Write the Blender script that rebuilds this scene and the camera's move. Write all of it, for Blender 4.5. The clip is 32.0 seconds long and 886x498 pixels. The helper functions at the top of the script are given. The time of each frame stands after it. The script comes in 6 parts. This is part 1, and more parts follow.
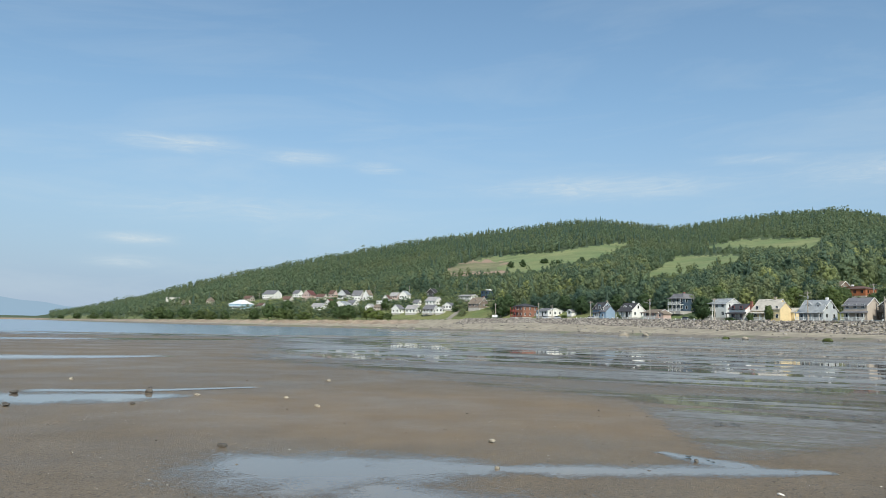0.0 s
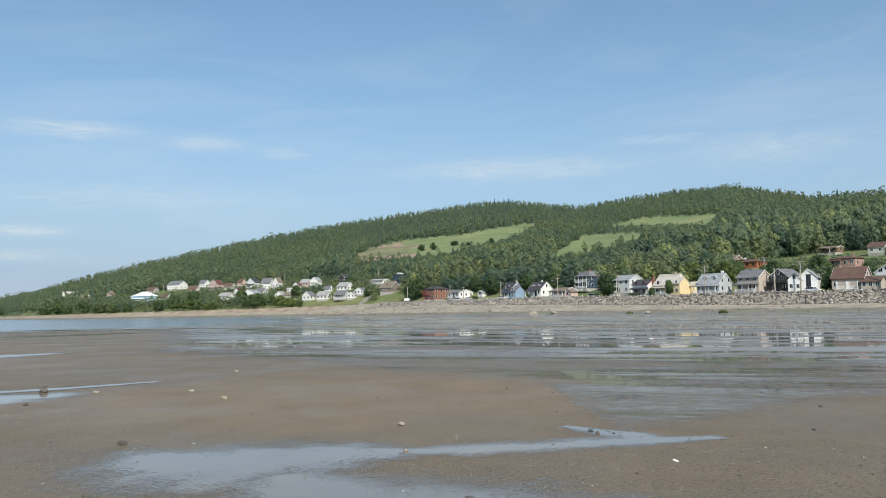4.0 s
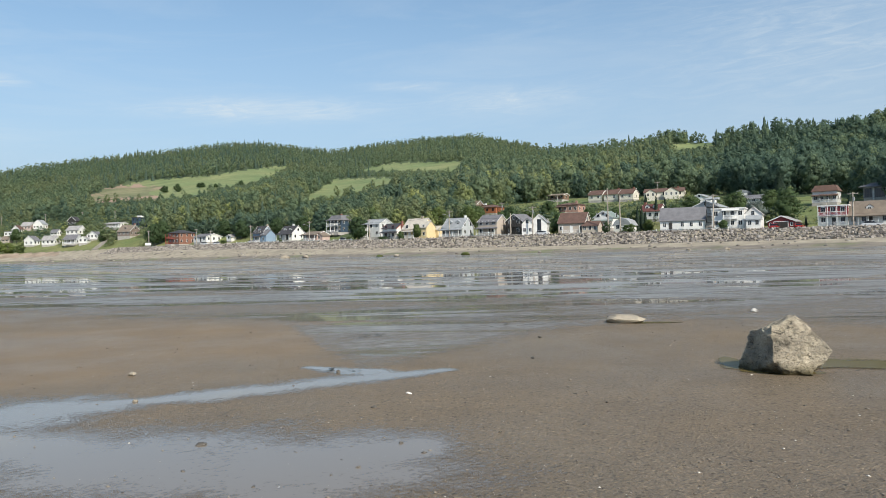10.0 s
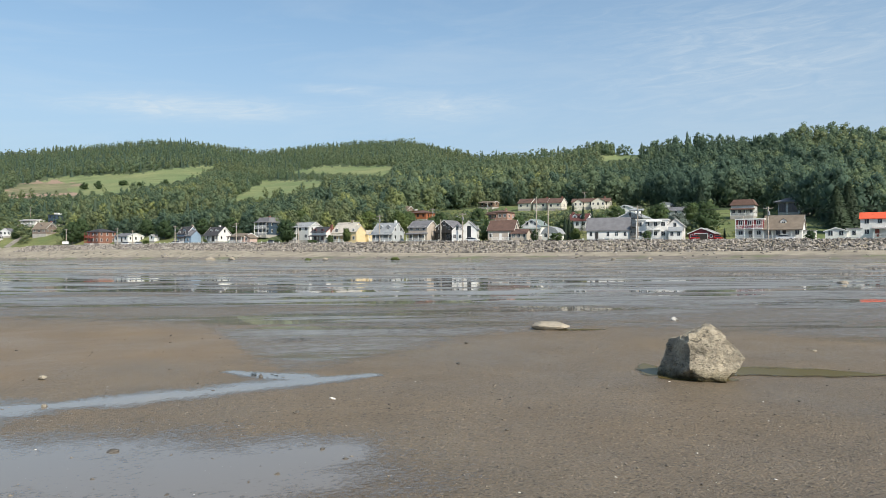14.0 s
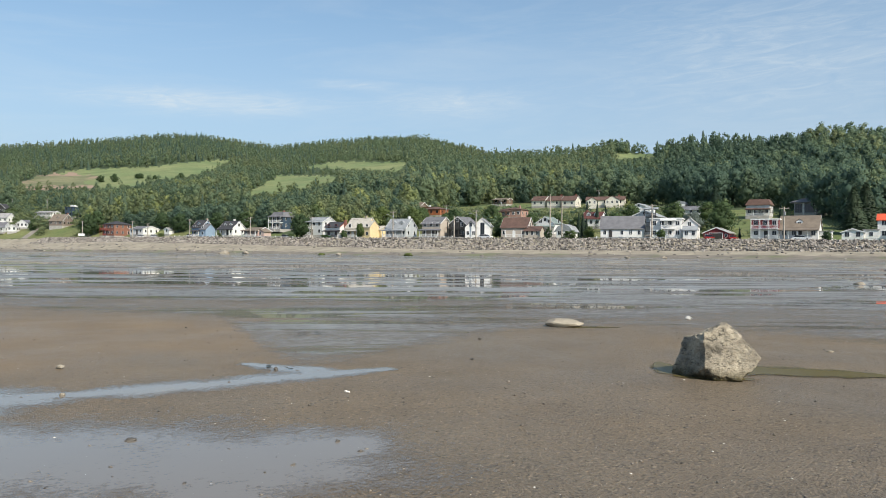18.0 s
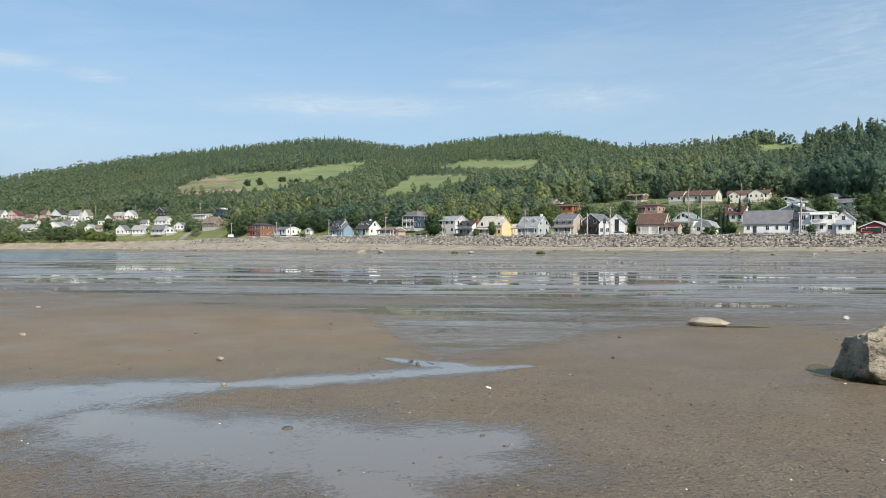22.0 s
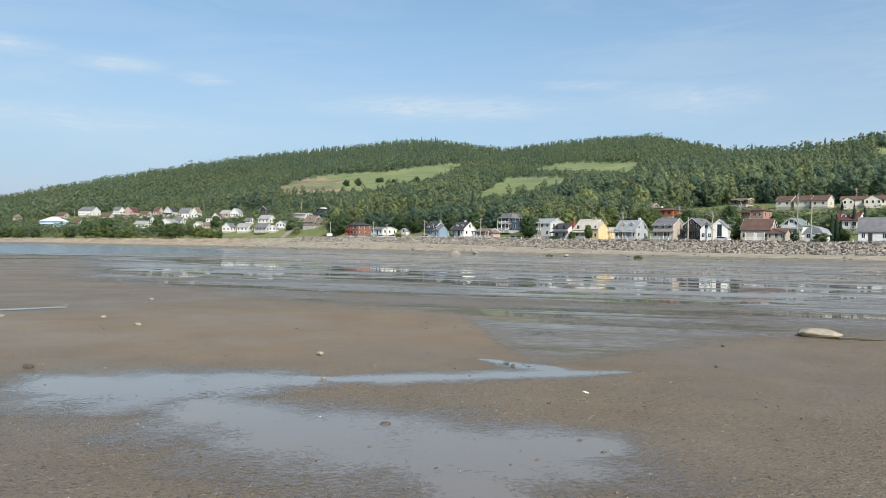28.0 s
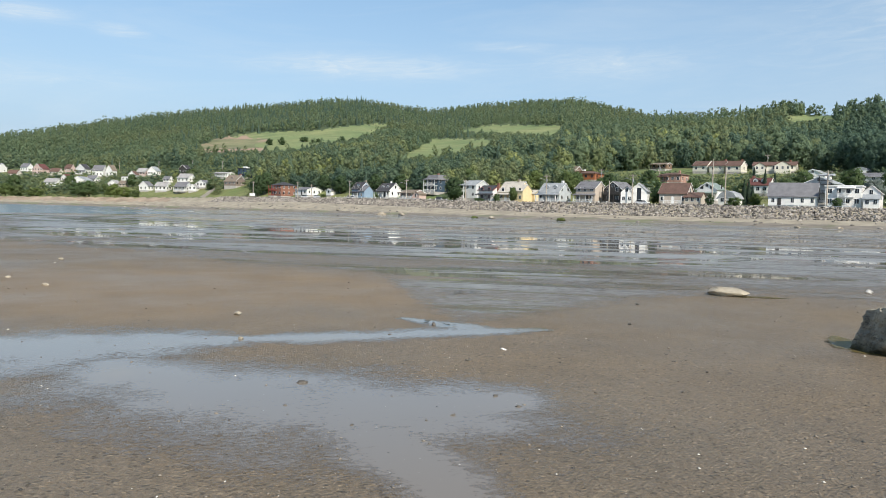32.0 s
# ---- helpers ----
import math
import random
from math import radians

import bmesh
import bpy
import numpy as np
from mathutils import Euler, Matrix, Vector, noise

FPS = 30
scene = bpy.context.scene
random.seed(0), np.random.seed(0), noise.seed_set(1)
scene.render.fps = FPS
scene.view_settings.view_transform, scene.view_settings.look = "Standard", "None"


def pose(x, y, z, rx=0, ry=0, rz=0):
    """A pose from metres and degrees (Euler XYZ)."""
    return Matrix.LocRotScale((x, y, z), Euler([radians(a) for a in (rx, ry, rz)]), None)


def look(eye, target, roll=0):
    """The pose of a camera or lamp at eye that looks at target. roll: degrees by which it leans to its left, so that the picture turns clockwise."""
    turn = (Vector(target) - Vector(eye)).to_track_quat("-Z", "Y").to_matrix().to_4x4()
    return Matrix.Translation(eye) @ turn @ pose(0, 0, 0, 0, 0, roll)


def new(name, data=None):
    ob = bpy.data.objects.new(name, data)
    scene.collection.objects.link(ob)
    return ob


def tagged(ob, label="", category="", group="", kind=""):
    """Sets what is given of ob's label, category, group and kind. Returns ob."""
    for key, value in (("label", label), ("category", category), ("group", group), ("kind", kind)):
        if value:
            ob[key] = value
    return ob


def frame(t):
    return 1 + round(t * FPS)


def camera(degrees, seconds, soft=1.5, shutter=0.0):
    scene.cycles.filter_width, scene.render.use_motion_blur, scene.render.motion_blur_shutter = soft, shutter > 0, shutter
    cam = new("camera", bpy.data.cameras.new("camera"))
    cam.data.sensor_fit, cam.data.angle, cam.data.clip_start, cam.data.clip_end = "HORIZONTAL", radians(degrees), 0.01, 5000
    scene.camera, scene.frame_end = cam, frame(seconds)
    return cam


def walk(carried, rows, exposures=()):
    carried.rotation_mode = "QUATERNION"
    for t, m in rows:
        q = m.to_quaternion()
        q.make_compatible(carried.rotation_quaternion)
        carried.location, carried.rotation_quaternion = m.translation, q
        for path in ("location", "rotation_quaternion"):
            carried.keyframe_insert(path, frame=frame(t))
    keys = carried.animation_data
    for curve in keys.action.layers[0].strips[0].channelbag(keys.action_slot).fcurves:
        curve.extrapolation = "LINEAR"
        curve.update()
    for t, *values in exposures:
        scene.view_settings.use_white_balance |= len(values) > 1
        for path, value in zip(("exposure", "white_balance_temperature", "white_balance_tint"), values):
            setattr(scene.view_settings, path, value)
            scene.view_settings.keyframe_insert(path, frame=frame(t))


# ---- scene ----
cam = camera(58.9, 32.0, soft=0.6)
PATH = [
    (0, (0.116, -0.582, 1.575), (0.123, 1.408, 1.773), 1.2),
    (0.5, (0.138, -0.604, 1.58), (0.164, 1.386, 1.781), 0.9),
    (1, (0.146, -0.575, 1.58), (0.194, 1.415, 1.779), 0.4),
    (1.5, (0.168, -0.556, 1.572), (0.249, 1.433, 1.762), 0.0),
    (2, (0.166, -0.571, 1.576), (0.283, 1.418, 1.755), -0.4),
    (2.5, (0.173, -0.57, 1.578), (0.318, 1.418, 1.749), -0.7),
    (4.5, (0.22, -0.608, 1.583), (0.53, 1.362, 1.732), -1.0),
    (5, (0.241, -0.599, 1.573), (0.649, 1.354, 1.708), -1.2),
    (5.5, (0.246, -0.603, 1.567), (0.704, 1.34, 1.684), -1.3),
    (6, (0.252, -0.608, 1.564), (0.747, 1.327, 1.666), -1.2),
    (6.5, (0.262, -0.603, 1.566), (0.822, 1.315, 1.649), -1.3),
    (7, (0.288, -0.592, 1.556), (0.917, 1.305, 1.62), -1.3),
    (7.5, (0.295, -0.587, 1.555), (0.966, 1.296, 1.601), -1.3),
    (8, (0.302, -0.583, 1.554), (1.006, 1.289, 1.587), -1.2),
    (8.5, (0.307, -0.583, 1.555), (1.037, 1.279, 1.577), -1.3),
    (9, (0.322, -0.578, 1.555), (1.089, 1.269, 1.57), -1.3),
    (9.5, (0.335, -0.586, 1.552), (1.137, 1.247, 1.557), -1.3),
    (10, (0.339, -0.603, 1.554), (1.172, 1.215, 1.556), -1.4),
    (10.5, (0.354, -0.616, 1.551), (1.22, 1.187, 1.551), -1.4),
    (11, (0.351, -0.619, 1.558), (1.245, 1.17, 1.56), -1.3),
    (11.5, (0.345, -0.611, 1.556), (1.26, 1.168, 1.56), -1.2),
    (12, (0.346, -0.616, 1.554), (1.277, 1.154, 1.562), -1.2),
    (12.5, (0.345, -0.616, 1.555), (1.288, 1.148, 1.565), -1.1),
    (13, (0.366, -0.602, 1.562), (1.328, 1.151, 1.576), -0.9),
    (13.5, (0.37, -0.606, 1.551), (1.348, 1.138, 1.564), -0.6),
    (14, (0.372, -0.603, 1.55), (1.364, 1.134, 1.563), -0.3),
    (14.5, (0.369, -0.596, 1.548), (1.365, 1.138, 1.559), -0.0),
    (16.5, (0.38, -0.623, 1.542), (1.37, 1.114, 1.567), 0.1),
    (17, (0.364, -0.603, 1.541), (1.353, 1.136, 1.558), 0.3),
    (17.5, (0.356, -0.588, 1.528), (1.332, 1.158, 1.539), 0.3),
    (18, (0.34, -0.594, 1.534), (1.303, 1.159, 1.538), 0.4),
    (18.5, (0.341, -0.598, 1.536), (1.288, 1.163, 1.541), 0.5),
    (19, (0.326, -0.609, 1.545), (1.251, 1.165, 1.555), 0.5),
    (19.5, (0.325, -0.605, 1.536), (1.223, 1.182, 1.551), 0.4),
    (20, (0.315, -0.593, 1.539), (1.187, 1.207, 1.556), 0.4),
    (20.5, (0.293, -0.587, 1.558), (1.086, 1.248, 1.588), -0.1),
    (21, (0.278, -0.557, 1.523), (0.986, 1.313, 1.545), -0.3),
    (21.5, (0.26, -0.588, 1.517), (0.938, 1.294, 1.524), -0.2),
    (22, (0.247, -0.588, 1.523), (0.904, 1.301, 1.521), 0.0),
    (22.5, (0.25, -0.565, 1.517), (0.888, 1.33, 1.509), 0.2),
    (23, (0.236, -0.571, 1.534), (0.853, 1.332, 1.53), 0.3),
    (23.5, (0.216, -0.551, 1.54), (0.786, 1.366, 1.54), -0.0),
    (24, (0.206, -0.553, 1.521), (0.733, 1.376, 1.519), 0.1),
    (24.5, (0.209, -0.555, 1.53), (0.718, 1.379, 1.529), 0.2),
    (25, (0.214, -0.558, 1.539), (0.704, 1.381, 1.548), 0.2),
    (25.5, (0.219, -0.572, 1.547), (0.696, 1.37, 1.568), 0.0),
    (27.5, (0.201, -0.553, 1.511), (0.622, 1.402, 1.519), 0.9),
    (28, (0.206, -0.573, 1.512), (0.632, 1.382, 1.512), 1.1),
    (28.5, (0.224, -0.56, 1.495), (0.667, 1.39, 1.477), 1.2),
    (29, (0.232, -0.558, 1.493), (0.693, 1.388, 1.461), 1.2),
    (29.5, (0.243, -0.559, 1.488), (0.72, 1.382, 1.443), 1.2),
    (30, (0.261, -0.562, 1.482), (0.77, 1.371, 1.425), 1.3),
    (30.5, (0.265, -0.56, 1.478), (0.809, 1.363, 1.411), 1.4),
    (31, (0.282, -0.55, 1.486), (0.852, 1.366, 1.411), 1.4),
    (31.5, (0.27, -0.562, 1.476), (0.863, 1.346, 1.389), 1.6),
    (32, (0.276, -0.552, 1.48), (0.886, 1.351, 1.386), 1.5),
]
walk(cam, [(t, look(eye, target, roll)) for t, eye, target, roll in PATH],
     exposures=[(0, -0.02, 6380, 7), (2.5, 0.0, 6400, 8), (6, 0.08, 6480, 9), (9, 0.13, 6620, 10), (17, 0.15, 6700, 10), (23, 0.13, 6580, 10), (28, 0.15, 6580, 10), (32, 0.22, 6620, 10)])

# ---------------------------------------------------------------- light
SUN_BEARING, SUN_HEIGHT = 172.0, 40.0        # degrees clockwise from +y, degrees above the horizon
world = bpy.data.worlds.new("world")
scene.world = world
world.use_nodes = True


def nodes_of(tree):
    tree.nodes.clear()
    n, l = tree.nodes, tree.links

    def add(kind, **kw):
        node = n.new(kind)
        for key, value in kw.items():
            if key == "ins":
                for k, v in value.items():
                    if isinstance(v, bpy.types.NodeSocket):
                        l.new(v, node.inputs[k])
                    else:
                        node.inputs[k].default_value = v
            else:
                setattr(node, key, value)
        return node

    return add


def math_node(add, op, a, b=0.0, clamp=False):
    return add("ShaderNodeMath", operation=op, use_clamp=clamp, ins={0: a, 1: b}).outputs[0]


def ramp(add, fac, stops, mode="LINEAR"):
    node = add("ShaderNodeValToRGB", ins={0: fac})
    node.color_ramp.interpolation = mode
    els = node.color_ramp.elements
    while len(els) < len(stops):
        els.new(0.5)
    for e, (p, c) in zip(els, stops):
        e.position, e.color = p, (*c, 1) if len(c) == 3 else c
    return node.outputs[0]


def grey(v):
    return (v, v, v)


def noise_of(add, co, scale, detail=4.0, rough=0.55, stretch=None, distortion=0.0):
    if stretch:
        co = add("ShaderNodeMapping", ins={0: co, 3: stretch}).outputs[0]
    return add("ShaderNodeTexNoise", ins={0: co, "Scale": scale, "Detail": detail, "Roughness": rough, "Distortion": distortion}).outputs[0]


# wisps of cirrus: bearing, height, half width and half height in degrees, thickness
WISPS = [(-19.0, 12.3, 3.6, 0.55, 0.55), (-10.2, 11.9, 2.6, 0.45, 0.5), (-4.6, 11.4, 1.4, 0.35, 0.4), (-21.2, 5.6, 1.9, 0.32, 0.6), (-21.6, 4.0, 2.4, 0.35, 0.35),
         (11.6, 10.2, 7.5, 0.75, 0.5), (22.5, 11.8, 2.8, 0.3, 0.35), (29.5, 10.6, 4.5, 0.9, 0.4), (52.0, 13.0, 13.0, 4.5, 0.24), (-14.0, 8.0, 10.0, 0.9, 0.28)]


def build_sky():
    add = nodes_of(world.node_tree)
    sky = add("ShaderNodeTexSky", sky_type="NISHITA", sun_disc=False, sun_elevation=radians(SUN_HEIGHT),
              sun_rotation=radians(SUN_BEARING), altitude=0, air_density=1.0, dust_density=0.8, ozone_density=1.6)
    co = add("ShaderNodeTexCoord").outputs["Generated"]
    sep = add("ShaderNodeSeparateXYZ", ins={0: co})
    x, y, z = sep.outputs
    az = math_node(add, "ARCTAN2", x, y)
    el = math_node(add, "ARCSINE", z)
    place = add("ShaderNodeCombineXYZ", ins={0: math_node(add, "MULTIPLY", az, 16.0), 1: math_node(add, "MULTIPLY", math_node(add, "ADD", el, math_node(add, "MULTIPLY", az, -0.05)), 95.0), 2: 0.0}).outputs[0]
    grain = noise_of(add, place, 1.0, 8, 0.66, None, 1.2)
    cover = None
    for a, e, wa, we, thick in WISPS:
        da = math_node(add, "DIVIDE", math_node(add, "SUBTRACT", az, radians(a)), radians(wa))
        de = math_node(add, "DIVIDE", math_node(add, "SUBTRACT", el, radians(e)), radians(we))
        q = math_node(add, "ADD", math_node(add, "POWER", math_node(add, "ABSOLUTE", da), 2.0), math_node(add, "POWER", math_node(add, "ABSOLUTE", de), 2.0))
        w = math_node(add, "MULTIPLY", math_node(add, "POWER", 2.718, math_node(add, "MULTIPLY", q, -0.9)), thick)
        cover = w if cover is None else math_node(add, "ADD", cover, w)
    cover = math_node(add, "MULTIPLY", cover, ramp(add, grain, [(0.28, grey(0.25)), (0.50, grey(0.85)), (0.70, grey(1.7))]), True)
    thin = math_node(add, "MULTIPLY", ramp(add, noise_of(add, place, 0.16, 7, 0.62, None, 0.6), [(0.47, grey(0)), (0.72, grey(0.3))]),
                     ramp(add, z, [(0.0, grey(1)), (0.3, grey(0.5)), (0.6, grey(0))]))
    cover = math_node(add, "MAXIMUM", cover, thin)
    veil = ramp(add, z, [(0.0, grey(0.93)), (0.05, grey(0.86)), (0.14, grey(0.58)), (0.28, grey(0.24)), (0.55, grey(0.04))])
    hazy = add("ShaderNodeMix", data_type="RGBA", ins={0: veil, 6: sky.outputs[0], 7: (3.52, 3.58, 4.72, 1)})
    mixed = add("ShaderNodeMix", data_type="RGBA", ins={0: cover, 6: hazy.outputs[2], 7: (6.2, 5.6, 5.8, 1)})
    tinted = add("ShaderNodeMix", data_type="RGBA", blend_type="MULTIPLY", ins={0: 1.0, 6: mixed.outputs[2], 7: (0.80, 0.98, 1.0, 1)})
    back = add("ShaderNodeBackground", ins={0: tinted.outputs[2], 1: 0.135})
    add("ShaderNodeOutputWorld", ins={0: back.outputs[0]})


build_sky()
sun = new("sun", bpy.data.lights.new("sun", "SUN"))
sun.data.energy, sun.data.angle, sun.data.color = 4.9, radians(0.53), (1.0, 0.93, 0.83)
_b, _h = radians(SUN_BEARING), radians(SUN_HEIGHT)
SUN_WAY = Vector((math.sin(_b) * math.cos(_h), math.cos(_b) * math.cos(_h), math.sin(_h)))
sun.matrix_world = look(SUN_WAY * 300, (0, 0, 0))

# ---------------------------------------------------------------- materials
MATS = {}


def principled(name, colour_of, rough=0.8, bump_of=None, metal=0.0, spec=0.5, strength=0.4, dist=0.02):
    """colour_of(add, position) gives a colour socket or a colour; bump_of the same way gives a height socket."""
    m = bpy.data.materials.new(name)
    m.use_nodes = True
    add = nodes_of(m.node_tree)
    pos = add("ShaderNodeNewGeometry").outputs["Position"]
    obj = add("ShaderNodeTexCoord").outputs["Object"]
    col = colour_of(add, pos, obj)
    r = rough(add, pos, obj) if callable(rough) else rough
    ins = {"Base Color": col if isinstance(col, bpy.types.NodeSocket) else (*col, 1), "Roughness": r, "Metallic": metal, "Specular IOR Level": spec}
    if bump_of:
        ins["Normal"] = add("ShaderNodeBump", ins={"Height": bump_of(add, pos, obj), "Strength": strength, "Distance": dist}).outputs[0]
    bsdf = add("ShaderNodeBsdfPrincipled", ins=ins)
    add("ShaderNodeOutputMaterial", ins={0: bsdf.outputs[0]})
    MATS[name] = m
    return m


def mix(add, fac, a, b, kind="MIX"):
    ins = {0: fac}
    for k, v in ((6, a), (7, b)):
        ins[k] = v if isinstance(v, bpy.types.NodeSocket) else (*v, 1)
    return add("ShaderNodeMix", data_type="RGBA", blend_type=kind, ins=ins).outputs[2]


def worn(colour, amount=0.18, scale=0.9):
    """A paint or stone colour with stains at two scales."""
    dark = tuple(c * (1 - amount) for c in colour)
    light = tuple(min(1, c * (1 + amount * 0.5)) for c in colour)

    def build(add, pos, obj):
        a = ramp(add, noise_of(add, pos, scale, 5), [(0.32, dark), (0.68, light)])
        b = ramp(add, noise_of(add, pos, scale * 9, 3), [(0.3, grey(0.86)), (0.65, grey(1.0))])
        return mix(add, 0.8, a, b, "MULTIPLY")

    return build


def lap_boards(add, pos, obj):
    """Horizontal lap siding, a board every 0.2 m."""
    z = add("ShaderNodeSeparateXYZ", ins={0: obj}).outputs[2]
    return math_node(add, "FRACT", math_node(add, "MULTIPLY", z, 5.0))


def shingles(add, pos, obj):
    z = add("ShaderNodeSeparateXYZ", ins={0: obj}).outputs[2]
    rows = math_node(add, "FRACT", math_node(add, "MULTIPLY", z, 7.0))
    return math_node(add, "ADD", rows, noise_of(add, pos, 8.0, 2))


def siding(name, colour):
    return principled(name, worn(colour, 0.10, 0.5), 0.55, lap_boards, strength=0.35, dist=0.02)


def roofing(name, colour):
    return principled(name, worn(colour, 0.22, 0.7), 0.85, shingles, strength=0.5, dist=0.02)


siding("white_siding", (0.80, 0.79, 0.76))
siding("cream_siding", (0.70, 0.66, 0.57))
siding("yellow_siding", (0.78, 0.62, 0.36))
siding("grey_siding", (0.46, 0.49, 0.50))
siding("light_grey_siding", (0.62, 0.63, 0.62))
siding("beige_siding", (0.50, 0.43, 0.36))
siding("pink_siding", (0.55, 0.41, 0.36))
siding("blue_siding", (0.27, 0.37, 0.48))
siding("sky_siding", (0.38, 0.55, 0.66))
siding("navy_siding", (0.045, 0.075, 0.11))
siding("red_siding", (0.20, 0.03, 0.035))
siding("orange_siding", (0.36, 0.125, 0.055))
siding("dark_siding", (0.045, 0.042, 0.04))
siding("slate_siding", (0.32, 0.33, 0.34))
siding("umber_siding", (0.23, 0.18, 0.15))
siding("brown_siding", (0.20, 0.13, 0.09))
roofing("grey_roof", (0.17, 0.17, 0.18))
roofing("pale_roof", (0.34, 0.33, 0.32))
roofing("cream_roof", (0.52, 0.48, 0.41))
roofing("silver_roof", (0.31, 0.33, 0.34))
roofing("black_roof", (0.055, 0.055, 0.06))
roofing("brown_roof", (0.135, 0.08, 0.062))
roofing("tan_roof", (0.21, 0.17, 0.13))
roofing("red_roof", (0.135, 0.052, 0.045))
roofing("vermilion_roof", (0.80, 0.12, 0.05))
roofing("green_roof", (0.20, 0.25, 0.23))
principled("white_trim", worn((0.80, 0.80, 0.78), 0.08, 2.0), 0.45)
principled("dark_trim", worn((0.05, 0.045, 0.04), 0.2, 2.0), 0.5)
principled("red_trim", worn((0.30, 0.07, 0.05), 0.2, 2.0), 0.5)
principled("concrete", worn((0.42, 0.40, 0.37), 0.2, 0.8), 0.85)
principled("asphalt", worn((0.055, 0.054, 0.053), 0.2, 0.5), 0.85)
principled("gravel", worn((0.30, 0.27, 0.23), 0.25, 0.6), 0.9)
principled("chimney_brick", worn((0.27, 0.12, 0.09), 0.3, 3.0), 0.85)
principled("pane_glass", lambda a, p, o: (0.015, 0.02, 0.025), 0.06, spec=0.6)
principled("pole_wood", worn((0.42, 0.37, 0.31), 0.25, 2.0), 0.85)
principled("pole_metal", worn((0.42, 0.43, 0.43), 0.1, 2.0), 0.45, metal=0.6)
principled("wire_black", lambda a, p, o: (0.02, 0.02, 0.02), 0.6)
principled("car_white", worn((0.75, 0.75, 0.75), 0.04, 1.0), 0.25)
principled("car_red", worn((0.36, 0.02, 0.02), 0.06, 1.0), 0.25)
principled("car_grey", worn((0.16, 0.17, 0.18), 0.06, 1.0), 0.25)
principled("car_blue", worn((0.10, 0.25, 0.45), 0.06, 1.0), 0.3)
principled("tyre", worn((0.02, 0.02, 0.02), 0.2, 5.0), 0.8)
principled("orange_brick", worn((0.27, 0.125, 0.085), 0.25, 1.2), 0.85,
           lambda a, p, o: a("ShaderNodeTexBrick", ins={0: a("ShaderNodeMapping", ins={0: o, 2: (radians(90), 0, 0)}).outputs[0], "Scale": 4.0}).outputs["Fac"])
principled("pink_brick", worn((0.40, 0.24, 0.19), 0.25, 1.2), 0.85)


def leafy(name, lo, hi, tint=True):
    """Foliage: a colour per tree from the mesh's own tint (species, and haze in the far woods), mottled leaf by leaf.
    """

    def build(add, pos, obj):
        t = add("ShaderNodeAttribute", attribute_name="tint").outputs["Fac"] if tint else noise_of(add, pos, 0.12, 3)
        mid = tuple((p + q) / 2 for p, q in zip(lo, hi))
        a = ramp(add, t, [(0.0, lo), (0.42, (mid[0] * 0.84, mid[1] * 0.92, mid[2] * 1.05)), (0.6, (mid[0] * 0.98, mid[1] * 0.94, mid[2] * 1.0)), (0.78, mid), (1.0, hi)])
        isl = add("ShaderNodeNewGeometry").outputs["Random Per Island"]
        return mix(add, 1.0, a, ramp(add, isl, [(0.0, grey(0.90)), (1.0, grey(1.08))]), "MULTIPLY")

    m = principled(name, build, 0.65, spec=0.25)
    # light that passes through the leaves
    tree_, out = m.node_tree, next(n for n in m.node_tree.nodes if n.type == "OUTPUT_MATERIAL")
    bsdf = next(n for n in tree_.nodes if n.type == "BSDF_PRINCIPLED")
    thin, both = tree_.nodes.new("ShaderNodeBsdfTranslucent"), tree_.nodes.new("ShaderNodeMixShader")
    tree_.links.new(bsdf.inputs["Base Color"].links[0].from_socket, thin.inputs[0])
    both.inputs[0].default_value = 0.5
    tree_.links.new(bsdf.outputs[0], both.inputs[1])
    tree_.links.new(thin.outputs[0], both.inputs[2])
    tree_.links.new(both.outputs[0], out.inputs[0])
    return m


# broadleaf and needles carry the hillside's haze as a lightened base colour
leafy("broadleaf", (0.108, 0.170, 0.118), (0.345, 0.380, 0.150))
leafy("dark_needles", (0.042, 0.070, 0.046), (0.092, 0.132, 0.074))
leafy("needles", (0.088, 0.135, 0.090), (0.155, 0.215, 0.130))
leafy("near_leaves", (0.062, 0.105, 0.050), (0.185, 0.235, 0.068))
leafy("silver_leaves", (0.15, 0.19, 0.15), (0.25, 0.29, 0.23))
principled("bark", worn((0.13, 0.10, 0.075), 0.35, 3.0), 0.9)


def bank_mask(add, pos):
    """A low smooth bank of warmer sand between the long pool and the wet middle of the flats."""
    off = add("ShaderNodeVectorMath", operation="SUBTRACT", ins={0: pos, 1: (0.2, 14.6, 0.0)}).outputs[0]
    off = add("ShaderNodeVectorMath", operation="MULTIPLY", ins={0: off, 1: (0.135, 0.185, 0.0)}).outputs[0]
    far = add("ShaderNodeVectorMath", operation="LENGTH", ins={0: off}).outputs["Value"]
    far = math_node(add, "ADD", far, math_node(add, "MULTIPLY", math_node(add, "SUBTRACT", noise_of(add, pos, 0.5, 4), 0.5), 0.9))
    return ramp(add, far, [(0.55, grey(1)), (1.0, grey(0))])


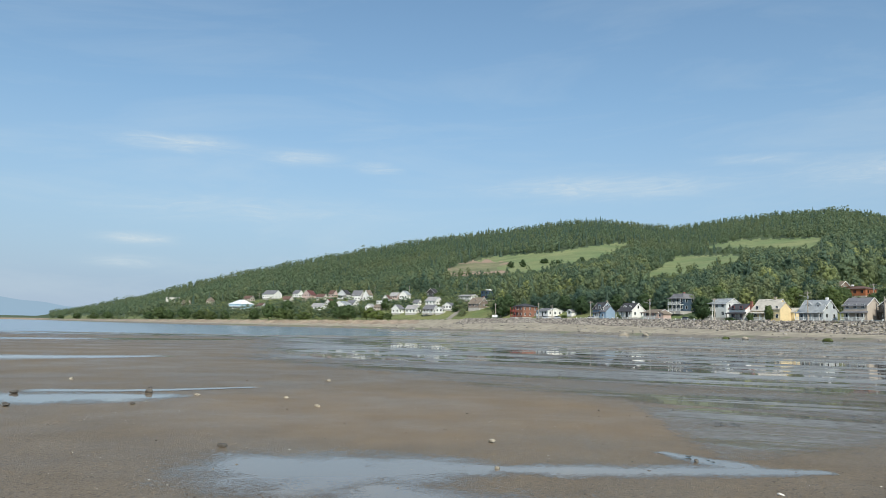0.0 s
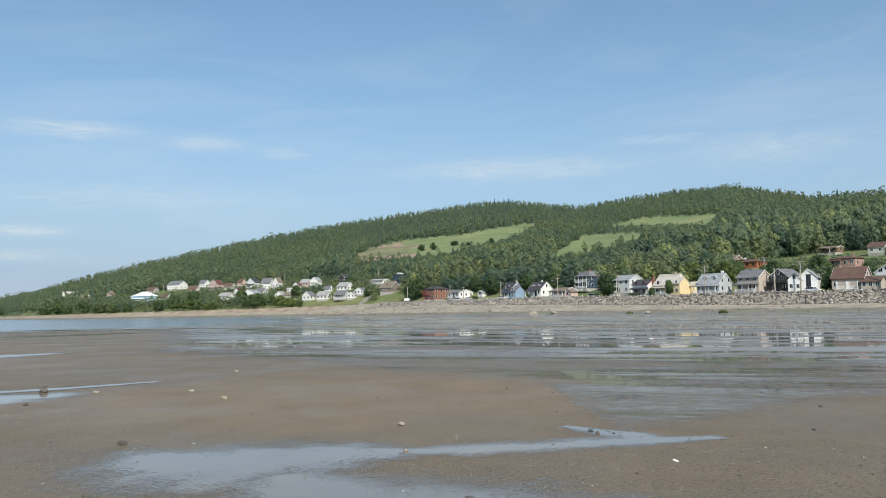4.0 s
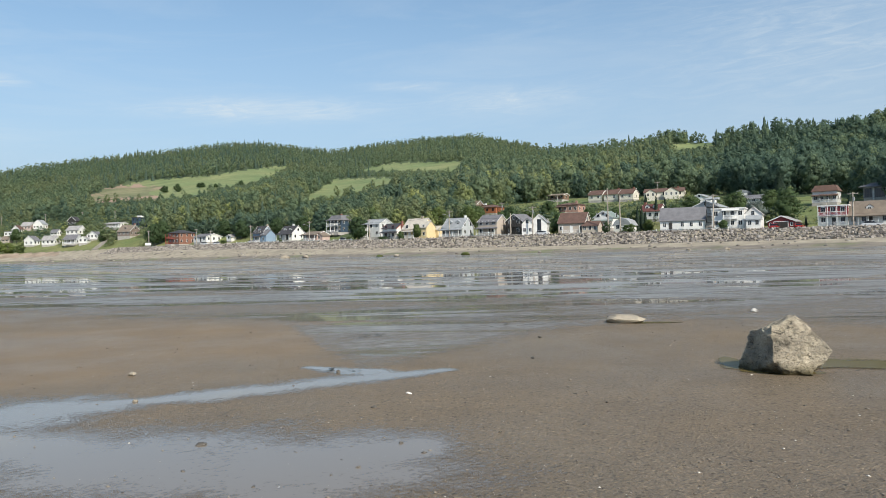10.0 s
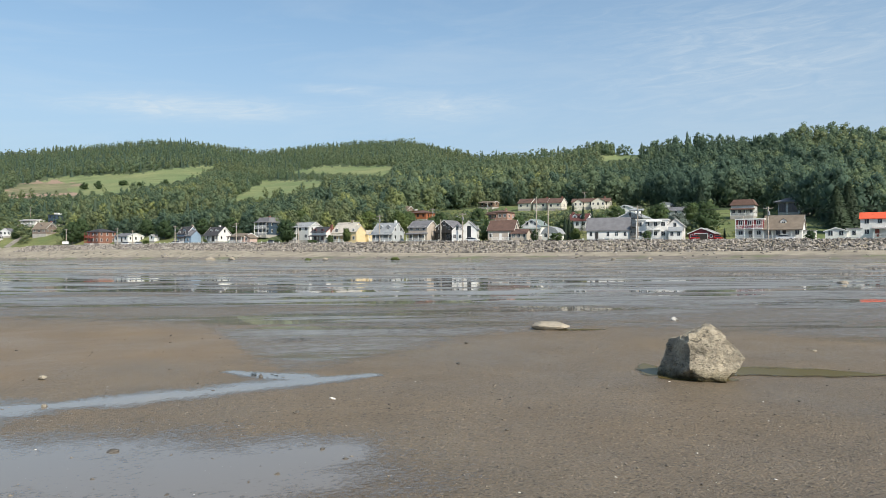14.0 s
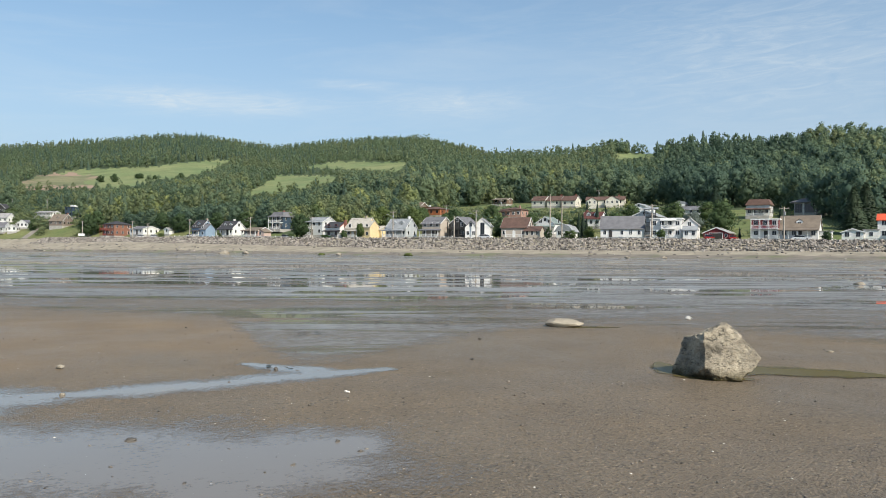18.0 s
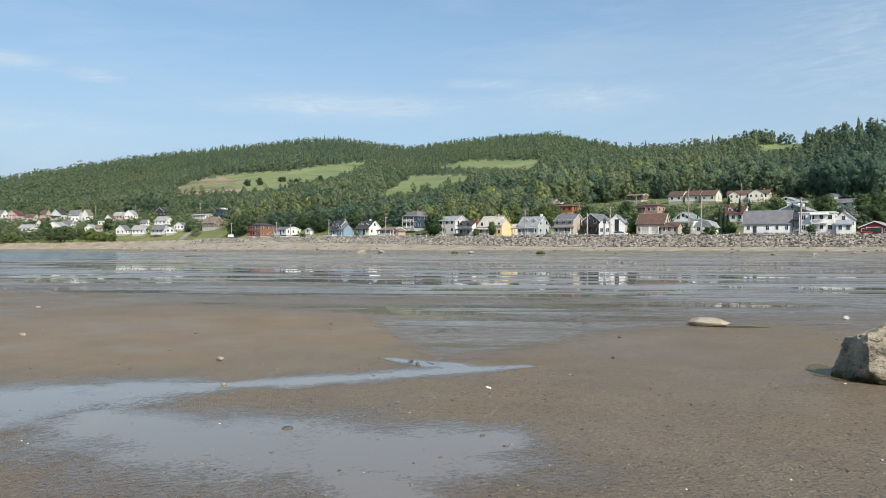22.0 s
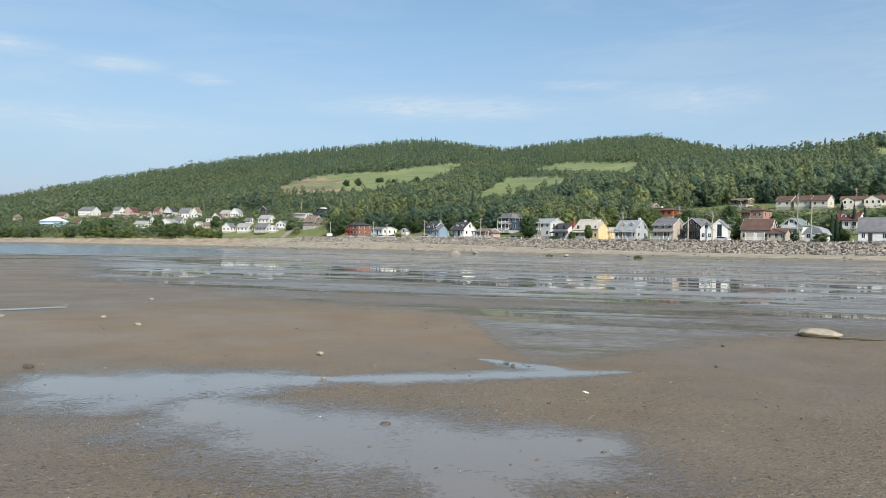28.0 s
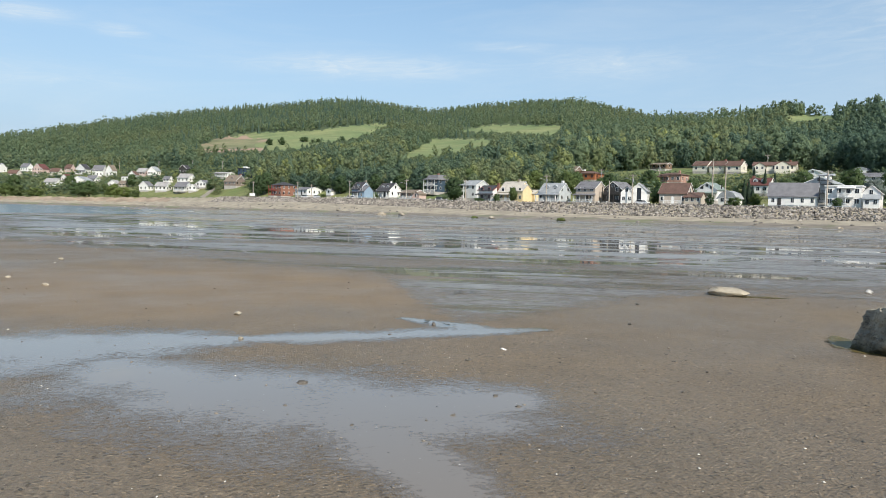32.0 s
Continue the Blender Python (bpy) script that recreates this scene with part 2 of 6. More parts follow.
def sand_colour(add, pos, obj):
    bank = bank_mask(add, pos)
    wide = ramp(add, noise_of(add, pos, 0.09, 4), [(0.36, (0.190, 0.150, 0.103)), (0.62, (0.222, 0.166, 0.102))])
    wide = mix(add, bank, wide, (0.222, 0.158, 0.090))
    mid = ramp(add, noise_of(add, pos, 0.9, 5), [(0.3, grey(0.86)), (0.7, grey(1.06))])
    fine = ramp(add, noise_of(add, pos, 38.0, 5, 0.75), [(0.32, grey(0.58)), (0.44, grey(0.93)), (0.54, grey(1.03)), (0.68, grey(1.2))])
    cell = add("ShaderNodeSeparateXYZ", ins={0: add("ShaderNodeTexVoronoi", ins={0: pos, "Scale": 44.0}).outputs["Color"]}).outputs[0]
    grit = ramp(add, cell, [(0.0, grey(0.40)), (0.14, grey(0.90)), (0.88, grey(1.06)), (0.96, grey(1.2)), (1.0, grey(1.6))])
    speck = mix(add, 1.0, fine, grit, "MULTIPLY")
    speck = mix(add, math_node(add, "MULTIPLY", bank, 0.55), speck, (1.0, 1.0, 1.0))
    return mix(add, 1.0, mix(add, 1.0, wide, mid, "MULTIPLY"), speck, "MULTIPLY")


def sand_height(add, pos, obj):
    """Grains and worm casts, smoother on the bank."""
    cells = add("ShaderNodeTexVoronoi", ins={0: pos, "Scale": 46.0}).outputs["Distance"]
    lumps = math_node(add, "SUBTRACT", noise_of(add, pos, 42.0, 5, 0.75), math_node(add, "MULTIPLY", cells, 0.6))
    lumps = math_node(add, "ADD", lumps, math_node(add, "MULTIPLY", noise_of(add, pos, 17.0, 4, 0.6), 0.4))
    lumps = math_node(add, "MULTIPLY", lumps, math_node(add, "SUBTRACT", 1.0, math_node(add, "MULTIPLY", bank_mask(add, pos), 0.6)))
    swell = noise_of(add, pos, 3.0, 3, 0.5)
    return math_node(add, "ADD", lumps, math_node(add, "MULTIPLY", swell, 0.6))


principled("wet_sand", sand_colour,
           lambda add, pos, obj: ramp(add, noise_of(add, pos, 0.35, 4), [(0.35, grey(0.36)), (0.65, grey(0.56))]),
           sand_height, strength=0.75, dist=0.022, spec=0.28)


def beach_colour(add, pos, obj):
    """Pale dry sand above the reach of the tide, damp grey silt below it, with patches of green weed."""
    dry = worn((0.36, 0.315, 0.235), 0.3, 0.25)(add, pos, obj)
    damp = worn((0.225, 0.195, 0.155), 0.35, 0.3)(add, pos, obj)
    z = add("ShaderNodeSeparateXYZ", ins={0: pos}).outputs[2]
    ragged = math_node(add, "ADD", z, math_node(add, "MULTIPLY", math_node(add, "SUBTRACT", noise_of(add, pos, 0.12, 5, 0.65), 0.5), 1.6))
    sand = mix(add, ramp(add, math_node(add, "MULTIPLY", ragged, 0.5), [(0.40, grey(0)), (0.55, grey(1))]), damp, dry)
    band = ramp(add, z, [(0.06, grey(0)), (0.2, grey(1)), (0.8, grey(1)), (1.0, grey(0))])
    spread = ramp(add, noise_of(add, pos, 0.07, 6, 0.66), [(0.50, grey(0)), (0.58, grey(0.8))])
    return mix(add, math_node(add, "MULTIPLY", band, spread), sand, (0.15, 0.165, 0.075))


principled("beach_sand", beach_colour, 0.85, sand_height, strength=0.4, dist=0.02)
principled("clay_bank", worn((0.36, 0.28, 0.205), 0.35, 0.2), 0.9, sand_height, strength=0.5, dist=0.05)


def grass_colour(lo, hi):
    def build(add, pos, obj):
        a = ramp(add, noise_of(add, pos, 0.02, 4), [(0.35, lo), (0.65, hi)])
        b = ramp(add, noise_of(add, pos, 0.9, 5, 0.65), [(0.3, grey(0.68)), (0.7, grey(1.12))])
        c = ramp(add, noise_of(add, pos, 0.11, 6, 0.7, (0.35, 1.0, 1.0)), [(0.34, grey(0.70)), (0.5, grey(0.98)), (0.66, grey(1.12))])
        return mix(add, 1.0, mix(add, 1.0, a, b, "MULTIPLY"), c, "MULTIPLY")

    return build


principled("lawn", grass_colour((0.12, 0.165, 0.05), (0.22, 0.22, 0.085)), 0.9)
principled("hay_field", grass_colour((0.145, 0.205, 0.075), (0.245, 0.27, 0.11)), 0.9)


def rough_colour(add, pos, obj):
    """Rank grass with patches of bare reddish soil."""
    grass = grass_colour((0.13, 0.155, 0.065), (0.25, 0.235, 0.12))(add, pos, obj)
    bare = ramp(add, noise_of(add, pos, 0.028, 6, 0.66, (0.5, 1.0, 1.0), 0.4), [(0.50, grey(0)), (0.56, grey(1))])
    return mix(add, bare, grass, (0.34, 0.225, 0.17))


principled("rough_field", rough_colour, 0.9)
principled("forest_floor", grass_colour((0.055, 0.085, 0.035), (0.085, 0.115, 0.045)), 0.95)


def stone_colour(lo, hi, vary=True):
    def build(add, pos, obj):
        isl = add("ShaderNodeNewGeometry").outputs["Random Per Island"]
        a = ramp(add, isl if vary else noise_of(add, obj, 2.2, 5), [(0.0, lo), (1.0, hi)])
        b = ramp(add, noise_of(add, pos, 3.5, 6, 0.65), [(0.3, grey(0.6)), (0.7, grey(1.15))])
        return mix(add, 1.0, a, b, "MULTIPLY")

    return build


def stone_height(add, pos, obj):
    return math_node(add, "ADD", noise_of(add, pos, 6.0, 7, 0.65), math_node(add, "MULTIPLY", noise_of(add, pos, 40.0, 4), 0.25))


principled("riprap", stone_colour((0.085, 0.075, 0.066), (0.44, 0.40, 0.35)), 0.85, stone_height, strength=0.5, dist=0.05)
principled("pale_stone", stone_colour((0.29, 0.25, 0.19), (0.44, 0.385, 0.295), False), 0.75, stone_height, strength=0.6, dist=0.02)
principled("dark_stone", stone_colour((0.06, 0.055, 0.045), (0.15, 0.13, 0.105), False), 0.6, stone_height, strength=0.6, dist=0.01)
principled("pebble", stone_colour((0.05, 0.045, 0.04), (0.28, 0.24, 0.19)), 0.6)
principled("shell", worn((0.66, 0.62, 0.55), 0.2, 8.0), 0.5)
principled("weed", worn((0.10, 0.12, 0.03), 0.4, 6.0), 0.6, stone_height, strength=0.8, dist=0.03)
principled("dark_weed", worn((0.035, 0.035, 0.018), 0.4, 12.0), 0.5)


def boulder_colour(add, pos, obj):
    base = ramp(add, noise_of(add, obj, 3.2, 7, 0.62), [(0.30, (0.10, 0.088, 0.066)), (0.44, (0.29, 0.252, 0.186)), (0.64, (0.49, 0.424, 0.312))])
    vein = ramp(add, noise_of(add, obj, 9.0, 6, 0.7, (1, 1, 2.4), 0.8), [(0.37, grey(0.34)), (0.44, grey(0.96)), (0.66, grey(1.15))])
    z = add("ShaderNodeSeparateXYZ", ins={0: obj}).outputs[2]
    tide = math_node(add, "ADD", z, math_node(add, "MULTIPLY", noise_of(add, obj, 7.0, 4), 0.14))
    algae = ramp(add, tide, [(0.10, (0.22, 0.20, 0.10)), (0.26, (1, 1, 1))])
    return mix(add, 1.0, mix(add, 1.0, base, vein, "MULTIPLY"), algae, "MULTIPLY")


principled("boulder_rock", boulder_colour, 0.8,
           lambda a, p, o: math_node(a, "ADD", noise_of(a, o, 11.0, 8, 0.68, (1, 1, 1.6), 0.6),
                                     math_node(a, "ADD", math_node(a, "MULTIPLY", noise_of(a, o, 55.0, 4), 0.2),
                                               math_node(a, "MULTIPLY", a("ShaderNodeTexVoronoi", ins={0: o, "Scale": 7.0}).outputs["Distance"], 0.45))),
           strength=1.0, dist=0.06)


def water_film(name, base, scale, soft, ripple, bias=0.0, rough=0.03, streak=None, spec=0.5):
    """A film of water lying on the sand, broken by whatever stands out of it; 'depth' is the mesh's own, -1 to 1.
    streak: scale of the still pools within a film that is elsewhere roughened by the sand under it."""
    m = bpy.data.materials.new(name)
    m.use_nodes = True
    add = nodes_of(m.node_tree)
    pos = add("ShaderNodeNewGeometry").outputs["Position"]
    depth = add("ShaderNodeAttribute", attribute_name="depth").outputs["Fac"]
    n1 = math_node(add, "SUBTRACT", noise_of(add, pos, scale, 6, 0.6), 0.5)
    n2 = math_node(add, "SUBTRACT", noise_of(add, pos, scale * 16, 5, 0.72, (0.75, 1.0, 1.0)), 0.5)
    d = math_node(add, "ADD", depth, math_node(add, "ADD", math_node(add, "MULTIPLY", n1, 2.0), math_node(add, "MULTIPLY", n2, 2.4)))
    d = math_node(add, "ADD", d, bias)
    fac = ramp(add, math_node(add, "ADD", math_node(add, "MULTIPLY", d, 0.5), 0.5), [(0.5 - soft, grey(0)), (0.5 + soft, grey(1))])
    strength, gloss = ripple, rough
    if streak:
        turned = add("ShaderNodeMapping", ins={0: pos, 2: (0, 0, radians(25))}).outputs[0]
        strips = noise_of(add, turned, streak * 1.05, 3, 0.55, (0.20, 1.0, 1.0), 0.2)
        wide = noise_of(add, turned, streak * 0.28, 5, 0.6, (0.45, 1.0, 1.0))
        still = math_node(add, "ADD", math_node(add, "MULTIPLY", strips, 0.62), math_node(add, "MULTIPLY", wide, 0.38))
        still = math_node(add, "ADD", still, math_node(add, "MULTIPLY", math_node(add, "SUBTRACT", depth, 0.6), 0.05))
        chips = math_node(add, "SUBTRACT", noise_of(add, turned, streak * 3.2, 3, 0.6, (0.16, 1.0, 1.0), 0.2), 0.5)
        still = math_node(add, "ADD", still, math_node(add, "MULTIPLY", chips, 0.30))
        pools = ramp(add, still, [(0.527, grey(0)), (0.533, grey(1))])
        lines = math_node(add, "ABSOLUTE", math_node(add, "SUBTRACT", noise_of(add, turned, streak * 0.85, 4, 0.55, (0.13, 1.0, 1.0), 0.3), 0.5))
        rills = math_node(add, "MULTIPLY", ramp(add, lines, [(0.010, grey(1)), (0.018, grey(0))]), ramp(add, wide, [(0.42, grey(0)), (0.5, grey(1))]))
        wet_ = math_node(add, "MAXIMUM", pools, rills)
        sheet = ramp(add, noise_of(add, turned, streak * 0.7, 7, 0.68, (0.22, 1.0, 1.0), 0.2), [(0.395, grey(0.2)), (0.47, grey(0.66)), (0.53, grey(1.0))])
        gloss = ramp(add, wet_, [(0.0, grey(0.30)), (1.0, grey(0.02))])
        fac = math_node(add, "MULTIPLY", fac, math_node(add, "MAXIMUM", sheet, wet_))
        strength = ramp(add, wet_, [(0.0, grey(0.9)), (1.0, grey(0.003))])
    height = noise_of(add, pos, 22.0 if streak else 5.0, 4 if streak else 2, 0.6)
    bump = add("ShaderNodeBump", ins={"Height": height, "Strength": strength, "Distance": 0.014 if streak else 0.004}).outputs[0]
    wet = add("ShaderNodeBsdfPrincipled", ins={"Base Color": (*base, 1), "Roughness": gloss, "IOR": 1.33, "Specular IOR Level": spec, "Normal": bump})
    clear = add("ShaderNodeBsdfTransparent")
    out = add("ShaderNodeMixShader", ins={0: fac, 1: clear.outputs[0], 2: wet.outputs[0]})
    add("ShaderNodeOutputMaterial", ins={0: out.outputs[0]})
    MATS[name] = m
    return m


water_film("pool_film", (0.195, 0.165, 0.13), 1.4, 0.24, 0.02, 0.0, 0.05)
water_film("scour_film", (0.115, 0.092, 0.038), 3.0, 0.14, 0.05, 0.0, 0.1, None, 0.02)
water_film("flat_film", (0.27, 0.26, 0.24), 0.22, 0.40, 0.02, 0.0, 0.03, 0.36)
principled("sea", lambda a, p, o: (0.17, 0.215, 0.27), 0.16,
           lambda a, p, o: noise_of(a, p, 0.9, 5, 0.6, (0.5, 1.0, 1.0)), strength=0.35, dist=0.05)


def glow(name, colour, strength=1.0):
    m = bpy.data.materials.new(name)
    m.use_nodes = True
    add = nodes_of(m.node_tree)
    add("ShaderNodeOutputMaterial", ins={0: add("ShaderNodeEmission", ins={0: (*colour, 1), 1: strength}).outputs[0]})
    MATS[name] = m


# haze over the far mountains, given as an even blue glow
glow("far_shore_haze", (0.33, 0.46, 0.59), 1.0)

# ---------------------------------------------------------------- mesh helpers
class Build:
    """Collects vertices and faces of one part."""

    def __init__(self):
        self.v, self.f = [], []

    def poly(self, *pts):
        k = len(self.v)
        self.v += [tuple(p) for p in pts]
        self.f.append(tuple(range(k, k + len(pts))))
        return self

    def box(self, x0, y0, z0, x1, y1, z1):
        k = len(self.v)
        self.v += [(x, y, z) for z in (z0, z1) for x, y in ((x0, y0), (x1, y0), (x1, y1), (x0, y1))]
        self.f += [tuple(k + i for i in q) for q in ((3, 2, 1, 0), (4, 5, 6, 7), (0, 1, 5, 4), (1, 2, 6, 5), (2, 3, 7, 6), (3, 0, 4, 7))]
        return self

    def prism(self, outline, y0, y1):
        """An outline in x and z, drawn out from y0 to y1."""
        k, n = len(self.v), len(outline)
        self.v += [(x, y0, z) for x, z in outline] + [(x, y1, z) for x, z in outline]
        self.f.append(tuple(range(k, k + n)))
        self.f.append(tuple(range(k + 2 * n - 1, k + n - 1, -1)))
        for i in range(n):
            j = (i + 1) % n
            self.f.append((k + j, k + i, k + n + i, k + n + j))
        return self

    def rod(self, a, b, r0, r1=None, sides=8):
        a, b = Vector(a), Vector(b)
        r1 = r0 if r1 is None else r1
        w = (b - a).normalized()
        u = w.orthogonal().normalized()
        s = w.cross(u)
        k = len(self.v)
        for c, r in ((a, r0), (b, r1)):
            for i in range(sides):
                t = 2 * math.pi * i / sides
                self.v.append(tuple(c + (u * math.cos(t) + s * math.sin(t)) * r))
        for i in range(sides):
            j = (i + 1) % sides
            self.f.append((k + i, k + j, k + sides + j, k + sides + i))
        self.f.append(tuple(range(k + sides - 1, k - 1, -1)))
        self.f.append(tuple(range(k + sides, k + 2 * sides)))
        return self

    def mesh(self, name):
        me = bpy.data.meshes.new(name)
        me.from_pydata(self.v, [], self.f)
        return me


def part(name, b, material, parent=None, label="", at=None):
    me = b if isinstance(b, bpy.types.Mesh) else b.mesh(name)
    if not me.materials:
        me.materials.append(MATS[material])
    ob = new(name, me)
    if parent is not None:
        ob.parent = parent
    if at is not None:
        ob.matrix_basis = at
    return tagged(ob, label)


def numpy_mesh(name, verts, faces, attrs=(), normals=None):
    """A mesh from arrays; faces all of one size. normals: rounded shading, by vertex."""
    verts, faces = np.asarray(verts, np.float32), np.asarray(faces, np.int32)
    me = bpy.data.meshes.new(name)
    me.vertices.add(len(verts))
    me.vertices.foreach_set("co", verts.ravel())
    n = faces.shape[1]
    me.loops.add(faces.size)
    me.loops.foreach_set("vertex_index", faces.ravel())
    me.polygons.add(len(faces))
    me.polygons.foreach_set("loop_start", np.arange(0, faces.size, n, dtype=np.int32))
    for key, values in attrs:
        me.attributes.new(key, "FLOAT", "POINT").data.foreach_set("value", np.asarray(values, np.float32))
    if normals is not None:
        me.attributes.new("custom_normal", "FLOAT_VECTOR", "POINT").data.foreach_set("vector", np.asarray(normals, np.float32).ravel())
    me.update(calc_edges=True)
    return me


# ---------------------------------------------------------------- lie of the land
EYE = (0.25, -0.58, 1.55)
# the top edge of the sea wall and of the bank beyond it, from beside the viewer to the point
COAST = [(330, -190), (240, 0), (182, 104), (148, 160), (112, 220), (80, 281), (54, 332), (36, 372), (14, 415), (-14, 452), (-66, 492),
         (-128, 528), (-190, 590), (-262, 680), (-345, 800), (-440, 950), (-560, 1150)]
_c = np.array(COAST, float)
_caz = np.degrees(np.arctan2(_c[:, 0] - EYE[0], _c[:, 1] - EYE[1]))
_cr = np.hypot(_c[:, 0] - EYE[0], _c[:, 1] - EYE[1])
# the wooded skyline: bearing, height in degrees, distance
RIDGE = [(-30, 0.2, 1560), (-27, 0.2, 1560), (-25.4, 0.45, 1500), (-24, 0.75, 1420), (-22.5, 1.1, 1360), (-20, 1.65, 1250), (-17, 2.5, 1150), (-14, 3.4, 1120), (-9.4, 4.35, 1180),
         (-5.3, 5.2, 1230), (-1, 6.05, 1250), (4.6, 6.9, 1300), (9.4, 7.55, 1300), (11.5, 7.6, 1300), (15, 7.2, 1280), (17, 7.05, 1280), (20, 7.55, 1280), (24, 7.85, 1280),
         (27.5, 7.9, 1250), (30, 7.25, 1100), (32.2, 6.75, 950), (36, 6.75, 860), (39, 6.95, 820), (41, 7.4, 800), (42.5, 6.95, 780), (44.5, 6.85, 740), (46.3, 7.45, 680), (49, 7.6, 640),
         (52, 7.5, 620), (54.2, 7.75, 600), (56, 7.7, 600), (60, 7.0, 600), (66, 6.0, 600), (80, 4.5, 600), (110, 2.0, 600)]
_r = np.array(RIDGE)
_r[:, 1] += np.interp(_r[:, 0], [-26, -18, 26, 28, 31, 36, 40, 45, 50], [0.0, 0.12, 0.05, 0.12, 0.20, 0.16, 0.14, 0.0, -0.56])


def bearing(x, y):
    return np.degrees(np.arctan2(np.asarray(x) - EYE[0], np.asarray(y) - EYE[1]))


def coast_range(az):
    return np.interp(az, _caz[::-1], _cr[::-1])


def inland(x, y):
    """Metres behind the top of the sea wall (negative: out on the flats)."""
    x, y = np.asarray(x, float), np.asarray(y, float)
    best = np.full(x.shape, 1e9)
    for (ax, ay), (bx, by) in zip(COAST, COAST[1:]):
        dx, dy = bx - ax, by - ay
        t = np.clip(((x - ax) * dx + (y - ay) * dy) / (dx * dx + dy * dy), 0, 1)
        best = np.minimum(best, np.hypot(x - ax - t * dx, y - ay - t * dy))
    r = np.hypot(x - EYE[0], y - EYE[1])
    return np.where(r > coast_range(bearing(x, y)), best, -best)


def smooth(a, b, x):
    t = np.clip((np.asarray(x, float) - a) / (b - a), 0, 1)
    return t * t * (3 - 2 * t)


def wall_top(az):
    return np.interp(az, [-30, -24, -12, -4, 3, 13, 21, 29, 40, 60], [1.2, 2.6, 4.2, 5.2, 6.2, 5.9, 5.3, 5.3, 5.0, 4.4])


def wall_foot(az):
    return np.interp(az, [-24, -12, -4, 6, 13, 21, 29, 60], [0.9, 1.8, 2.6, 4.4, 3.4, 2.5, 1.9, 2.0])


def rise(az, r):
    """Height angle of the ground behind the coast, in degrees."""
    top, far = np.interp(az, _r[:, 0], _r[:, 1]), np.interp(az, _r[:, 0], _r[:, 2])
    near = coast_range(az) + 22
    foot = np.degrees(np.arctan((wall_top(az) - EYE[2]) / near)) + 0.03
    s = np.clip((r - near) / np.maximum(far - near, 50), 0, 1.35)
    p = np.interp(az, [-20, 0, 26, 34, 44, 60], [1.0, 0.62, 0.55, 0.62, 0.72, 0.75])
    up = np.where(s <= 1, np.power(np.maximum(s, 1e-6), p), 1 - 1.6 * (s - 1))
    return foot + (np.maximum(top, foot) - foot) * up


def land(x, y):
    """Height of the ground."""
    x, y = np.asarray(x, float), np.asarray(y, float)
    az, r, u = bearing(x, y), np.hypot(x - EYE[0], y - EYE[1]), inland(x, y)
    foot, top = wall_foot(az), wall_top(az)
    sunk = -0.35 * smooth(100, 148, r) * smooth(5, -9, az + 3.0 * np.sin(r * 0.11) + 2.0 * np.sin(r * 0.31 + 1))          # the sea lies over the flats here
    sunk = sunk - 1.2 * smooth(300, 420, r) * (smooth(-30, -45, az) + smooth(95, 110, az))
    flat = sunk * (u < -12)
    beach = flat + (foot - flat) * smooth(-30, -6, u) ** 1.2
    wall = foot + (top - foot) * np.clip((u + 7) / 6.5, 0, 1)
    behind = EYE[2] + r * np.tan(np.radians(rise(az, r)))
    z = np.where(u < -30, flat, np.where(u < -7, beach, np.where(u < 0, wall, top)))
    w = smooth(4, 24, u) * (az > -60) * (az < 118)
    return np.where(u > 4, top * (1 - w) + behind * w, z)


def height(x, y):
    return float(land(np.array([x]), np.array([y]))[0])


def spot(az, d, lift=0.0):
    """A place on the ground by bearing and distance."""
    x, y = EYE[0] + d * math.sin(radians(az)), EYE[1] + d * math.cos(radians(az))
    return x, y, height(x, y) + lift


def in_shape(az, el, shape):
    """Whether points lie in a convex-ish outline, by crossings."""
    inside = np.zeros(np.shape(az), bool)
    for (ax, ay), (bx, by) in zip(shape, shape[1:] + shape[:1]):
        hit = ((ay > el) != (by > el)) & (az < (bx - ax) * (el - ay) / (by - ay + 1e-9) + ax)
        inside ^= hit
    return inside


# open fields on the hillside, by bearing and height angle of the ground
FIELD_UPPER = [(0.0, 3.6), (1.0, 4.5), (3.6, 5.15), (8.5, 5.6), (11.0, 6.0), (13.7, 6.3), (12.4, 5.5), (11.3, 5.15), (9.2, 4.75), (7.4, 4.25), (4.9, 3.95)]
FIELD_LOWER = [(14.4, 3.75), (15.6, 4.5), (17.0, 5.3), (21.6, 5.3), (20.5, 4.8), (18.5, 4.35), (16.6, 3.95)]
FIELD_TOP = [(18.2, 5.9), (21.3, 6.38), (26.3, 6.38), (25.6, 5.7), (22.9, 5.8)]
FIELD_RIDGE = [(40.9, 6.6), (41.2, 6.95), (43.9, 6.9), (43.8, 6.6)]


def field_kind(az, el):
    k = np.zeros(np.shape(az), int)
    wav = el + 0.05 * np.sin(az * 7.3) + 0.035 * np.sin(az * 17.1 + 1)
    for shape in (FIELD_UPPER, FIELD_LOWER, FIELD_TOP, FIELD_RIDGE):
        k[in_shape(az + 0.12 * np.sin(el * 11), wav, shape)] = 1
    k[(k == 1) & (az + 0.5 * np.sin(el * 9) < 4.6) & (el + 0.12 * np.sin(az * 5) < 4.9)] = 2
    return k


def wood_from(az):
    """The height angle above which the hillside is wooded."""
    return np.interp(az, [-30, -26, -20, -14, -11, 1, 3.9, 4.6, 26.2, 27.0, 33, 36, 43, 45, 49, 52, 57, 66],
                     [0.02, 0.02, 0.35, 1.5, 2.0, 2.25, 2.3, 1.0, 1.15, 2.9, 3.4, 3.5, 3.4, 3.2, 2.9, 3.1, 1.6, 1.4])


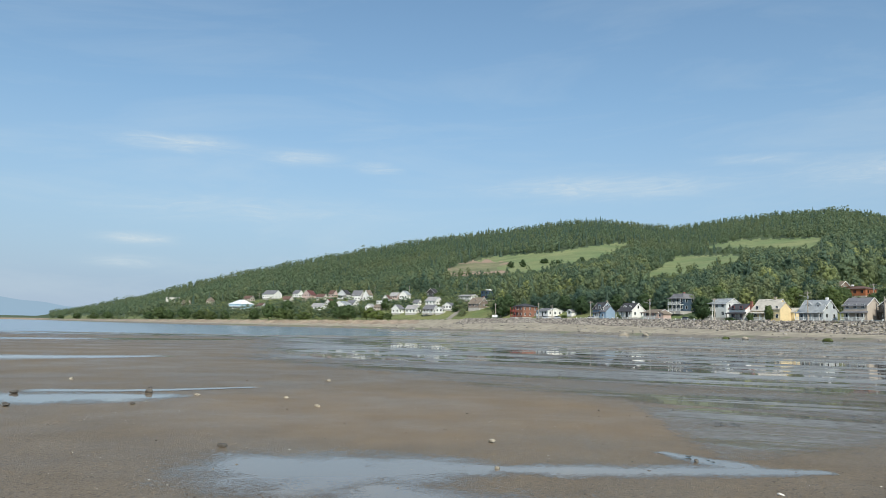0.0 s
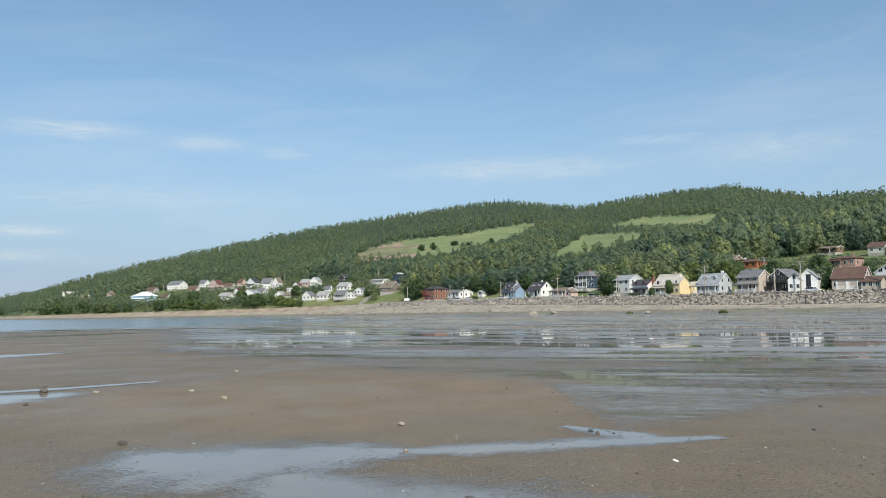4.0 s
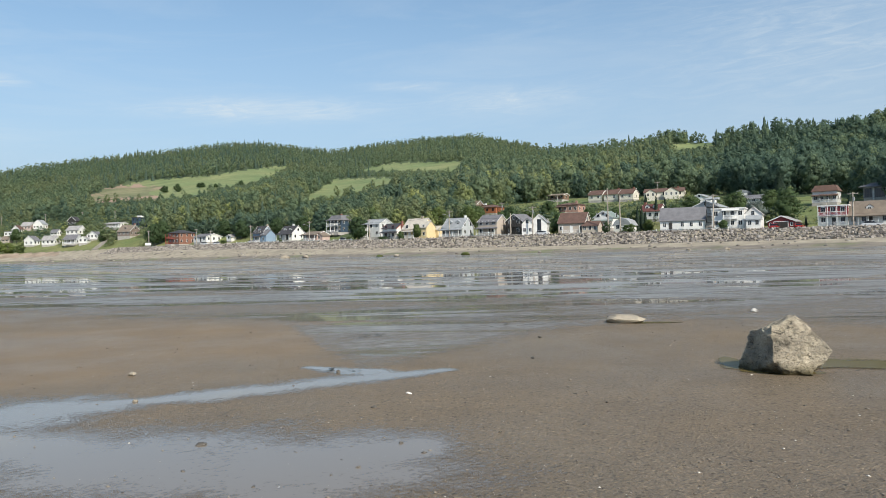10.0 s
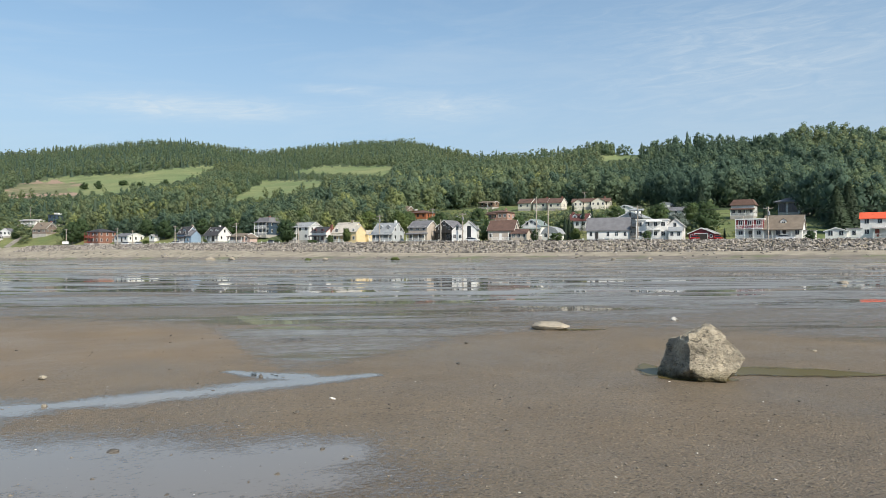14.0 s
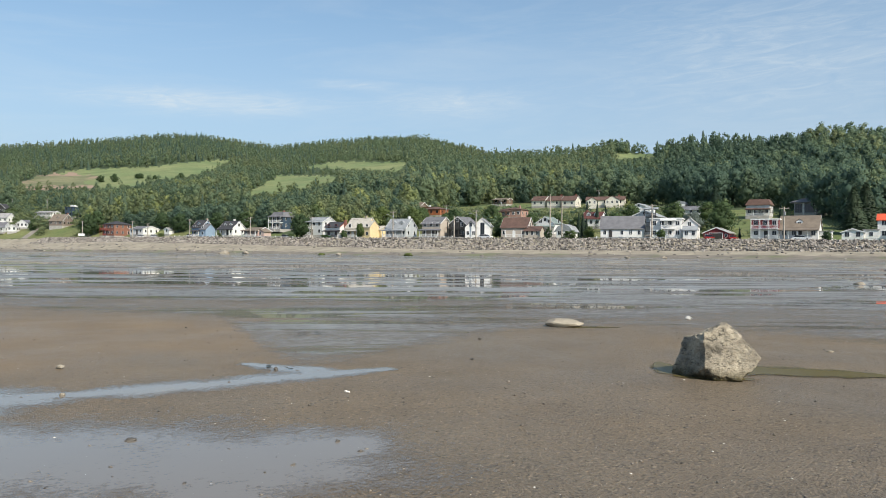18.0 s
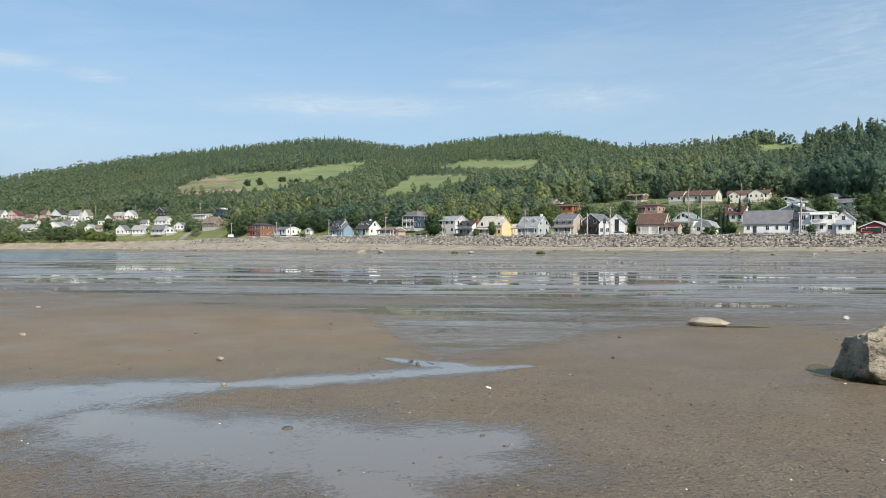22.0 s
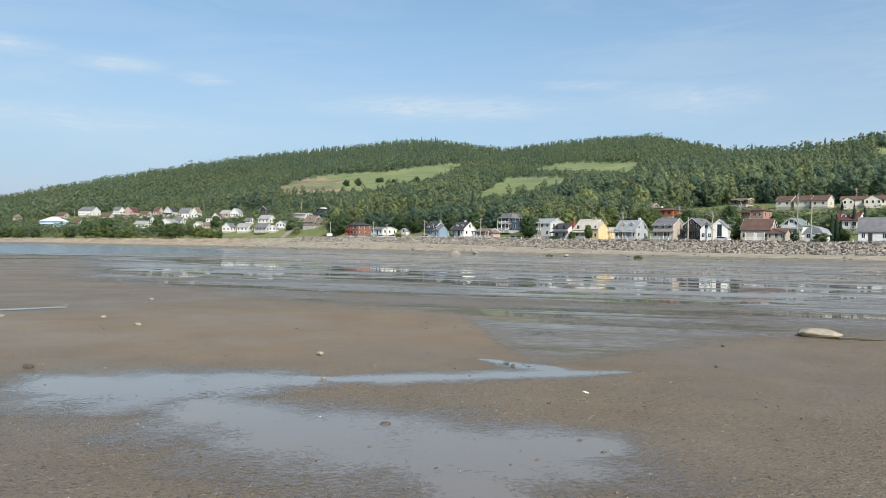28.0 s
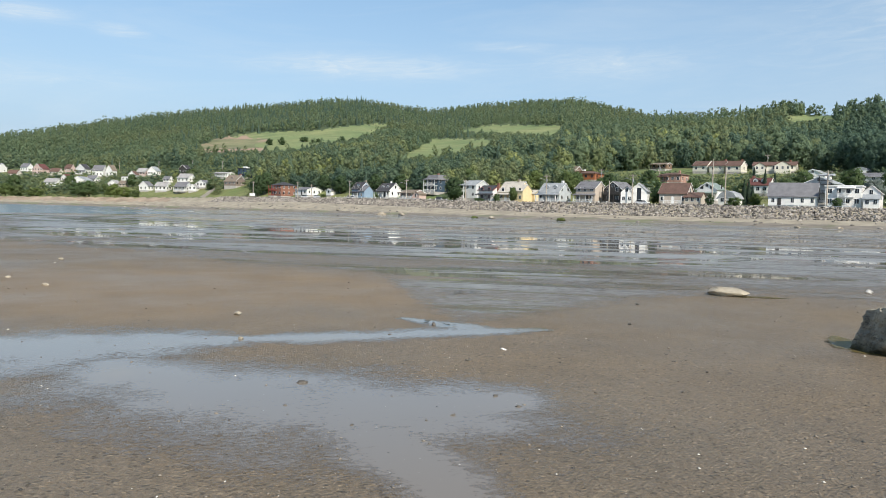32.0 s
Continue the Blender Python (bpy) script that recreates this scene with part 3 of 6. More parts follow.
def build_ground():
    az = np.concatenate([np.arange(-180, -34, 6.0), np.arange(-34, -2, 0.25), np.arange(-2, 28, 0.14), np.arange(28, 66, 0.25), np.arange(66, 180.1, 6.0)])
    rad = np.concatenate([np.geomspace(0.6, 150, 70), np.arange(152, 330, 2.0), np.geomspace(331, 1500, 150), np.geomspace(1530, 4600, 14)])
    A, R = np.meshgrid(az, rad)
    X, Y = EYE[0] + R * np.sin(np.radians(A)), EYE[1] + R * np.cos(np.radians(A))
    Z = land(X, Y)
    U = inland(X, Y)
    Z = np.where((R > 1500) & (U > 0), np.minimum(Z, 120 - (R - 1500) * 0.2).clip(-2), Z)
    verts = np.concatenate([np.stack([X, Y, Z], -1).reshape(-1, 3), [(EYE[0], EYE[1], 0.0)]])
    n, m = A.shape
    i, j = np.meshgrid(np.arange(n - 1), np.arange(m - 1), indexing="ij")
    q = np.stack([i * m + j, i * m + j + 1, (i + 1) * m + j + 1, (i + 1) * m + j], -1).reshape(-1, 4)
    me = numpy_mesh("ground", verts, q[:, ::-1])
    mid = lambda a: (a[:-1, :-1] + a[1:, 1:]).ravel() / 2
    a, r, u = mid(A), mid(R), mid(U)
    el = np.degrees(np.arctan((mid(Z) - EYE[2]) / r))
    k = np.zeros(len(q), np.int32)
    k[u > -28] = 1
    k[(u > -7) & (a < -1.5)] = 2
    k[u > -0.5] = 3
    k[(u > 20) & (el > wood_from(a)) & (np.abs(a - 15) < 100)] = 4
    f = field_kind(a, el)
    k[(u > 20) & (f == 1)] = 5
    k[(u > 20) & (f == 2)] = 6
    for name in ("wet_sand", "beach_sand", "clay_bank", "lawn", "forest_floor", "hay_field", "rough_field"):
        me.materials.append(MATS[name])
    me.polygons.foreach_set("material_index", k)
    me.polygons.foreach_set("use_smooth", np.ones(len(q), bool))
    g = new("ground", me)
    b = Build()
    ring = [(EYE[0] + 0.62 * math.sin(t * math.tau / 24), EYE[1] + 0.62 * math.cos(t * math.tau / 24), -0.003) for t in range(24)]
    b.poly(*ring[::-1])
    part("ground_patch", b, "wet_sand", g)
    return tagged(g, "brown wet tidal sand flat rising to a grassy shore and hillside", "ground", kind="structure")


ground = build_ground()


def build_sea():
    b = Build()
    rad = [60, 120, 240, 480, 1000, 2200, 4700]
    for k in range(72):
        a0, a1 = radians(k * 5), radians(k * 5 + 5)
        for r0, r1 in zip(rad, rad[1:]):
            b.poly(*[(r * math.sin(a), r * math.cos(a), -0.14) for r, a in ((r0, a1), (r1, a1), (r1, a0), (r0, a0))])
    s = part("water", b, "sea")
    return tagged(s, "calm blue-grey sea water at low tide", "water", kind="structure")


build_sea()


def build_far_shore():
    """The mountains across the river, far out past the point: a glowing sheet with the haze in its colour."""
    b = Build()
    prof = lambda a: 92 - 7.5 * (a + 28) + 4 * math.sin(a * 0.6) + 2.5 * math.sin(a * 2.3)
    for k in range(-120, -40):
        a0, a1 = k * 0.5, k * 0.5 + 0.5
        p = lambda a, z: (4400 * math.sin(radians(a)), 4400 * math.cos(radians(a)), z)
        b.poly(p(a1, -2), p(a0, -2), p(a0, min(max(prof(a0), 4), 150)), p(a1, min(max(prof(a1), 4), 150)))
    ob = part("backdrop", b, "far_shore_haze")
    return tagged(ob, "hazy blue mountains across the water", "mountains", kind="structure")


build_far_shore()

# ---------------------------------------------------------------- trees
_t = (1 + 5 ** 0.5) / 2
ICO_V = np.array([(-1, _t, 0), (1, _t, 0), (-1, -_t, 0), (1, -_t, 0), (0, -1, _t), (0, 1, _t), (0, -1, -_t), (0, 1, -_t), (_t, 0, -1), (_t, 0, 1), (-_t, 0, -1), (-_t, 0, 1)])
ICO_V = ICO_V / np.linalg.norm(ICO_V[0])
ICO_F = np.array([(0, 11, 5), (0, 5, 1), (0, 1, 7), (0, 7, 10), (0, 10, 11), (1, 5, 9), (5, 11, 4), (11, 10, 2), (10, 7, 6), (7, 1, 8),
                  (3, 9, 4), (3, 4, 2), (3, 2, 6), (3, 6, 8), (3, 8, 9), (4, 9, 5), (2, 4, 11), (6, 2, 10), (8, 6, 7), (9, 8, 1)])


OCT_V = np.array([(1, 0, 0), (-1, 0, 0), (0, 1, 0), (0, -1, 0), (0, 0, 1), (0, 0, -1)], float)
OCT_F = np.array([(0, 2, 4), (2, 1, 4), (1, 3, 4), (3, 0, 4), (2, 0, 5), (1, 2, 5), (3, 1, 5), (0, 3, 5)])


def unit(v):
    return v / np.maximum(np.linalg.norm(v, axis=-1, keepdims=True), 1e-9)


def leaf_tris(rng, pos, out, size, round_=None):
    """One leaf clump, a triangle, at each place, facing roughly outward: vertices, faces, normals."""
    n = len(pos)
    nrm = unit(out + rng.normal(0, 0.35, (n, 3)))
    a = unit(np.cross(nrm, rng.normal(0, 1, (n, 3))))
    b = np.cross(nrm, a)
    s = size * rng.uniform(0.55, 1.35, (n, 1))
    v = np.stack([pos + a * s, pos - a * s * 0.5 + b * s * 0.87, pos - a * s * 0.5 - b * s * 0.87], 1).reshape(-1, 3)
    shade = unit((out if round_ is None else round_) + 0.30 * nrm)
    return v, np.arange(3 * n).reshape(-1, 3), np.repeat(shade, 3, axis=0)


def join(pieces):
    vs, fs, ns, k = [], [], [], 0
    for v, f, n in pieces:
        vs.append(v)
        fs.append(f + k)
        ns.append(n)
        k += len(v)
    return np.concatenate(vs), np.concatenate(fs), np.concatenate(ns)


def broadleaf_crown(rng, blobs, leaves, leaf=0.16, low=0.22, wide=0.36, fine=True):
    """A crown of unit height: uneven lobes, each a core under a coat of leaf clumps."""
    pieces = []
    CV, CF = (ICO_V, ICO_F) if fine else (OCT_V, OCT_F)
    for k in range(blobs):
        t = k * 2.4 + rng.uniform(-0.7, 0.7)
        h = (k + rng.uniform(0.0, 1.0)) / blobs
        spread = wide * math.sin(math.pi * (0.22 + 0.66 * h)) * rng.uniform(0.35, 0.9)
        c = np.array([spread * math.cos(t), spread * math.sin(t), low + (0.87 - low) * h])
        r = rng.uniform(0.13, 0.21) * (1.22 - 0.5 * h)
        away = unit(c * (1.0, 1.0, 0.5) - (0, 0, 0.25))
        sc = CV * r * 0.74 * rng.uniform(0.7, 1.15, (len(CV), 1)) * (1.15, 1.15, 0.8)
        pieces.append((c + sc, CF, unit(0.8 * unit(CV) + 0.35 * away)))
        d = unit(rng.normal(0, 1, (leaves, 3)) + (0, 0, 0.3))
        pieces.append(leaf_tris(rng, c + d * r * rng.uniform(0.72, 1.28, (leaves, 1)) * (1.15, 1.15, 0.85), d, leaf * r * 2.2, 0.75 * d + 0.45 * away))
    return join(pieces)


def conifer_crown(rng, tiers, spikes, low=0.06):
    pieces = []
    for k in range(tiers):
        z0 = low + (0.93 - low) * (k / tiers) ** 0.9
        z1 = min(1.0, z0 + 1.75 * (1 - low) / tiers)
        r = 0.20 * (1 - k / tiers) ** 0.85 + 0.02
        n = 2 * spikes
        t = rng.uniform(0, 6) + np.arange(n) * math.tau / n
        rr = np.where(np.arange(n) % 2, 0.55, 1.0) * r * rng.uniform(0.75, 1.25, n)
        ring = np.stack([rr * np.cos(t), rr * np.sin(t), z0 - 0.25 * rr + rng.uniform(-0.015, 0.015, n)], 1)
        v = np.concatenate([ring, [(0, 0, z1)]])
        f = np.array([(i, (i + 1) % n, n) for i in range(n)])
        nr = unit(np.stack([np.cos(t), np.sin(t), np.where(np.arange(n) % 2, 0.05, 0.6)], 1))
        pieces.append((v, f, np.concatenate([nr, [(0, 0, 1.0)]])))
    return join(pieces)


def plant(kinds, xy, which, tall, wide, tint, rng):
    """Joins many trees into arrays: vertices, triangles, normals and the tint of each vertex."""
    vs, fs, ns, ts, k = [], [], [], [], 0
    z = land(xy[:, 0], xy[:, 1])
    for n, (V, F, N) in enumerate(kinds):
        sel = np.where(which == n)[0]
        if not len(sel):
            continue
        t = rng.uniform(0, math.tau, len(sel))
        c, s = np.cos(t), np.sin(t)
        h, w = tall[sel], wide[sel]
        turn = lambda q: (q[None, :, 0] * c[:, None] - q[None, :, 1] * s[:, None], q[None, :, 0] * s[:, None] + q[None, :, 1] * c[:, None])
        x, y = turn(V)
        zz = V[None, :, 2] * h[:, None] + z[sel][:, None] - 0.3
        vs.append(np.stack([x * w[:, None] + xy[sel, 0][:, None], y * w[:, None] + xy[sel, 1][:, None], zz], -1).reshape(-1, 3))
        nx, ny = turn(N)
        ns.append(np.stack([nx, ny, np.broadcast_to(N[None, :, 2], nx.shape)], -1).reshape(-1, 3))
        fs.append((F[None] + (np.arange(len(sel)) * len(V))[:, None, None] + k).reshape(-1, 3))
        ts.append(np.repeat(tint[sel], len(V)))
        k += len(sel) * len(V)
    return np.concatenate(vs), np.concatenate(fs), np.concatenate(ns), np.concatenate(ts)


def patchy(xy, scale, seed):
    """Slow random variation over the plan, about 0 to 1."""
    out = np.zeros(len(xy))
    for k in range(6):
        a = (seed * 1.7 + k * 2.399) % math.tau
        f = scale * (1.6 ** (k % 4))
        out += np.sin(xy[:, 0] * f * math.cos(a) + xy[:, 1] * f * math.sin(a) + seed * 3.1 + k * 1.9) / (1.2 ** k)
    return np.clip(0.5 + out * 0.16, 0, 1)


def build_woods():
    rng = np.random.default_rng(7)
    near_b = [broadleaf_crown(rng, 13, 42, 0.12, 0.10, 0.42, False) for _ in range(5)]
    mid_b = [broadleaf_crown(rng, 8, 23, 0.18, 0.10, 0.42, False) for _ in range(5)]
    far_b = [broadleaf_crown(rng, 5, 9, 0.26, 0.12, 0.40, False) for _ in range(5)]
    near_c = [conifer_crown(rng, 11, 8) for _ in range(3)]
    far_c = [conifer_crown(rng, 6, 4) for _ in range(3)]
    bands = [(190, 430, 7.0, near_b, near_c), (430, 780, 8.0, mid_b, far_c), (780, 1600, 8.8, far_b, far_c)]
    leaves, firs = [], []
    for r0, r1, gap, bl, co in bands:
        gx, gy = np.meshgrid(np.arange(-900, 720, gap), np.arange(20, 1600, gap))
        xy = np.stack([gx.ravel(), gy.ravel()], 1) + rng.uniform(-0.46, 0.46, (gx.size, 2)) * gap
        az, r = bearing(xy[:, 0], xy[:, 1]), np.hypot(xy[:, 0] - EYE[0], xy[:, 1] - EYE[1])
        ok = (r > r0) & (r < r1) & (az > -26.2) & (az < 66)
        xy, az, r = xy[ok], az[ok], r[ok]
        el, u = rise(az, r), inland(xy[:, 0], xy[:, 1])
        top = np.interp(az, _r[:, 0], _r[:, 2])
        hedge = patchy(xy, 0.012, 4) > 0.93
        ok = (u > 24) & (el > wood_from(az)) & (r < top * 1.03) & ((field_kind(az, el) == 0) | hedge)
        xy, az, r, el = xy[ok], az[ok], r[ok], el[ok]
        m = len(xy)
        up_ = patchy(xy, 0.009, 1)
        # a plantation of spruce above the upper field, stands of fir on the nearer slope
        above = smooth(-4, 2, az) * smooth(16, 13, az) * smooth(4.6, 5.2, el - 0.09 * (az - 4))
        share = 0.05 + (0.03 + 0.12 * smooth(2, 9, az)) * smooth(850, 1150, r) + 0.22 * above + 0.42 * smooth(0.5, 0.72, up_) * smooth(40, 50, az) - 0.06 * smooth(5, -14, az) * smooth(850, 1150, r)
        fir = rng.uniform(0, 1, m) < share
        size = np.interp(r, [200, 430, 780, 1300], [15.5, 14.0, 11.5, 9.5])
        tall = size * np.where(fir, rng.uniform(0.75, 1.15, m), rng.uniform(0.72, 1.2, m)) * (0.72 + 0.5 * patchy(xy, 0.022, 9))
        tall *= np.where((r < 430) & (az < 27), 0.66, 1.0) * np.where(rng.uniform(0, 1, m) < 0.1, 1.18, 1.0) * (1 - 0.22 * smooth(-8, -16, az) * smooth(1000, 1200, r))
        # far tints drawn to a middle value: haze put into the leaf colour
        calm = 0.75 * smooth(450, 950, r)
        # growth stays below the downhill edges of the fields
        fit = np.ones(m)
        for q in (1.0, 0.75, 0.5, 0.3):
            fit = np.where(field_kind(az, el + np.degrees(tall * q / r)) > 0, q * 0.75, fit)
        fit = np.where(rng.uniform(0, 1, m) < 0.15, np.maximum(fit, 0.6), fit)
        tall *= np.maximum(fit, 0.22)
        wide = np.where(fir, tall * rng.uniform(0.8, 1.1, m), np.maximum(tall, 6.0) * rng.uniform(0.62, 0.86, m))
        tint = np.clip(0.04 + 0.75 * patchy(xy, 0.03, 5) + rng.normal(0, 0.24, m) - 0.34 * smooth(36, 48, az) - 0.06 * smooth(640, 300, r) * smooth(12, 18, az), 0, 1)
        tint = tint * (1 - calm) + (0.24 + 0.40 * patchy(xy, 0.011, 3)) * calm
        a, b = ~fir, fir
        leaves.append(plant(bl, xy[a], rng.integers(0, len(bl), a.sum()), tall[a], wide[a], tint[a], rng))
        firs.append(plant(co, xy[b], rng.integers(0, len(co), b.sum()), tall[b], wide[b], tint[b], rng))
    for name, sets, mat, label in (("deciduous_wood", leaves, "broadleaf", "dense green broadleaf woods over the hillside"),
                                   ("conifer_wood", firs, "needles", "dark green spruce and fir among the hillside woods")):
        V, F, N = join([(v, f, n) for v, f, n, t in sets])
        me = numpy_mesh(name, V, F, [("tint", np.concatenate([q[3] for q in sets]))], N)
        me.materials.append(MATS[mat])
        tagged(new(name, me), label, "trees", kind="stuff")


build_woods()


def tree(kind, az, d, tall, wide, tint, seed, label, material="near_leaves", name="tree"):
    """One tree of its own: trunk with limbs, and a crown of leaf clumps."""
    rng = np.random.default_rng(seed)
    x, y, z = spot(az, d)
    t = tagged(new(name), label, "tree" if name == "tree" else "bush")
    t.location = (x, y, z)
    if kind == "fir":
        V, F, N = conifer_crown(rng, 20, 12, 0.07)
        extra = []
        for k in range(1100):
            h = rng.uniform(0.08, 0.97)
            a = rng.uniform(0, math.tau)
            r = 0.205 * (1 - h) ** 0.8 * rng.uniform(0.7, 1.2)
            extra.append((r * math.cos(a), r * math.sin(a), h))
        extra = np.array(extra)
        pieces = [(V, F, N), leaf_tris(rng, extra, unit(extra * (4, 4, 0) + (0, 0, 0.3)), 0.017)]
    elif kind == "bush":
        pieces = [broadleaf_crown(rng, 16, 60, 0.11, 0.10, 0.42)]
    else:
        pieces = [broadleaf_crown(rng, 24, 70, 0.10, 0.20, 0.42)]
    V, F, N = join(pieces)
    V = V * (wide, wide, tall)
    me = numpy_mesh("crown", V, F, [("tint", np.clip(np.full(len(V), tint), 0, 1))], N)
    me.materials.append(MATS[material])
    ob = new("crown", me)
    ob.parent = t
    b = Build()
    r = max(0.05, 0.022 * tall)
    b.rod((0, 0, -0.3), (0, 0, tall * 0.55), r, r * 0.5)
    if kind != "fir":
        for k in range(5):
            a = k * 2.4 + seed
            b.rod((0, 0, tall * (0.16 + 0.05 * k)), (wide * 0.24 * math.cos(a), wide * 0.24 * math.sin(a), tall * (0.42 + 0.06 * k)), r * 0.5, r * 0.18, 5)
    part("trunk", b, "bark", t)
    return t

# ---------------------------------------------------------------- sea wall, boulders and pools
def lump(rng, flat=0.8, rough=0.36):
    v = ICO_V * rng.uniform(1 - rough, 1 + rough, (12, 1)) * (1, 1, flat)
    return v


BLOCK_V = np.array([(x, y, z) for z in (-1, 1) for x, y in ((-1, -1), (1, -1), (1, 1), (-1, 1))], float)
BLOCK_F = np.array([(2, 1, 0), (3, 2, 0), (4, 5, 6), (4, 6, 7), (0, 1, 5), (0, 5, 4), (1, 2, 6), (1, 6, 5), (2, 3, 7), (2, 7, 6), (3, 0, 4), (3, 4, 7)])


def build_riprap():
    """The armour stones of the sea wall, piled on the slope."""
    rng = np.random.default_rng(11)
    vs, fs, k = [], [], 0
    c = np.array(COAST, float)
    for (ax, ay), (bx, by) in zip(COAST[1:8], COAST[2:9]):
        length = math.hypot(bx - ax, by - ay)
        wx, wy = (bx - ax) / length, (by - ay) / length
        nx, ny = (-wy, wx)
        if nx * (EYE[0] - ax) + ny * (EYE[1] - ay) < 0:
            nx, ny = -nx, -ny
        for i in range(int(length / 0.54)):
            for j in range(12):
                s, u = (i + rng.uniform(0, 1)) * 0.54, 0.1 + 0.72 * j + rng.uniform(-0.45, 0.45)
                x, y = ax + wx * s + nx * u, ay + wy * s + ny * u
                z = height(x, y)
                size = rng.uniform(0.15, 0.40)
                v = BLOCK_V * rng.uniform(0.62, 1.2, (8, 3)) * size * (rng.uniform(0.8, 1.3), rng.uniform(0.6, 1.0), rng.uniform(0.5, 0.85))
                turn = np.array(Euler(rng.uniform(-0.7, 0.7, 2).tolist() + [rng.uniform(0, math.tau)]).to_matrix())
                vs.append(v @ turn.T + (x, y, z + rng.uniform(-0.08, 0.2)))
                fs.append(BLOCK_F + k)
                k += 8
    me = numpy_mesh("sea_wall_stones", np.concatenate(vs), np.concatenate(fs))
    me.shade_flat()
    me.materials.append(MATS["riprap"])
    tagged(new("sea_wall_stones", me), "grey and tan armour stones piled along the shore", "sea wall", kind="stuff")


build_riprap()


def facet_rock(name, x, y, size, seed, material, label, cuts, detail=4, rough=0.05, sink=0.12, turn=0.0):
    """A rock hewn by planes from a ball, then roughened. cuts: (bearing, tilt, depth)."""
    bm = bmesh.new()
    bmesh.ops.create_icosphere(bm, subdivisions=detail, radius=1.0)
    planes = [(Vector((math.cos(radians(a)) * math.cos(radians(e)), math.sin(radians(a)) * math.cos(radians(e)), math.sin(radians(e)))), d) for a, e, d in cuts]
    for v in bm.verts:
        w = v.co.normalized()
        r = min([1.0] + [d / max(w.dot(n), 1e-3) for n, d in planes if w.dot(n) > 0.05])
        p = w * r
        q = p * 1.7 + Vector((seed * 3.1, seed, -seed))
        r += rough * (noise.fractal(q, 0.8, 2.0, 5) + 0.5 * abs(noise.noise(q * 2.3)) - 0.45 * abs(noise.noise(q * 5.0)) - 0.25 * abs(noise.noise(q * 11.0)))
        v.co = Vector((w.x * r * size[0], w.y * r * size[1], w.z * r * size[2]))
    low = min(v.co.z for v in bm.verts)
    bmesh.ops.translate(bm, verts=bm.verts, vec=(0, 0, -low - sink * size[2]))
    me = bpy.data.meshes.new(name)
    bm.to_mesh(me)
    bm.free()
    me.materials.append(MATS[material])
    ob = new(name, me)
    ob.matrix_basis = pose(x, y, 0, 0, 0, turn)
    return tagged(ob, label, "rock")


def hewn_boulder(x, y, facing, label):
    """The boulder: faces given as (right, towards the flats, up, distance) in metres about a point 0.3 m up; a sharp ridge parts two front faces."""
    faces = [(-0.885, 0.0, 0.466, 0.45), (-0.46, 0.0, 0.89, 0.375), (0.66, 0.05, 0.75, 0.415), (0.80, 0.0, 0.60, 0.43), (0.77, 0.0, -0.63, 0.42), (-1.0, 0.0, -0.1, 0.57),
             (0.30, 0.85, 0.42, 0.205), (0.62, 0.72, 0.10, 0.36), (-0.80, 0.55, 0.23, 0.255), (0.05, 0.8, -0.6, 0.40), (-0.4, 0.7, -0.6, 0.37), (0.0, -1.0, 0.3, 0.46), (0.5, -0.8, 0.3, 0.46), (0.0, 0.05, 1.0, 0.44),
             (-0.4, -0.85, 0.2, 0.38), (0.2, 0.35, 0.92, 0.47), (0.0, 0.0, -1.0, 0.45)]
    planes = [(Vector((a, -b, c)).normalized(), d / Vector((a, b, c)).length) for a, b, c, d in faces]
    bm = bmesh.new()
    bmesh.ops.create_icosphere(bm, subdivisions=6, radius=1.0)
    for v in bm.verts:
        w = v.co.normalized()
        r = min(d / w.dot(n) for n, d in planes if w.dot(n) > 0.05)
        q = w * r * 3.4 + Vector((9.3, 3.0, -3.0))
        steps = noise.cell(q * 1.9 + 0.5 * noise.noise_vector(q * 1.5))          # broken, blocky chips
        r += 0.030 * noise.fractal(q, 0.7, 2.0, 6) - 0.030 * abs(noise.noise(q * 2.1)) - 0.018 * abs(noise.noise(q * 5.3)) + 0.010 * steps
        v.co = w * r
    me = bpy.data.meshes.new("boulder")
    bmesh.ops.translate(bm, verts=bm.verts, vec=(0, 0, 0.3))
    bm.to_mesh(me)
    bm.free()
    me.materials.append(MATS["boulder_rock"])
    ob = new("boulder", me)
    ob.matrix_basis = pose(x, y, 0, 0, 0, -facing) @ Matrix.Diagonal((0.96, 1, 0.87, 1))
    return tagged(ob, label, "boulder")


hewn_boulder(7.92, 6.24, 48.0, "grey-tan jagged boulder standing in a shallow scour pool")
facet_rock("flat_rock", 10.22, 12.25, (0.41, 0.26, 0.13), 8, "pale_stone", "pale flat stone lying on the wet sand",
           [(0, 82, 0.5), (15, 38, 0.66), (200, 35, 0.72), (110, 45, 0.6), (285, 48, 0.6), (330, 10, 0.85), (180, 5, 0.86)], 4, 0.06, 0.3, -40)


def dist_to_path(X, Y, pts):
    """Signed measure of how far inside a string of discs with radii each place is: 1 at the middle, 0 at the edge."""
    best = np.full(X.shape, -9.0)
    for (ax, ay, ar), (bx, by, br) in zip(pts, pts[1:]):
        dx, dy = bx - ax, by - ay
        t = np.clip(((X - ax) * dx + (Y - ay) * dy) / (dx * dx + dy * dy + 1e-9), 0, 1)
        d = np.hypot(X - ax - t * dx, Y - ay - t * dy)
        best = np.maximum(best, 1 - d / (ar + (br - ar) * t))
    return best


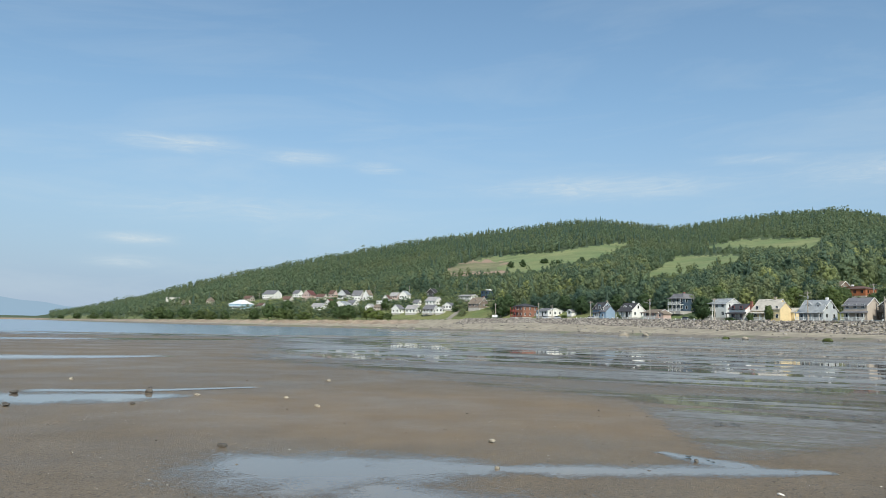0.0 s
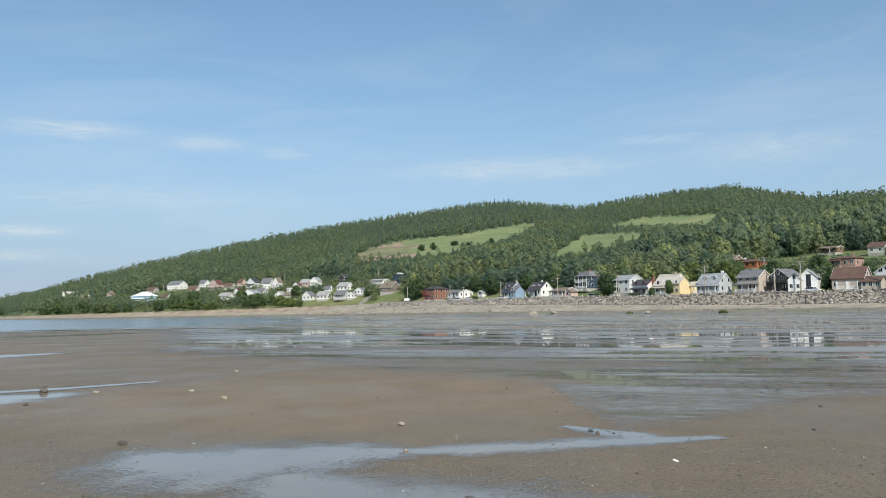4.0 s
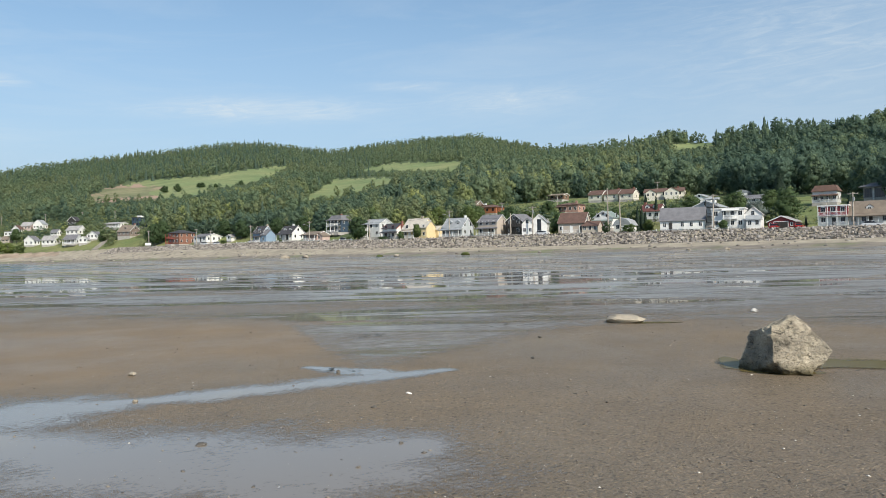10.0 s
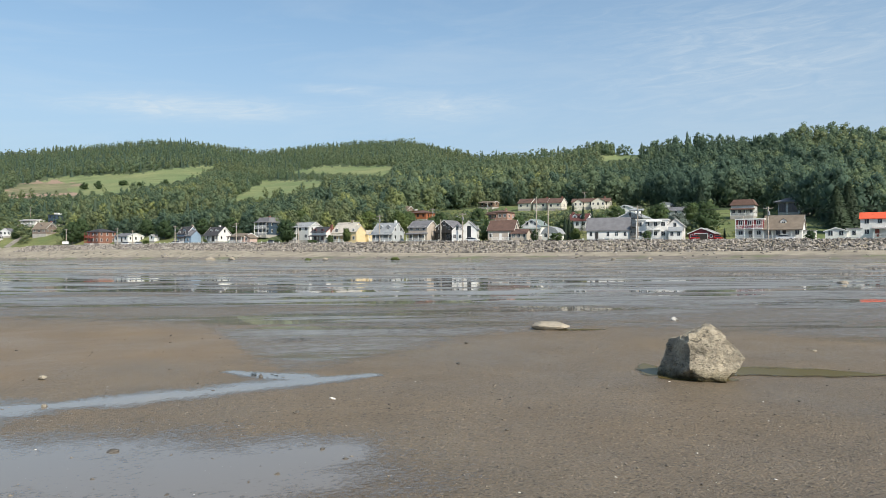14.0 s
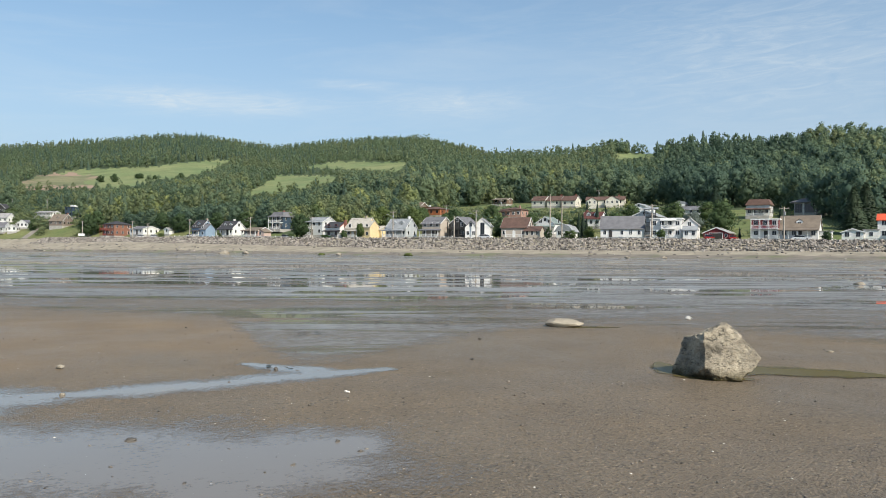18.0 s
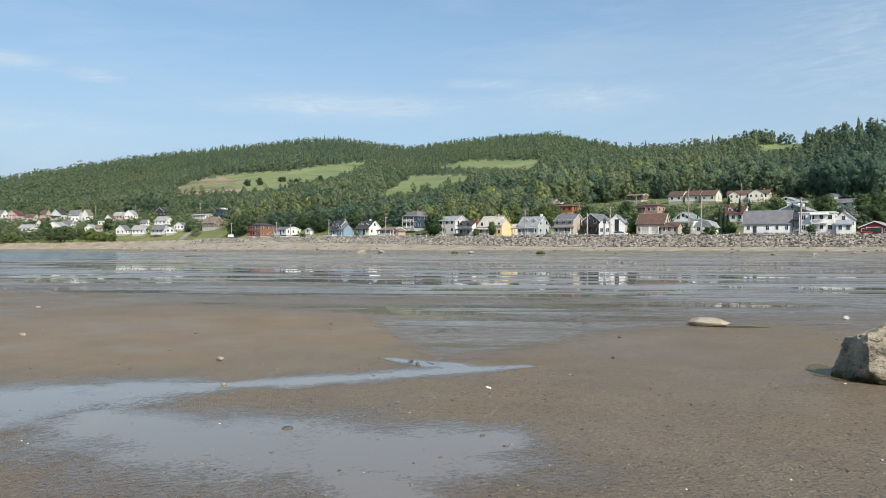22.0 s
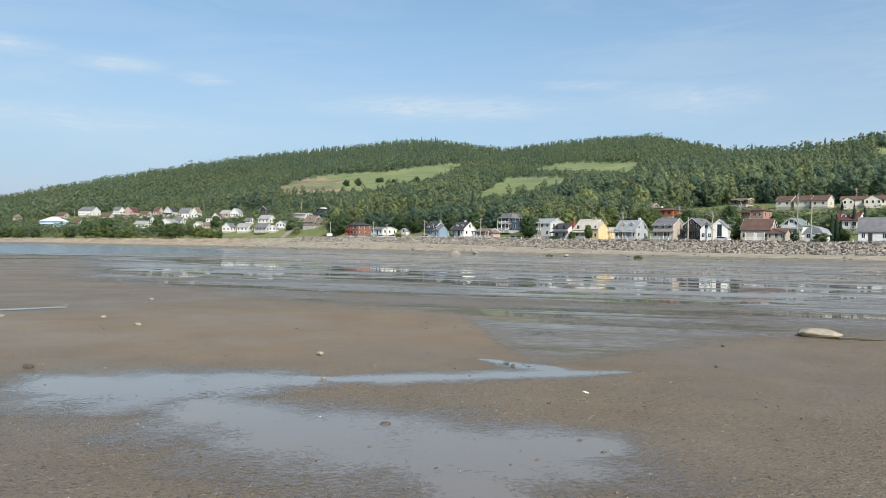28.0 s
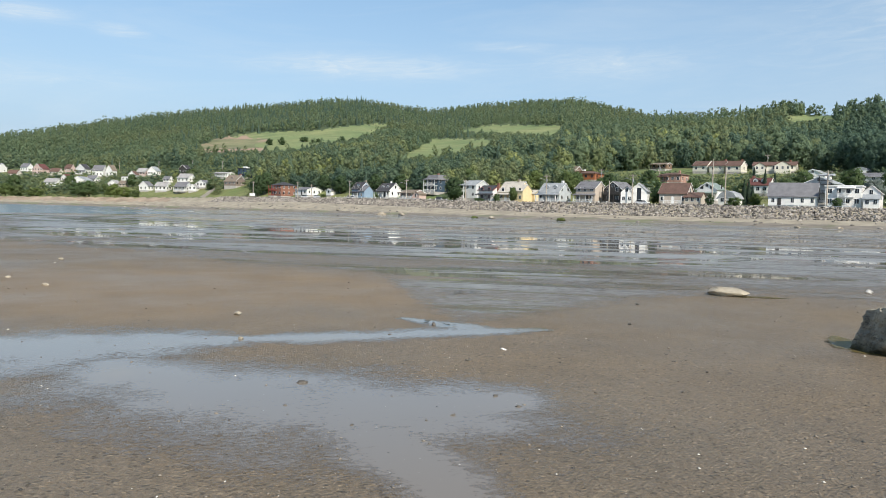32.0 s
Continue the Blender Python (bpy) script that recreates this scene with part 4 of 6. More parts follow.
def pool(strings, step, material, label, z=0.004, edge=1.0):
    """A shallow pool: a level film whose depth falls off towards its edge."""
    pts = np.array([p for s in strings for p in s])
    m = pts[:, 2].max() * 1.6
    xs = np.arange(pts[:, 0].min() - m, pts[:, 0].max() + m, step)
    ys = np.arange(pts[:, 1].min() - m, pts[:, 1].max() + m, step)
    X, Y = np.meshgrid(xs, ys)
    D = np.max([dist_to_path(X, Y, s) for s in strings], axis=0) * edge
    n, w = X.shape
    i, j = np.meshgrid(np.arange(n - 1), np.arange(w - 1), indexing="ij")
    q = np.stack([i * w + j, i * w + j + 1, (i + 1) * w + j + 1, (i + 1) * w + j], -1).reshape(-1, 4)
    keep = D.ravel()[q].max(1) > -0.95
    q = q[keep]
    used, inv = np.unique(q, return_inverse=True)
    V = np.stack([X.ravel(), Y.ravel(), np.full(X.size, z)], 1)[used]
    me = numpy_mesh("puddle", V, inv.reshape(-1, 4), [("depth", np.clip(D.ravel()[used], -1, 0.9))])
    me.materials.append(MATS[material])
    return tagged(new("puddle", me), label, "puddle")


# the long pool across the foreground, and the wide lobe nearer to the viewer
pool([[(-1.95, 8.6, 0.55), (-1.2, 8.0, 1.15), (-0.4, 8.25, 0.85), (0.3, 8.45, 0.55), (0.75, 8.5, 0.16), (0.85, 8.45, 0.16), (1.45, 8.4, 0.33), (2.5, 8.45, 0.30), (3.4, 8.55, 0.36), (4.55, 8.6, 0.12)],
      [(3.1, 9.85, 0.10), (3.4, 9.3, 0.24), (3.7, 8.95, 0.26)],
      [(-0.4, 7.2, 0.4), (0.0, 6.3, 0.85), (0.6, 5.85, 1.0), (1.3, 5.2, 1.1), (2.0, 5.0, 0.95), (2.65, 5.1, 0.4)],
      [(1.4, 4.4, 0.5), (1.55, 3.7, 0.34), (1.6, 3.2, 0.24)]], 0.05, "pool_film", "shallow pool of tide water lying on brown sand")
pool([[(-9.5, 14.7, 0.9), (-8.2, 15.2, 1.1), (-6.6, 15.7, 0.9), (-5.8, 16.2, 0.5)]], 0.08, "pool_film", "thin pool of tide water on the sand")
pool([[(-8.5, 17.0, 0.35), (-7.0, 17.3, 0.3), (-5.8, 17.9, 0.22), (-4.5, 18.9, 0.15)]],
     0.08, "pool_film", "thin pool of tide water on the sand", 0.009)
pool([[(-21, 31, 1.5), (-17.6, 31.7, 1.9), (-14.5, 33.5, 1.2), (-12.2, 35.6, 0.4)]], 0.25, "pool_film", "long thin pool of tide water on the far sand")
pool([[(-34, 62, 2.6), (-26, 68, 2.8), (-19, 74.7, 1.2)]], 0.25, "pool_film", "long thin pool of tide water on the far sand")
pool([[(8.5, 6.35, 0.2), (8.87, 6.35, 0.34), (9.2, 6.0, 0.36), (9.6, 5.65, 0.3), (10.05, 5.2, 0.05)]], 0.03, "scour_film", "olive scour pool trailing from the boulder", 0.010, 1.6)
pool([[(7.7, 6.75, 0.16), (7.95, 7.1, 0.2), (8.22, 7.5, 0.05)],
      [(7.6, 6.5, 0.10), (7.75, 6.1, 0.08), (8.15, 5.95, 0.09)]],
     0.03, "scour_film", "olive scour pool round the foot of the boulder", 0.006, 1.6)
pool([[(10.36, 12.0, 0.15), (10.7, 11.82, 0.14), (11.08, 11.6, 0.04)]], 0.02, "scour_film", "dark scour pool beside the flat stone", 0.006, 1.6)


def build_wet_flat():
    """The low middle of the flats, where sheets of water lie between ribs of sand."""
    az = np.arange(-32, 64, 0.5)
    rad = np.geomspace(10.5, 300, 165)
    A, R = np.meshgrid(az, rad)
    X, Y = EYE[0] + R * np.sin(np.radians(A)), EYE[1] + R * np.cos(np.radians(A))
    near = np.interp(A, [-32, -20, -10, -2, 3, 8, 13, 16, 19, 24, 28, 34, 42, 48, 56, 64],
                     [46, 44, 33, 27, 22.5, 21.5, 19.5, 13.5, 11.2, 12.4, 13.8, 16.5, 18.0, 17.5, 16.5, 16])
    d = np.where(R < near, (R - near) / (0.12 * near), (R - near) / np.minimum(1.5 * near, 22.0))
    D = np.clip(d, -1, 0.75)
    D = D - 1.5 * smooth(34, 46, R) * smooth(-9, -15, A) * smooth(98, 84, R)      # the sand bar before the sea
    D = D + 0.08 * smooth(70, 130, R)
    V = np.stack([X, Y, land(X, Y) + 0.004 + 0.00016 * R], -1).reshape(-1, 3)
    n, m = A.shape
    i, j = np.meshgrid(np.arange(n - 1), np.arange(m - 1), indexing="ij")
    q = np.stack([(i + 1) * m + j, (i + 1) * m + j + 1, i * m + j + 1, i * m + j], -1).reshape(-1, 4)
    keep = (D.ravel()[q].max(1) > -0.95) & (inland(X, Y).ravel()[q].max(1) < -25)
    q = q[keep]
    used, inv = np.unique(q, return_inverse=True)
    me = numpy_mesh("tide_water", V[used], inv.reshape(-1, 4), [("depth", np.clip(D.ravel()[used], -1, 1))])
    me.materials.append(MATS["flat_film"])
    tagged(new("tide_water", me), "sheets of standing tide water among ribs of wet sand", "water", kind="structure")


build_wet_flat()

# ---------------------------------------------------------------- houses
SHORE_TURN = -60.3          # the fronts look out to the flats
_windows = {}


def window_mesh(w, h, bars):
    key = (round(w, 2), round(h, 2), bars)
    if key not in _windows:
        f = Build()
        f.box(-w / 2, -0.05, 0, w / 2, 0.03, h)
        g = Build()
        n = bars
        cw = (w - 0.12) / n
        for k in range(n):
            g.box(-w / 2 + 0.06 + k * cw + 0.03, -0.062, 0.07, -w / 2 + 0.06 + (k + 1) * cw - 0.03, -0.045, h - 0.07)
        _windows[key] = (f.mesh("window"), g.mesh("pane"))
    return _windows[key]


def add_window(house, x, y, z, turn, w=1.0, h=1.25, bars=2, trim="white_trim", name="window"):
    f, g = _windows.get((round(w, 2), round(h, 2), bars, trim), (None, None))
    if f is None:
        f, g = (m.copy() for m in window_mesh(w, h, bars))
        _windows[(round(w, 2), round(h, 2), bars, trim)] = (f, g)
    wob = part(name, f, trim, house, at=pose(x, y, z, 0, 0, turn))
    part("pane", g, "pane_glass", wob)
    return wob


def add_door(house, x, y, z, turn, material="dark_trim", w=0.95, h=2.05):
    b = Build().box(-w / 2, -0.06, 0, w / 2, 0.03, h)
    d = part("door", b, material, house, at=pose(x, y, z, 0, 0, turn))
    part("door_handle", Build().box(w * 0.3, -0.1, 0.95, w * 0.38, -0.06, 1.08), "pole_metal", d)
    return d


def gable_roof(w, dep, z, rise_, over, thick, along):
    """A pitched roof slab over w by dep, the ridge along x or y."""
    b = Build()
    if along == "x":
        hy, zz = dep / 2 + over, z - over * rise_ / (dep / 2)
        out = [(-hy, zz), (0, z + rise_), (hy, zz), (hy, zz - thick), (0, z + rise_ - thick), (-hy, zz - thick)]
        tmp = Build()
        tmp.prism(out, -w / 2 - over * 0.7, w / 2 + over * 0.7)
        b.v = [(y, x, q) for x, y, q in tmp.v]
        b.f = [f[::-1] for f in tmp.f]
    else:
        hx, zz = w / 2 + over, z - over * rise_ / (w / 2)
        b.prism([(-hx, zz), (0, z + rise_), (hx, zz), (hx, zz - thick), (0, z + rise_ - thick), (-hx, zz - thick)], -dep / 2 - over * 0.7, dep / 2 + over * 0.7)
    return b


def gambrel_roof(w, dep, z, rise_, over, along):
    hy = dep / 2 + over
    out = [(-hy, z - 0.1), (-hy * 0.62, z + rise_ * 0.68), (0, z + rise_), (hy * 0.62, z + rise_ * 0.68), (hy, z - 0.1), (hy, z - 0.25), (-hy, z - 0.25)]
    tmp, b = Build(), Build()
    tmp.prism(out, -w / 2 - over * 0.5, w / 2 + over * 0.5)
    if along == "y":
        return tmp
    b.v = [(y, x, q) for x, y, q in tmp.v]
    b.f = [f[::-1] for f in tmp.f]
    return b


def hip_roof(w, dep, z, rise_, over, inset=None):
    a, c = w / 2 + over, dep / 2 + over
    i = min(a, c) * 0.95 if inset is None else inset
    b = Build()
    base = [(-a, -c, z - 0.12), (a, -c, z - 0.12), (a, c, z - 0.12), (-a, c, z - 0.12)]
    eave = [(x, y, z + 0.05) for x, y, _ in base]
    top = [(-a + i, -max(c - i, 0.02), z + rise_), (a - i, -max(c - i, 0.02), z + rise_), (a - i, max(c - i, 0.02), z + rise_), (-a + i, max(c - i, 0.02), z + rise_)]
    b.poly(*base[::-1])
    b.poly(*top)
    for lo, hi in ((base, eave), (eave, top)):
        for k in range(4):
            m = (k + 1) % 4
            b.poly(lo[k], lo[m], hi[m], hi[k])
    return b


def add_porch(house, w, dep, z, x0, x1, deep, tall, roof, trim="white_trim", levels=1, roofed=True, step=2.65, rail=True, steps=True):
    """A veranda along the front from x0 to x1."""
    y0, y1 = -dep / 2 - deep, -dep / 2 - 0.01
    n = max(2, round((x1 - x0) / 2.4) + 1)
    for lv in range(levels):
        zz = z + lv * step
        part("porch_floor", Build().box(x0, y0, zz - 0.18 if lv else -0.6, x1, y1, zz), trim if lv else "concrete", house)
        for k in range(n):
            x = x0 + 0.1 + (x1 - x0 - 0.2) * k / (n - 1)
            top = zz + (tall if lv == levels - 1 else step - 0.18)
            part("porch_post", Build().box(x - 0.08, y0 + 0.05, zz, x + 0.08, y0 + 0.21, top), trim, house)
        if rail:
            b = Build()
            b.box(x0 + 0.1, y0 + 0.09, zz + 0.85, x1 - 0.1, y0 + 0.17, zz + 0.95)
            b.box(x0 + 0.1, y0 + 0.09, zz + 0.12, x1 - 0.1, y0 + 0.17, zz + 0.2)
            k, gap = x0 + 0.25, 0.28
            while k < x1 - 0.2:
                b.box(k - 0.03, y0 + 0.1, zz + 0.2, k + 0.03, y0 + 0.16, zz + 0.85)
                k += gap
            part("railing", b, trim, house)
    if roofed:
        zt = z + (levels - 1) * step + tall
        b = Build()
        b.v = [(x0 - 0.25, y0 - 0.3, zt), (x1 + 0.25, y0 - 0.3, zt), (x1 + 0.25, y1 + 0.01, zt + deep * 0.28), (x0 - 0.25, y1 + 0.01, zt + deep * 0.28),
               (x0 - 0.25, y0 - 0.3, zt - 0.18), (x1 + 0.25, y0 - 0.3, zt - 0.18), (x1 + 0.25, y1 + 0.01, zt - 0.18), (x0 - 0.25, y1 + 0.01, zt - 0.18)]
        b.f = [(0, 1, 2, 3), (7, 6, 5, 4), (4, 5, 1, 0), (5, 6, 2, 1), (6, 7, 3, 2), (7, 4, 0, 3)]
        part("porch_roof", b, roof, house)
    if steps and z > 0.25:
        b = Build()
        m = max(1, round(z / 0.18))
        xs = (x0 + x1) / 2
        for k in range(m):
            b.box(xs - 0.7, y0 - 0.28 * (m - k), -0.4, xs + 0.7, y0 - 0.28 * (m - k - 1), z * (k + 1) / (m + 1))
        part("steps", b, "concrete", house)


def house(label, az, d, w, dep, wall, pitch, walls, roof, kind="gable_x", turn=0.0, sill=0.6, front=(), side=(), porch=None, dormers=0, chimney=None,
          door=None, trim="white_trim", over=0.4, gable=None, lift=0.0, category="house", name="house", storey=2.65):
    """front and side: per storey, how many windows. kind: roof form and ridge direction."""
    x, y, z = spot(az, d, lift)
    h = tagged(new(name), label, category)
    h.matrix_basis = pose(x, y, z, 0, 0, SHORE_TURN + turn)
    part("foundation", Build().box(-w / 2 + 0.03, -dep / 2 + 0.03, -2.2, w / 2 - 0.03, dep / 2 - 0.03, sill), "concrete", h)
    top = sill + wall
    form, along = kind.split("_")[0], kind.split("_")[-1]
    b = Build()
    if form == "gable":
        r2 = pitch - 0.16
        if along == "x":
            tmp = Build().prism([(-dep / 2, sill), (dep / 2, sill), (dep / 2, top - 0.14), (0, top + r2), (-dep / 2, top - 0.14)], -w / 2, w / 2)
            b.v, b.f = [(q, p, s) for p, q, s in tmp.v], tmp.f
        else:
            b.prism([(-w / 2, sill), (w / 2, sill), (w / 2, top - 0.14), (0, top + r2), (-w / 2, top - 0.14)], -dep / 2, dep / 2)
        part("wall", b, walls, h)
        part("roof", gable_roof(w, dep, top, pitch, over, 0.16, along), roof, h)
        # barge boards on the gable ends
        for s in (-1, 1):
            g = Build()
            if along == "x":
                e, q = w / 2 + over * 0.7, dep / 2 + over
                zz = top - over * pitch / (dep / 2)
                for m in (-1, 1):
                    g.poly(*[(s * (e + 0.03), yy, vz) for yy, vz in ((m * q, zz - 0.22), (m * q, zz + 0.03), (0, top + pitch + 0.03), (0, top + pitch - 0.24))])
            else:
                e, q = dep / 2 + over * 0.7, w / 2 + over
                zz = top - over * pitch / (w / 2)
                for m in (-1, 1):
                    g.poly(*[(xx, s * (e + 0.03), vz) for xx, vz in ((m * q, zz - 0.22), (m * q, zz + 0.03), (0, top + pitch + 0.03), (0, top + pitch - 0.24))])
            part("barge_board", g, trim, h)
    else:
        b.box(-w / 2, -dep / 2, sill, w / 2, dep / 2, top - 0.02)
        part("wall", b, walls, h)
        if form == "hip":
            part("roof", hip_roof(w, dep, top, pitch, over), roof, h)
        elif form == "mansard":
            part("roof", hip_roof(w, dep, top, pitch, over, 1.1), roof, h)
        elif form == "gambrel":
            part("roof", gambrel_roof(w, dep, top, pitch, over, along), roof, h)
        else:
            part("roof", Build().box(-w / 2 - over * 0.5, -dep / 2 - over * 0.5, top - 0.02, w / 2 + over * 0.5, dep / 2 + over * 0.5, top + max(pitch, 0.2)), roof, h)
    for face, rows in (("f", front), ("s", side)):
        for lv, n in enumerate(rows):
            span = w if face == "f" else dep
            for k in range(n):
                t = (k + 0.5) / n * span - span / 2
                zz = sill + 0.85 + lv * storey
                gap = 0
                if door and face == "f" and lv == 0 and abs(t - door[0]) < 1.1:
                    continue
                wd = 1.15 if n <= 4 else 0.9
                if face == "f":
                    add_window(h, t, -dep / 2, zz, 0, wd, 1.3, 2, trim)
                else:
                    add_window(h, w / 2, t, zz, 90, 0.95, 1.3, 1, trim)
    if gable:
        if along == "x":
            add_window(h, w / 2, 0, top + pitch * 0.25, 90, 0.8, 1.0, 1, trim)
        else:
            add_window(h, 0, -dep / 2, top + pitch * 0.22, 0, 0.9, 1.0, 2, trim)
    if door:
        add_door(h, door[0], -dep / 2, sill + 0.05, 0, door[1])
    if porch:
        add_porch(h, w, dep, sill, roof=porch.get("roof", roof), x0=porch.get("x0", -w / 2), x1=porch.get("x1", w / 2), deep=porch.get("deep", 2.0), tall=porch.get("tall", 2.3),
                  trim=porch.get("trim", trim), levels=porch.get("levels", 1), roofed=porch.get("roofed", True), step=storey, rail=porch.get("rail", True))
    for k in range(dormers):
        t = (k + 0.5) / dormers * w * 0.8 - w * 0.4
        q = -dep / 2 * 0.62
        zz = top + pitch * 0.18
        b = Build().prism([(t - 0.75, zz - 0.3), (t + 0.75, zz - 0.3), (t + 0.75, zz + 1.1), (t, zz + 1.65), (t - 0.75, zz + 1.1)], q - 0.05, q + dep * 0.3)
        part("dormer", b, walls, h)
        g = Build().prism([(t - 0.95, zz + 0.98), (t, zz + 1.72), (t + 0.95, zz + 0.98), (t + 0.95, zz + 1.10), (t, zz + 1.84), (t - 0.95, zz + 1.10)][::-1], q - 0.2, q + dep * 0.3)
        part("dormer_roof", g, roof, h)
        add_window(h, t, q - 0.05, zz, 0, 0.9, 1.0, 2, trim)
    if chimney:
        cx, cy, cm = chimney
        part("chimney", Build().box(cx - 0.35, cy - 0.35, top - 0.5, cx + 0.35, cy + 0.35, top + max(pitch, 0.4) + 0.7), cm, h)
    return h


def add_wing(h, x, y, w, dep, wall, pitch, walls, roof, along="y", windows=(1,), trim="white_trim", sill=0.5, side=0):
    """A lower or crossing part of a house, in the house's own axes."""
    top = sill + wall
    b = Build()
    if pitch <= 0:
        b.box(-w / 2, -dep / 2, -1.5, w / 2, dep / 2, top)
        r = Build().box(-w / 2 - 0.2, -dep / 2 - 0.2, top, w / 2 + 0.2, dep / 2 + 0.2, top + 0.22)
    elif along == "y":
        b.prism([(-w / 2, -1.5), (w / 2, -1.5), (w / 2, top - 0.14), (0, top + pitch - 0.16), (-w / 2, top - 0.14)], -dep / 2, dep / 2)
        r = gable_roof(w, dep, top, pitch, 0.35, 0.15, "y")
    else:
        t = Build().prism([(-dep / 2, -1.5), (dep / 2, -1.5), (dep / 2, top - 0.14), (0, top + pitch - 0.16), (-dep / 2, top - 0.14)], -w / 2, w / 2)
        b.v, b.f = [(q, p, s) for p, q, s in t.v], t.f
        r = gable_roof(w, dep, top, pitch, 0.35, 0.15, "x")
    m = pose(x, y, 0)
    wing = part("wing", b, walls, h, at=m)
    part("wing_roof", r, roof, wing)
    for lv, n in enumerate(windows):
        for k in range(n):
            f, g = (q.copy() for q in window_mesh(0.95, 1.25, 2))
            part("window", f, trim, wing, at=pose((k + 0.5) / n * w - w / 2, -dep / 2, sill + 0.8 + lv * 2.6))
            part("pane", g, "pane_glass", h, at=m @ pose((k + 0.5) / n * w - w / 2, -dep / 2 - 0.004, sill + 0.8 + lv * 2.6))
    return wing

# ---------------------------------------------------------------- the houses along the shore road
def row(az, back=16.0):
    """Distance of a place that lies so far behind the sea wall, along a bearing."""
    lean = abs(radians(60.3 - az))
    return float(coast_range(az)) + back / max(math.cos(lean), 0.5)


def up(az, el):
    """Distance at which the hillside reaches a height angle, along a bearing."""
    r = np.linspace(float(coast_range(az)) + 23, float(coast_range(az)) + 420, 900)
    return float(np.interp(el, rise(np.full(r.shape, az), r), r))


P = dict
house("two-storey orange brick house with a dark hip roof", 6.24, row(6.24, 14), 8.0, 9.0, 5.2, 1.5, "orange_brick", "black_roof", "hip", front=(3, 3), side=(3, 3),
      porch=P(levels=2, roofed=False, deep=1.8, trim="red_trim", x1=0.5), door=(-1.5, "dark_trim"))
house("low white bungalow with a grey roof", 7.95, row(7.95, 16), 9.0, 8.5, 2.6, 1.3, "white_siding", "grey_roof", "gable_x", front=(3,), side=(3,), door=(0.5, "dark_trim"))
house("small white garden shed", 9.57, row(9.57, 18), 3.2, 3.0, 2.0, 0.9, "white_siding", "pale_roof", "gable_y", sill=0.2, front=(1,), category="shed", name="shed")
h = house("blue gabled house with white trim and stairs", 11.75, row(11.75, 14), 5.6, 6.2, 4.0, 2.9, "blue_siding", "black_roof", "gable_x", front=(2, 2), side=(2, 2), dormers=1, gable=1,
          porch=P(deep=1.6), door=(0.0, "white_trim"), chimney=(1.5, 1.0, "pale_stone"))
add_wing(h, 4.4, -1.3, 3.6, 5.2, 3.2, 2.1, "blue_siding", "grey_roof", "x", (1, 1))
part("stairs", Build().box(-3.4, -6.4, -0.5, -1.6, -4.7, 0.5).box(-3.4, -5.6, 0.5, -1.6, -4.7, 1.0), "white_trim", h, "white wooden stairs")
house("white gabled cottage with a dark roof", 13.75, row(13.75, 16), 7.6, 7.0, 3.0, 2.9, "white_siding", "black_roof", "gable_x", front=(3,), side=(2, 1), dormers=2, porch=P(deep=1.6, rail=False), door=(1, "dark_trim"),
      chimney=(0.5, 0.6, "white_trim"))
h = house("pink and tan bungalow with a low gable roof", 15.5, row(15.5, 13), 7.5, 7.0, 2.4, 1.3, "pink_siding", "tan_roof", "gable_x", front=(3,), side=(2,), porch=P(deep=1.5, trim="white_trim"))
add_wing(h, 4.6, -1.2, 3.4, 4.0, 2.1, 0.9, "pink_siding", "tan_roof", "y", (1,))
house("tall blue and white house with stacked verandas and a mansard roof", 17.25, row(17.25, 26), 6.4, 6.6, 4.9, 2.0, "navy_siding", "grey_roof", "mansard_x", front=(3, 3), side=(2, 2),
      porch=P(levels=2, deep=1.8), chimney=(0, 0.5, "chimney_brick"))
house("grey-green house with a two-level gallery", 19.95, row(19.95, 18), 8.0, 8.0, 5.0, 1.9, "light_grey_siding", "silver_roof", "gable_x", front=(3, 3), side=(2, 2),
      porch=P(levels=2, deep=1.7, x1=-0.5), door=(-1, "dark_trim"))
house("white gable-ended house with a dark roof", 21.15, row(21.15, 12.5), 6.6, 6.0, 4.0, 1.7, "white_siding", "black_roof", "gable_x", front=(2, 2), side=(2, 1), trim="red_trim",
      porch=P(deep=1.6, trim="dark_trim"), chimney=(3.75, -0.3, "chimney_brick"))
h = house("yellow house with a pale steep roof and white porch", 22.9, row(22.9, 15), 8.6, 8.2, 3.5, 3.6, "yellow_siding", "cream_roof", "gable_x", front=(3, 2), side=(2, 2), gable=1,
          porch=P(deep=1.9), door=(-1, "white_trim"), chimney=(1.8, 0.0, "pale_stone"))
add_wing(h, 5.4, -3.0, 4.6, 5.4, 3.9, 2.1, "yellow_siding", "cream_roof", "x", (2, 2))
add_wing(h, 7.2, 2.2, 3.0, 5.0, 3.0, 1.3, "yellow_siding", "cream_roof", "x", (1,))
house("grey house with dormers and a white wraparound porch", 25.75, row(25.75, 14), 8.2, 7.0, 3.2, 3.2, "grey_siding", "silver_roof", "gable_x", front=(4,), side=(2, 2), dormers=2,
      porch=P(deep=2.0), door=(0.4, "white_trim"), chimney=(3.2, 0, "white_trim"))
house("beige house with a dark roof and two white galleries", 28.3, row(28.3, 14), 7.2, 6.6, 4.6, 2.2, "beige_siding", "grey_roof", "gable_x", front=(3, 3), side=(0, 0), porch=P(deep=1.6, levels=1),
      door=(0.6, "dark_trim"))
house("dark modern house with a grey gable roof", 30.3, row(30.3, 17), 6.4, 8.0, 4.4, 2.4, "dark_siding", "grey_roof", "gable_y", front=(2, 2), side=(1, 1), gable=1, porch=P(levels=2, deep=1.4, trim="dark_trim", roofed=False))
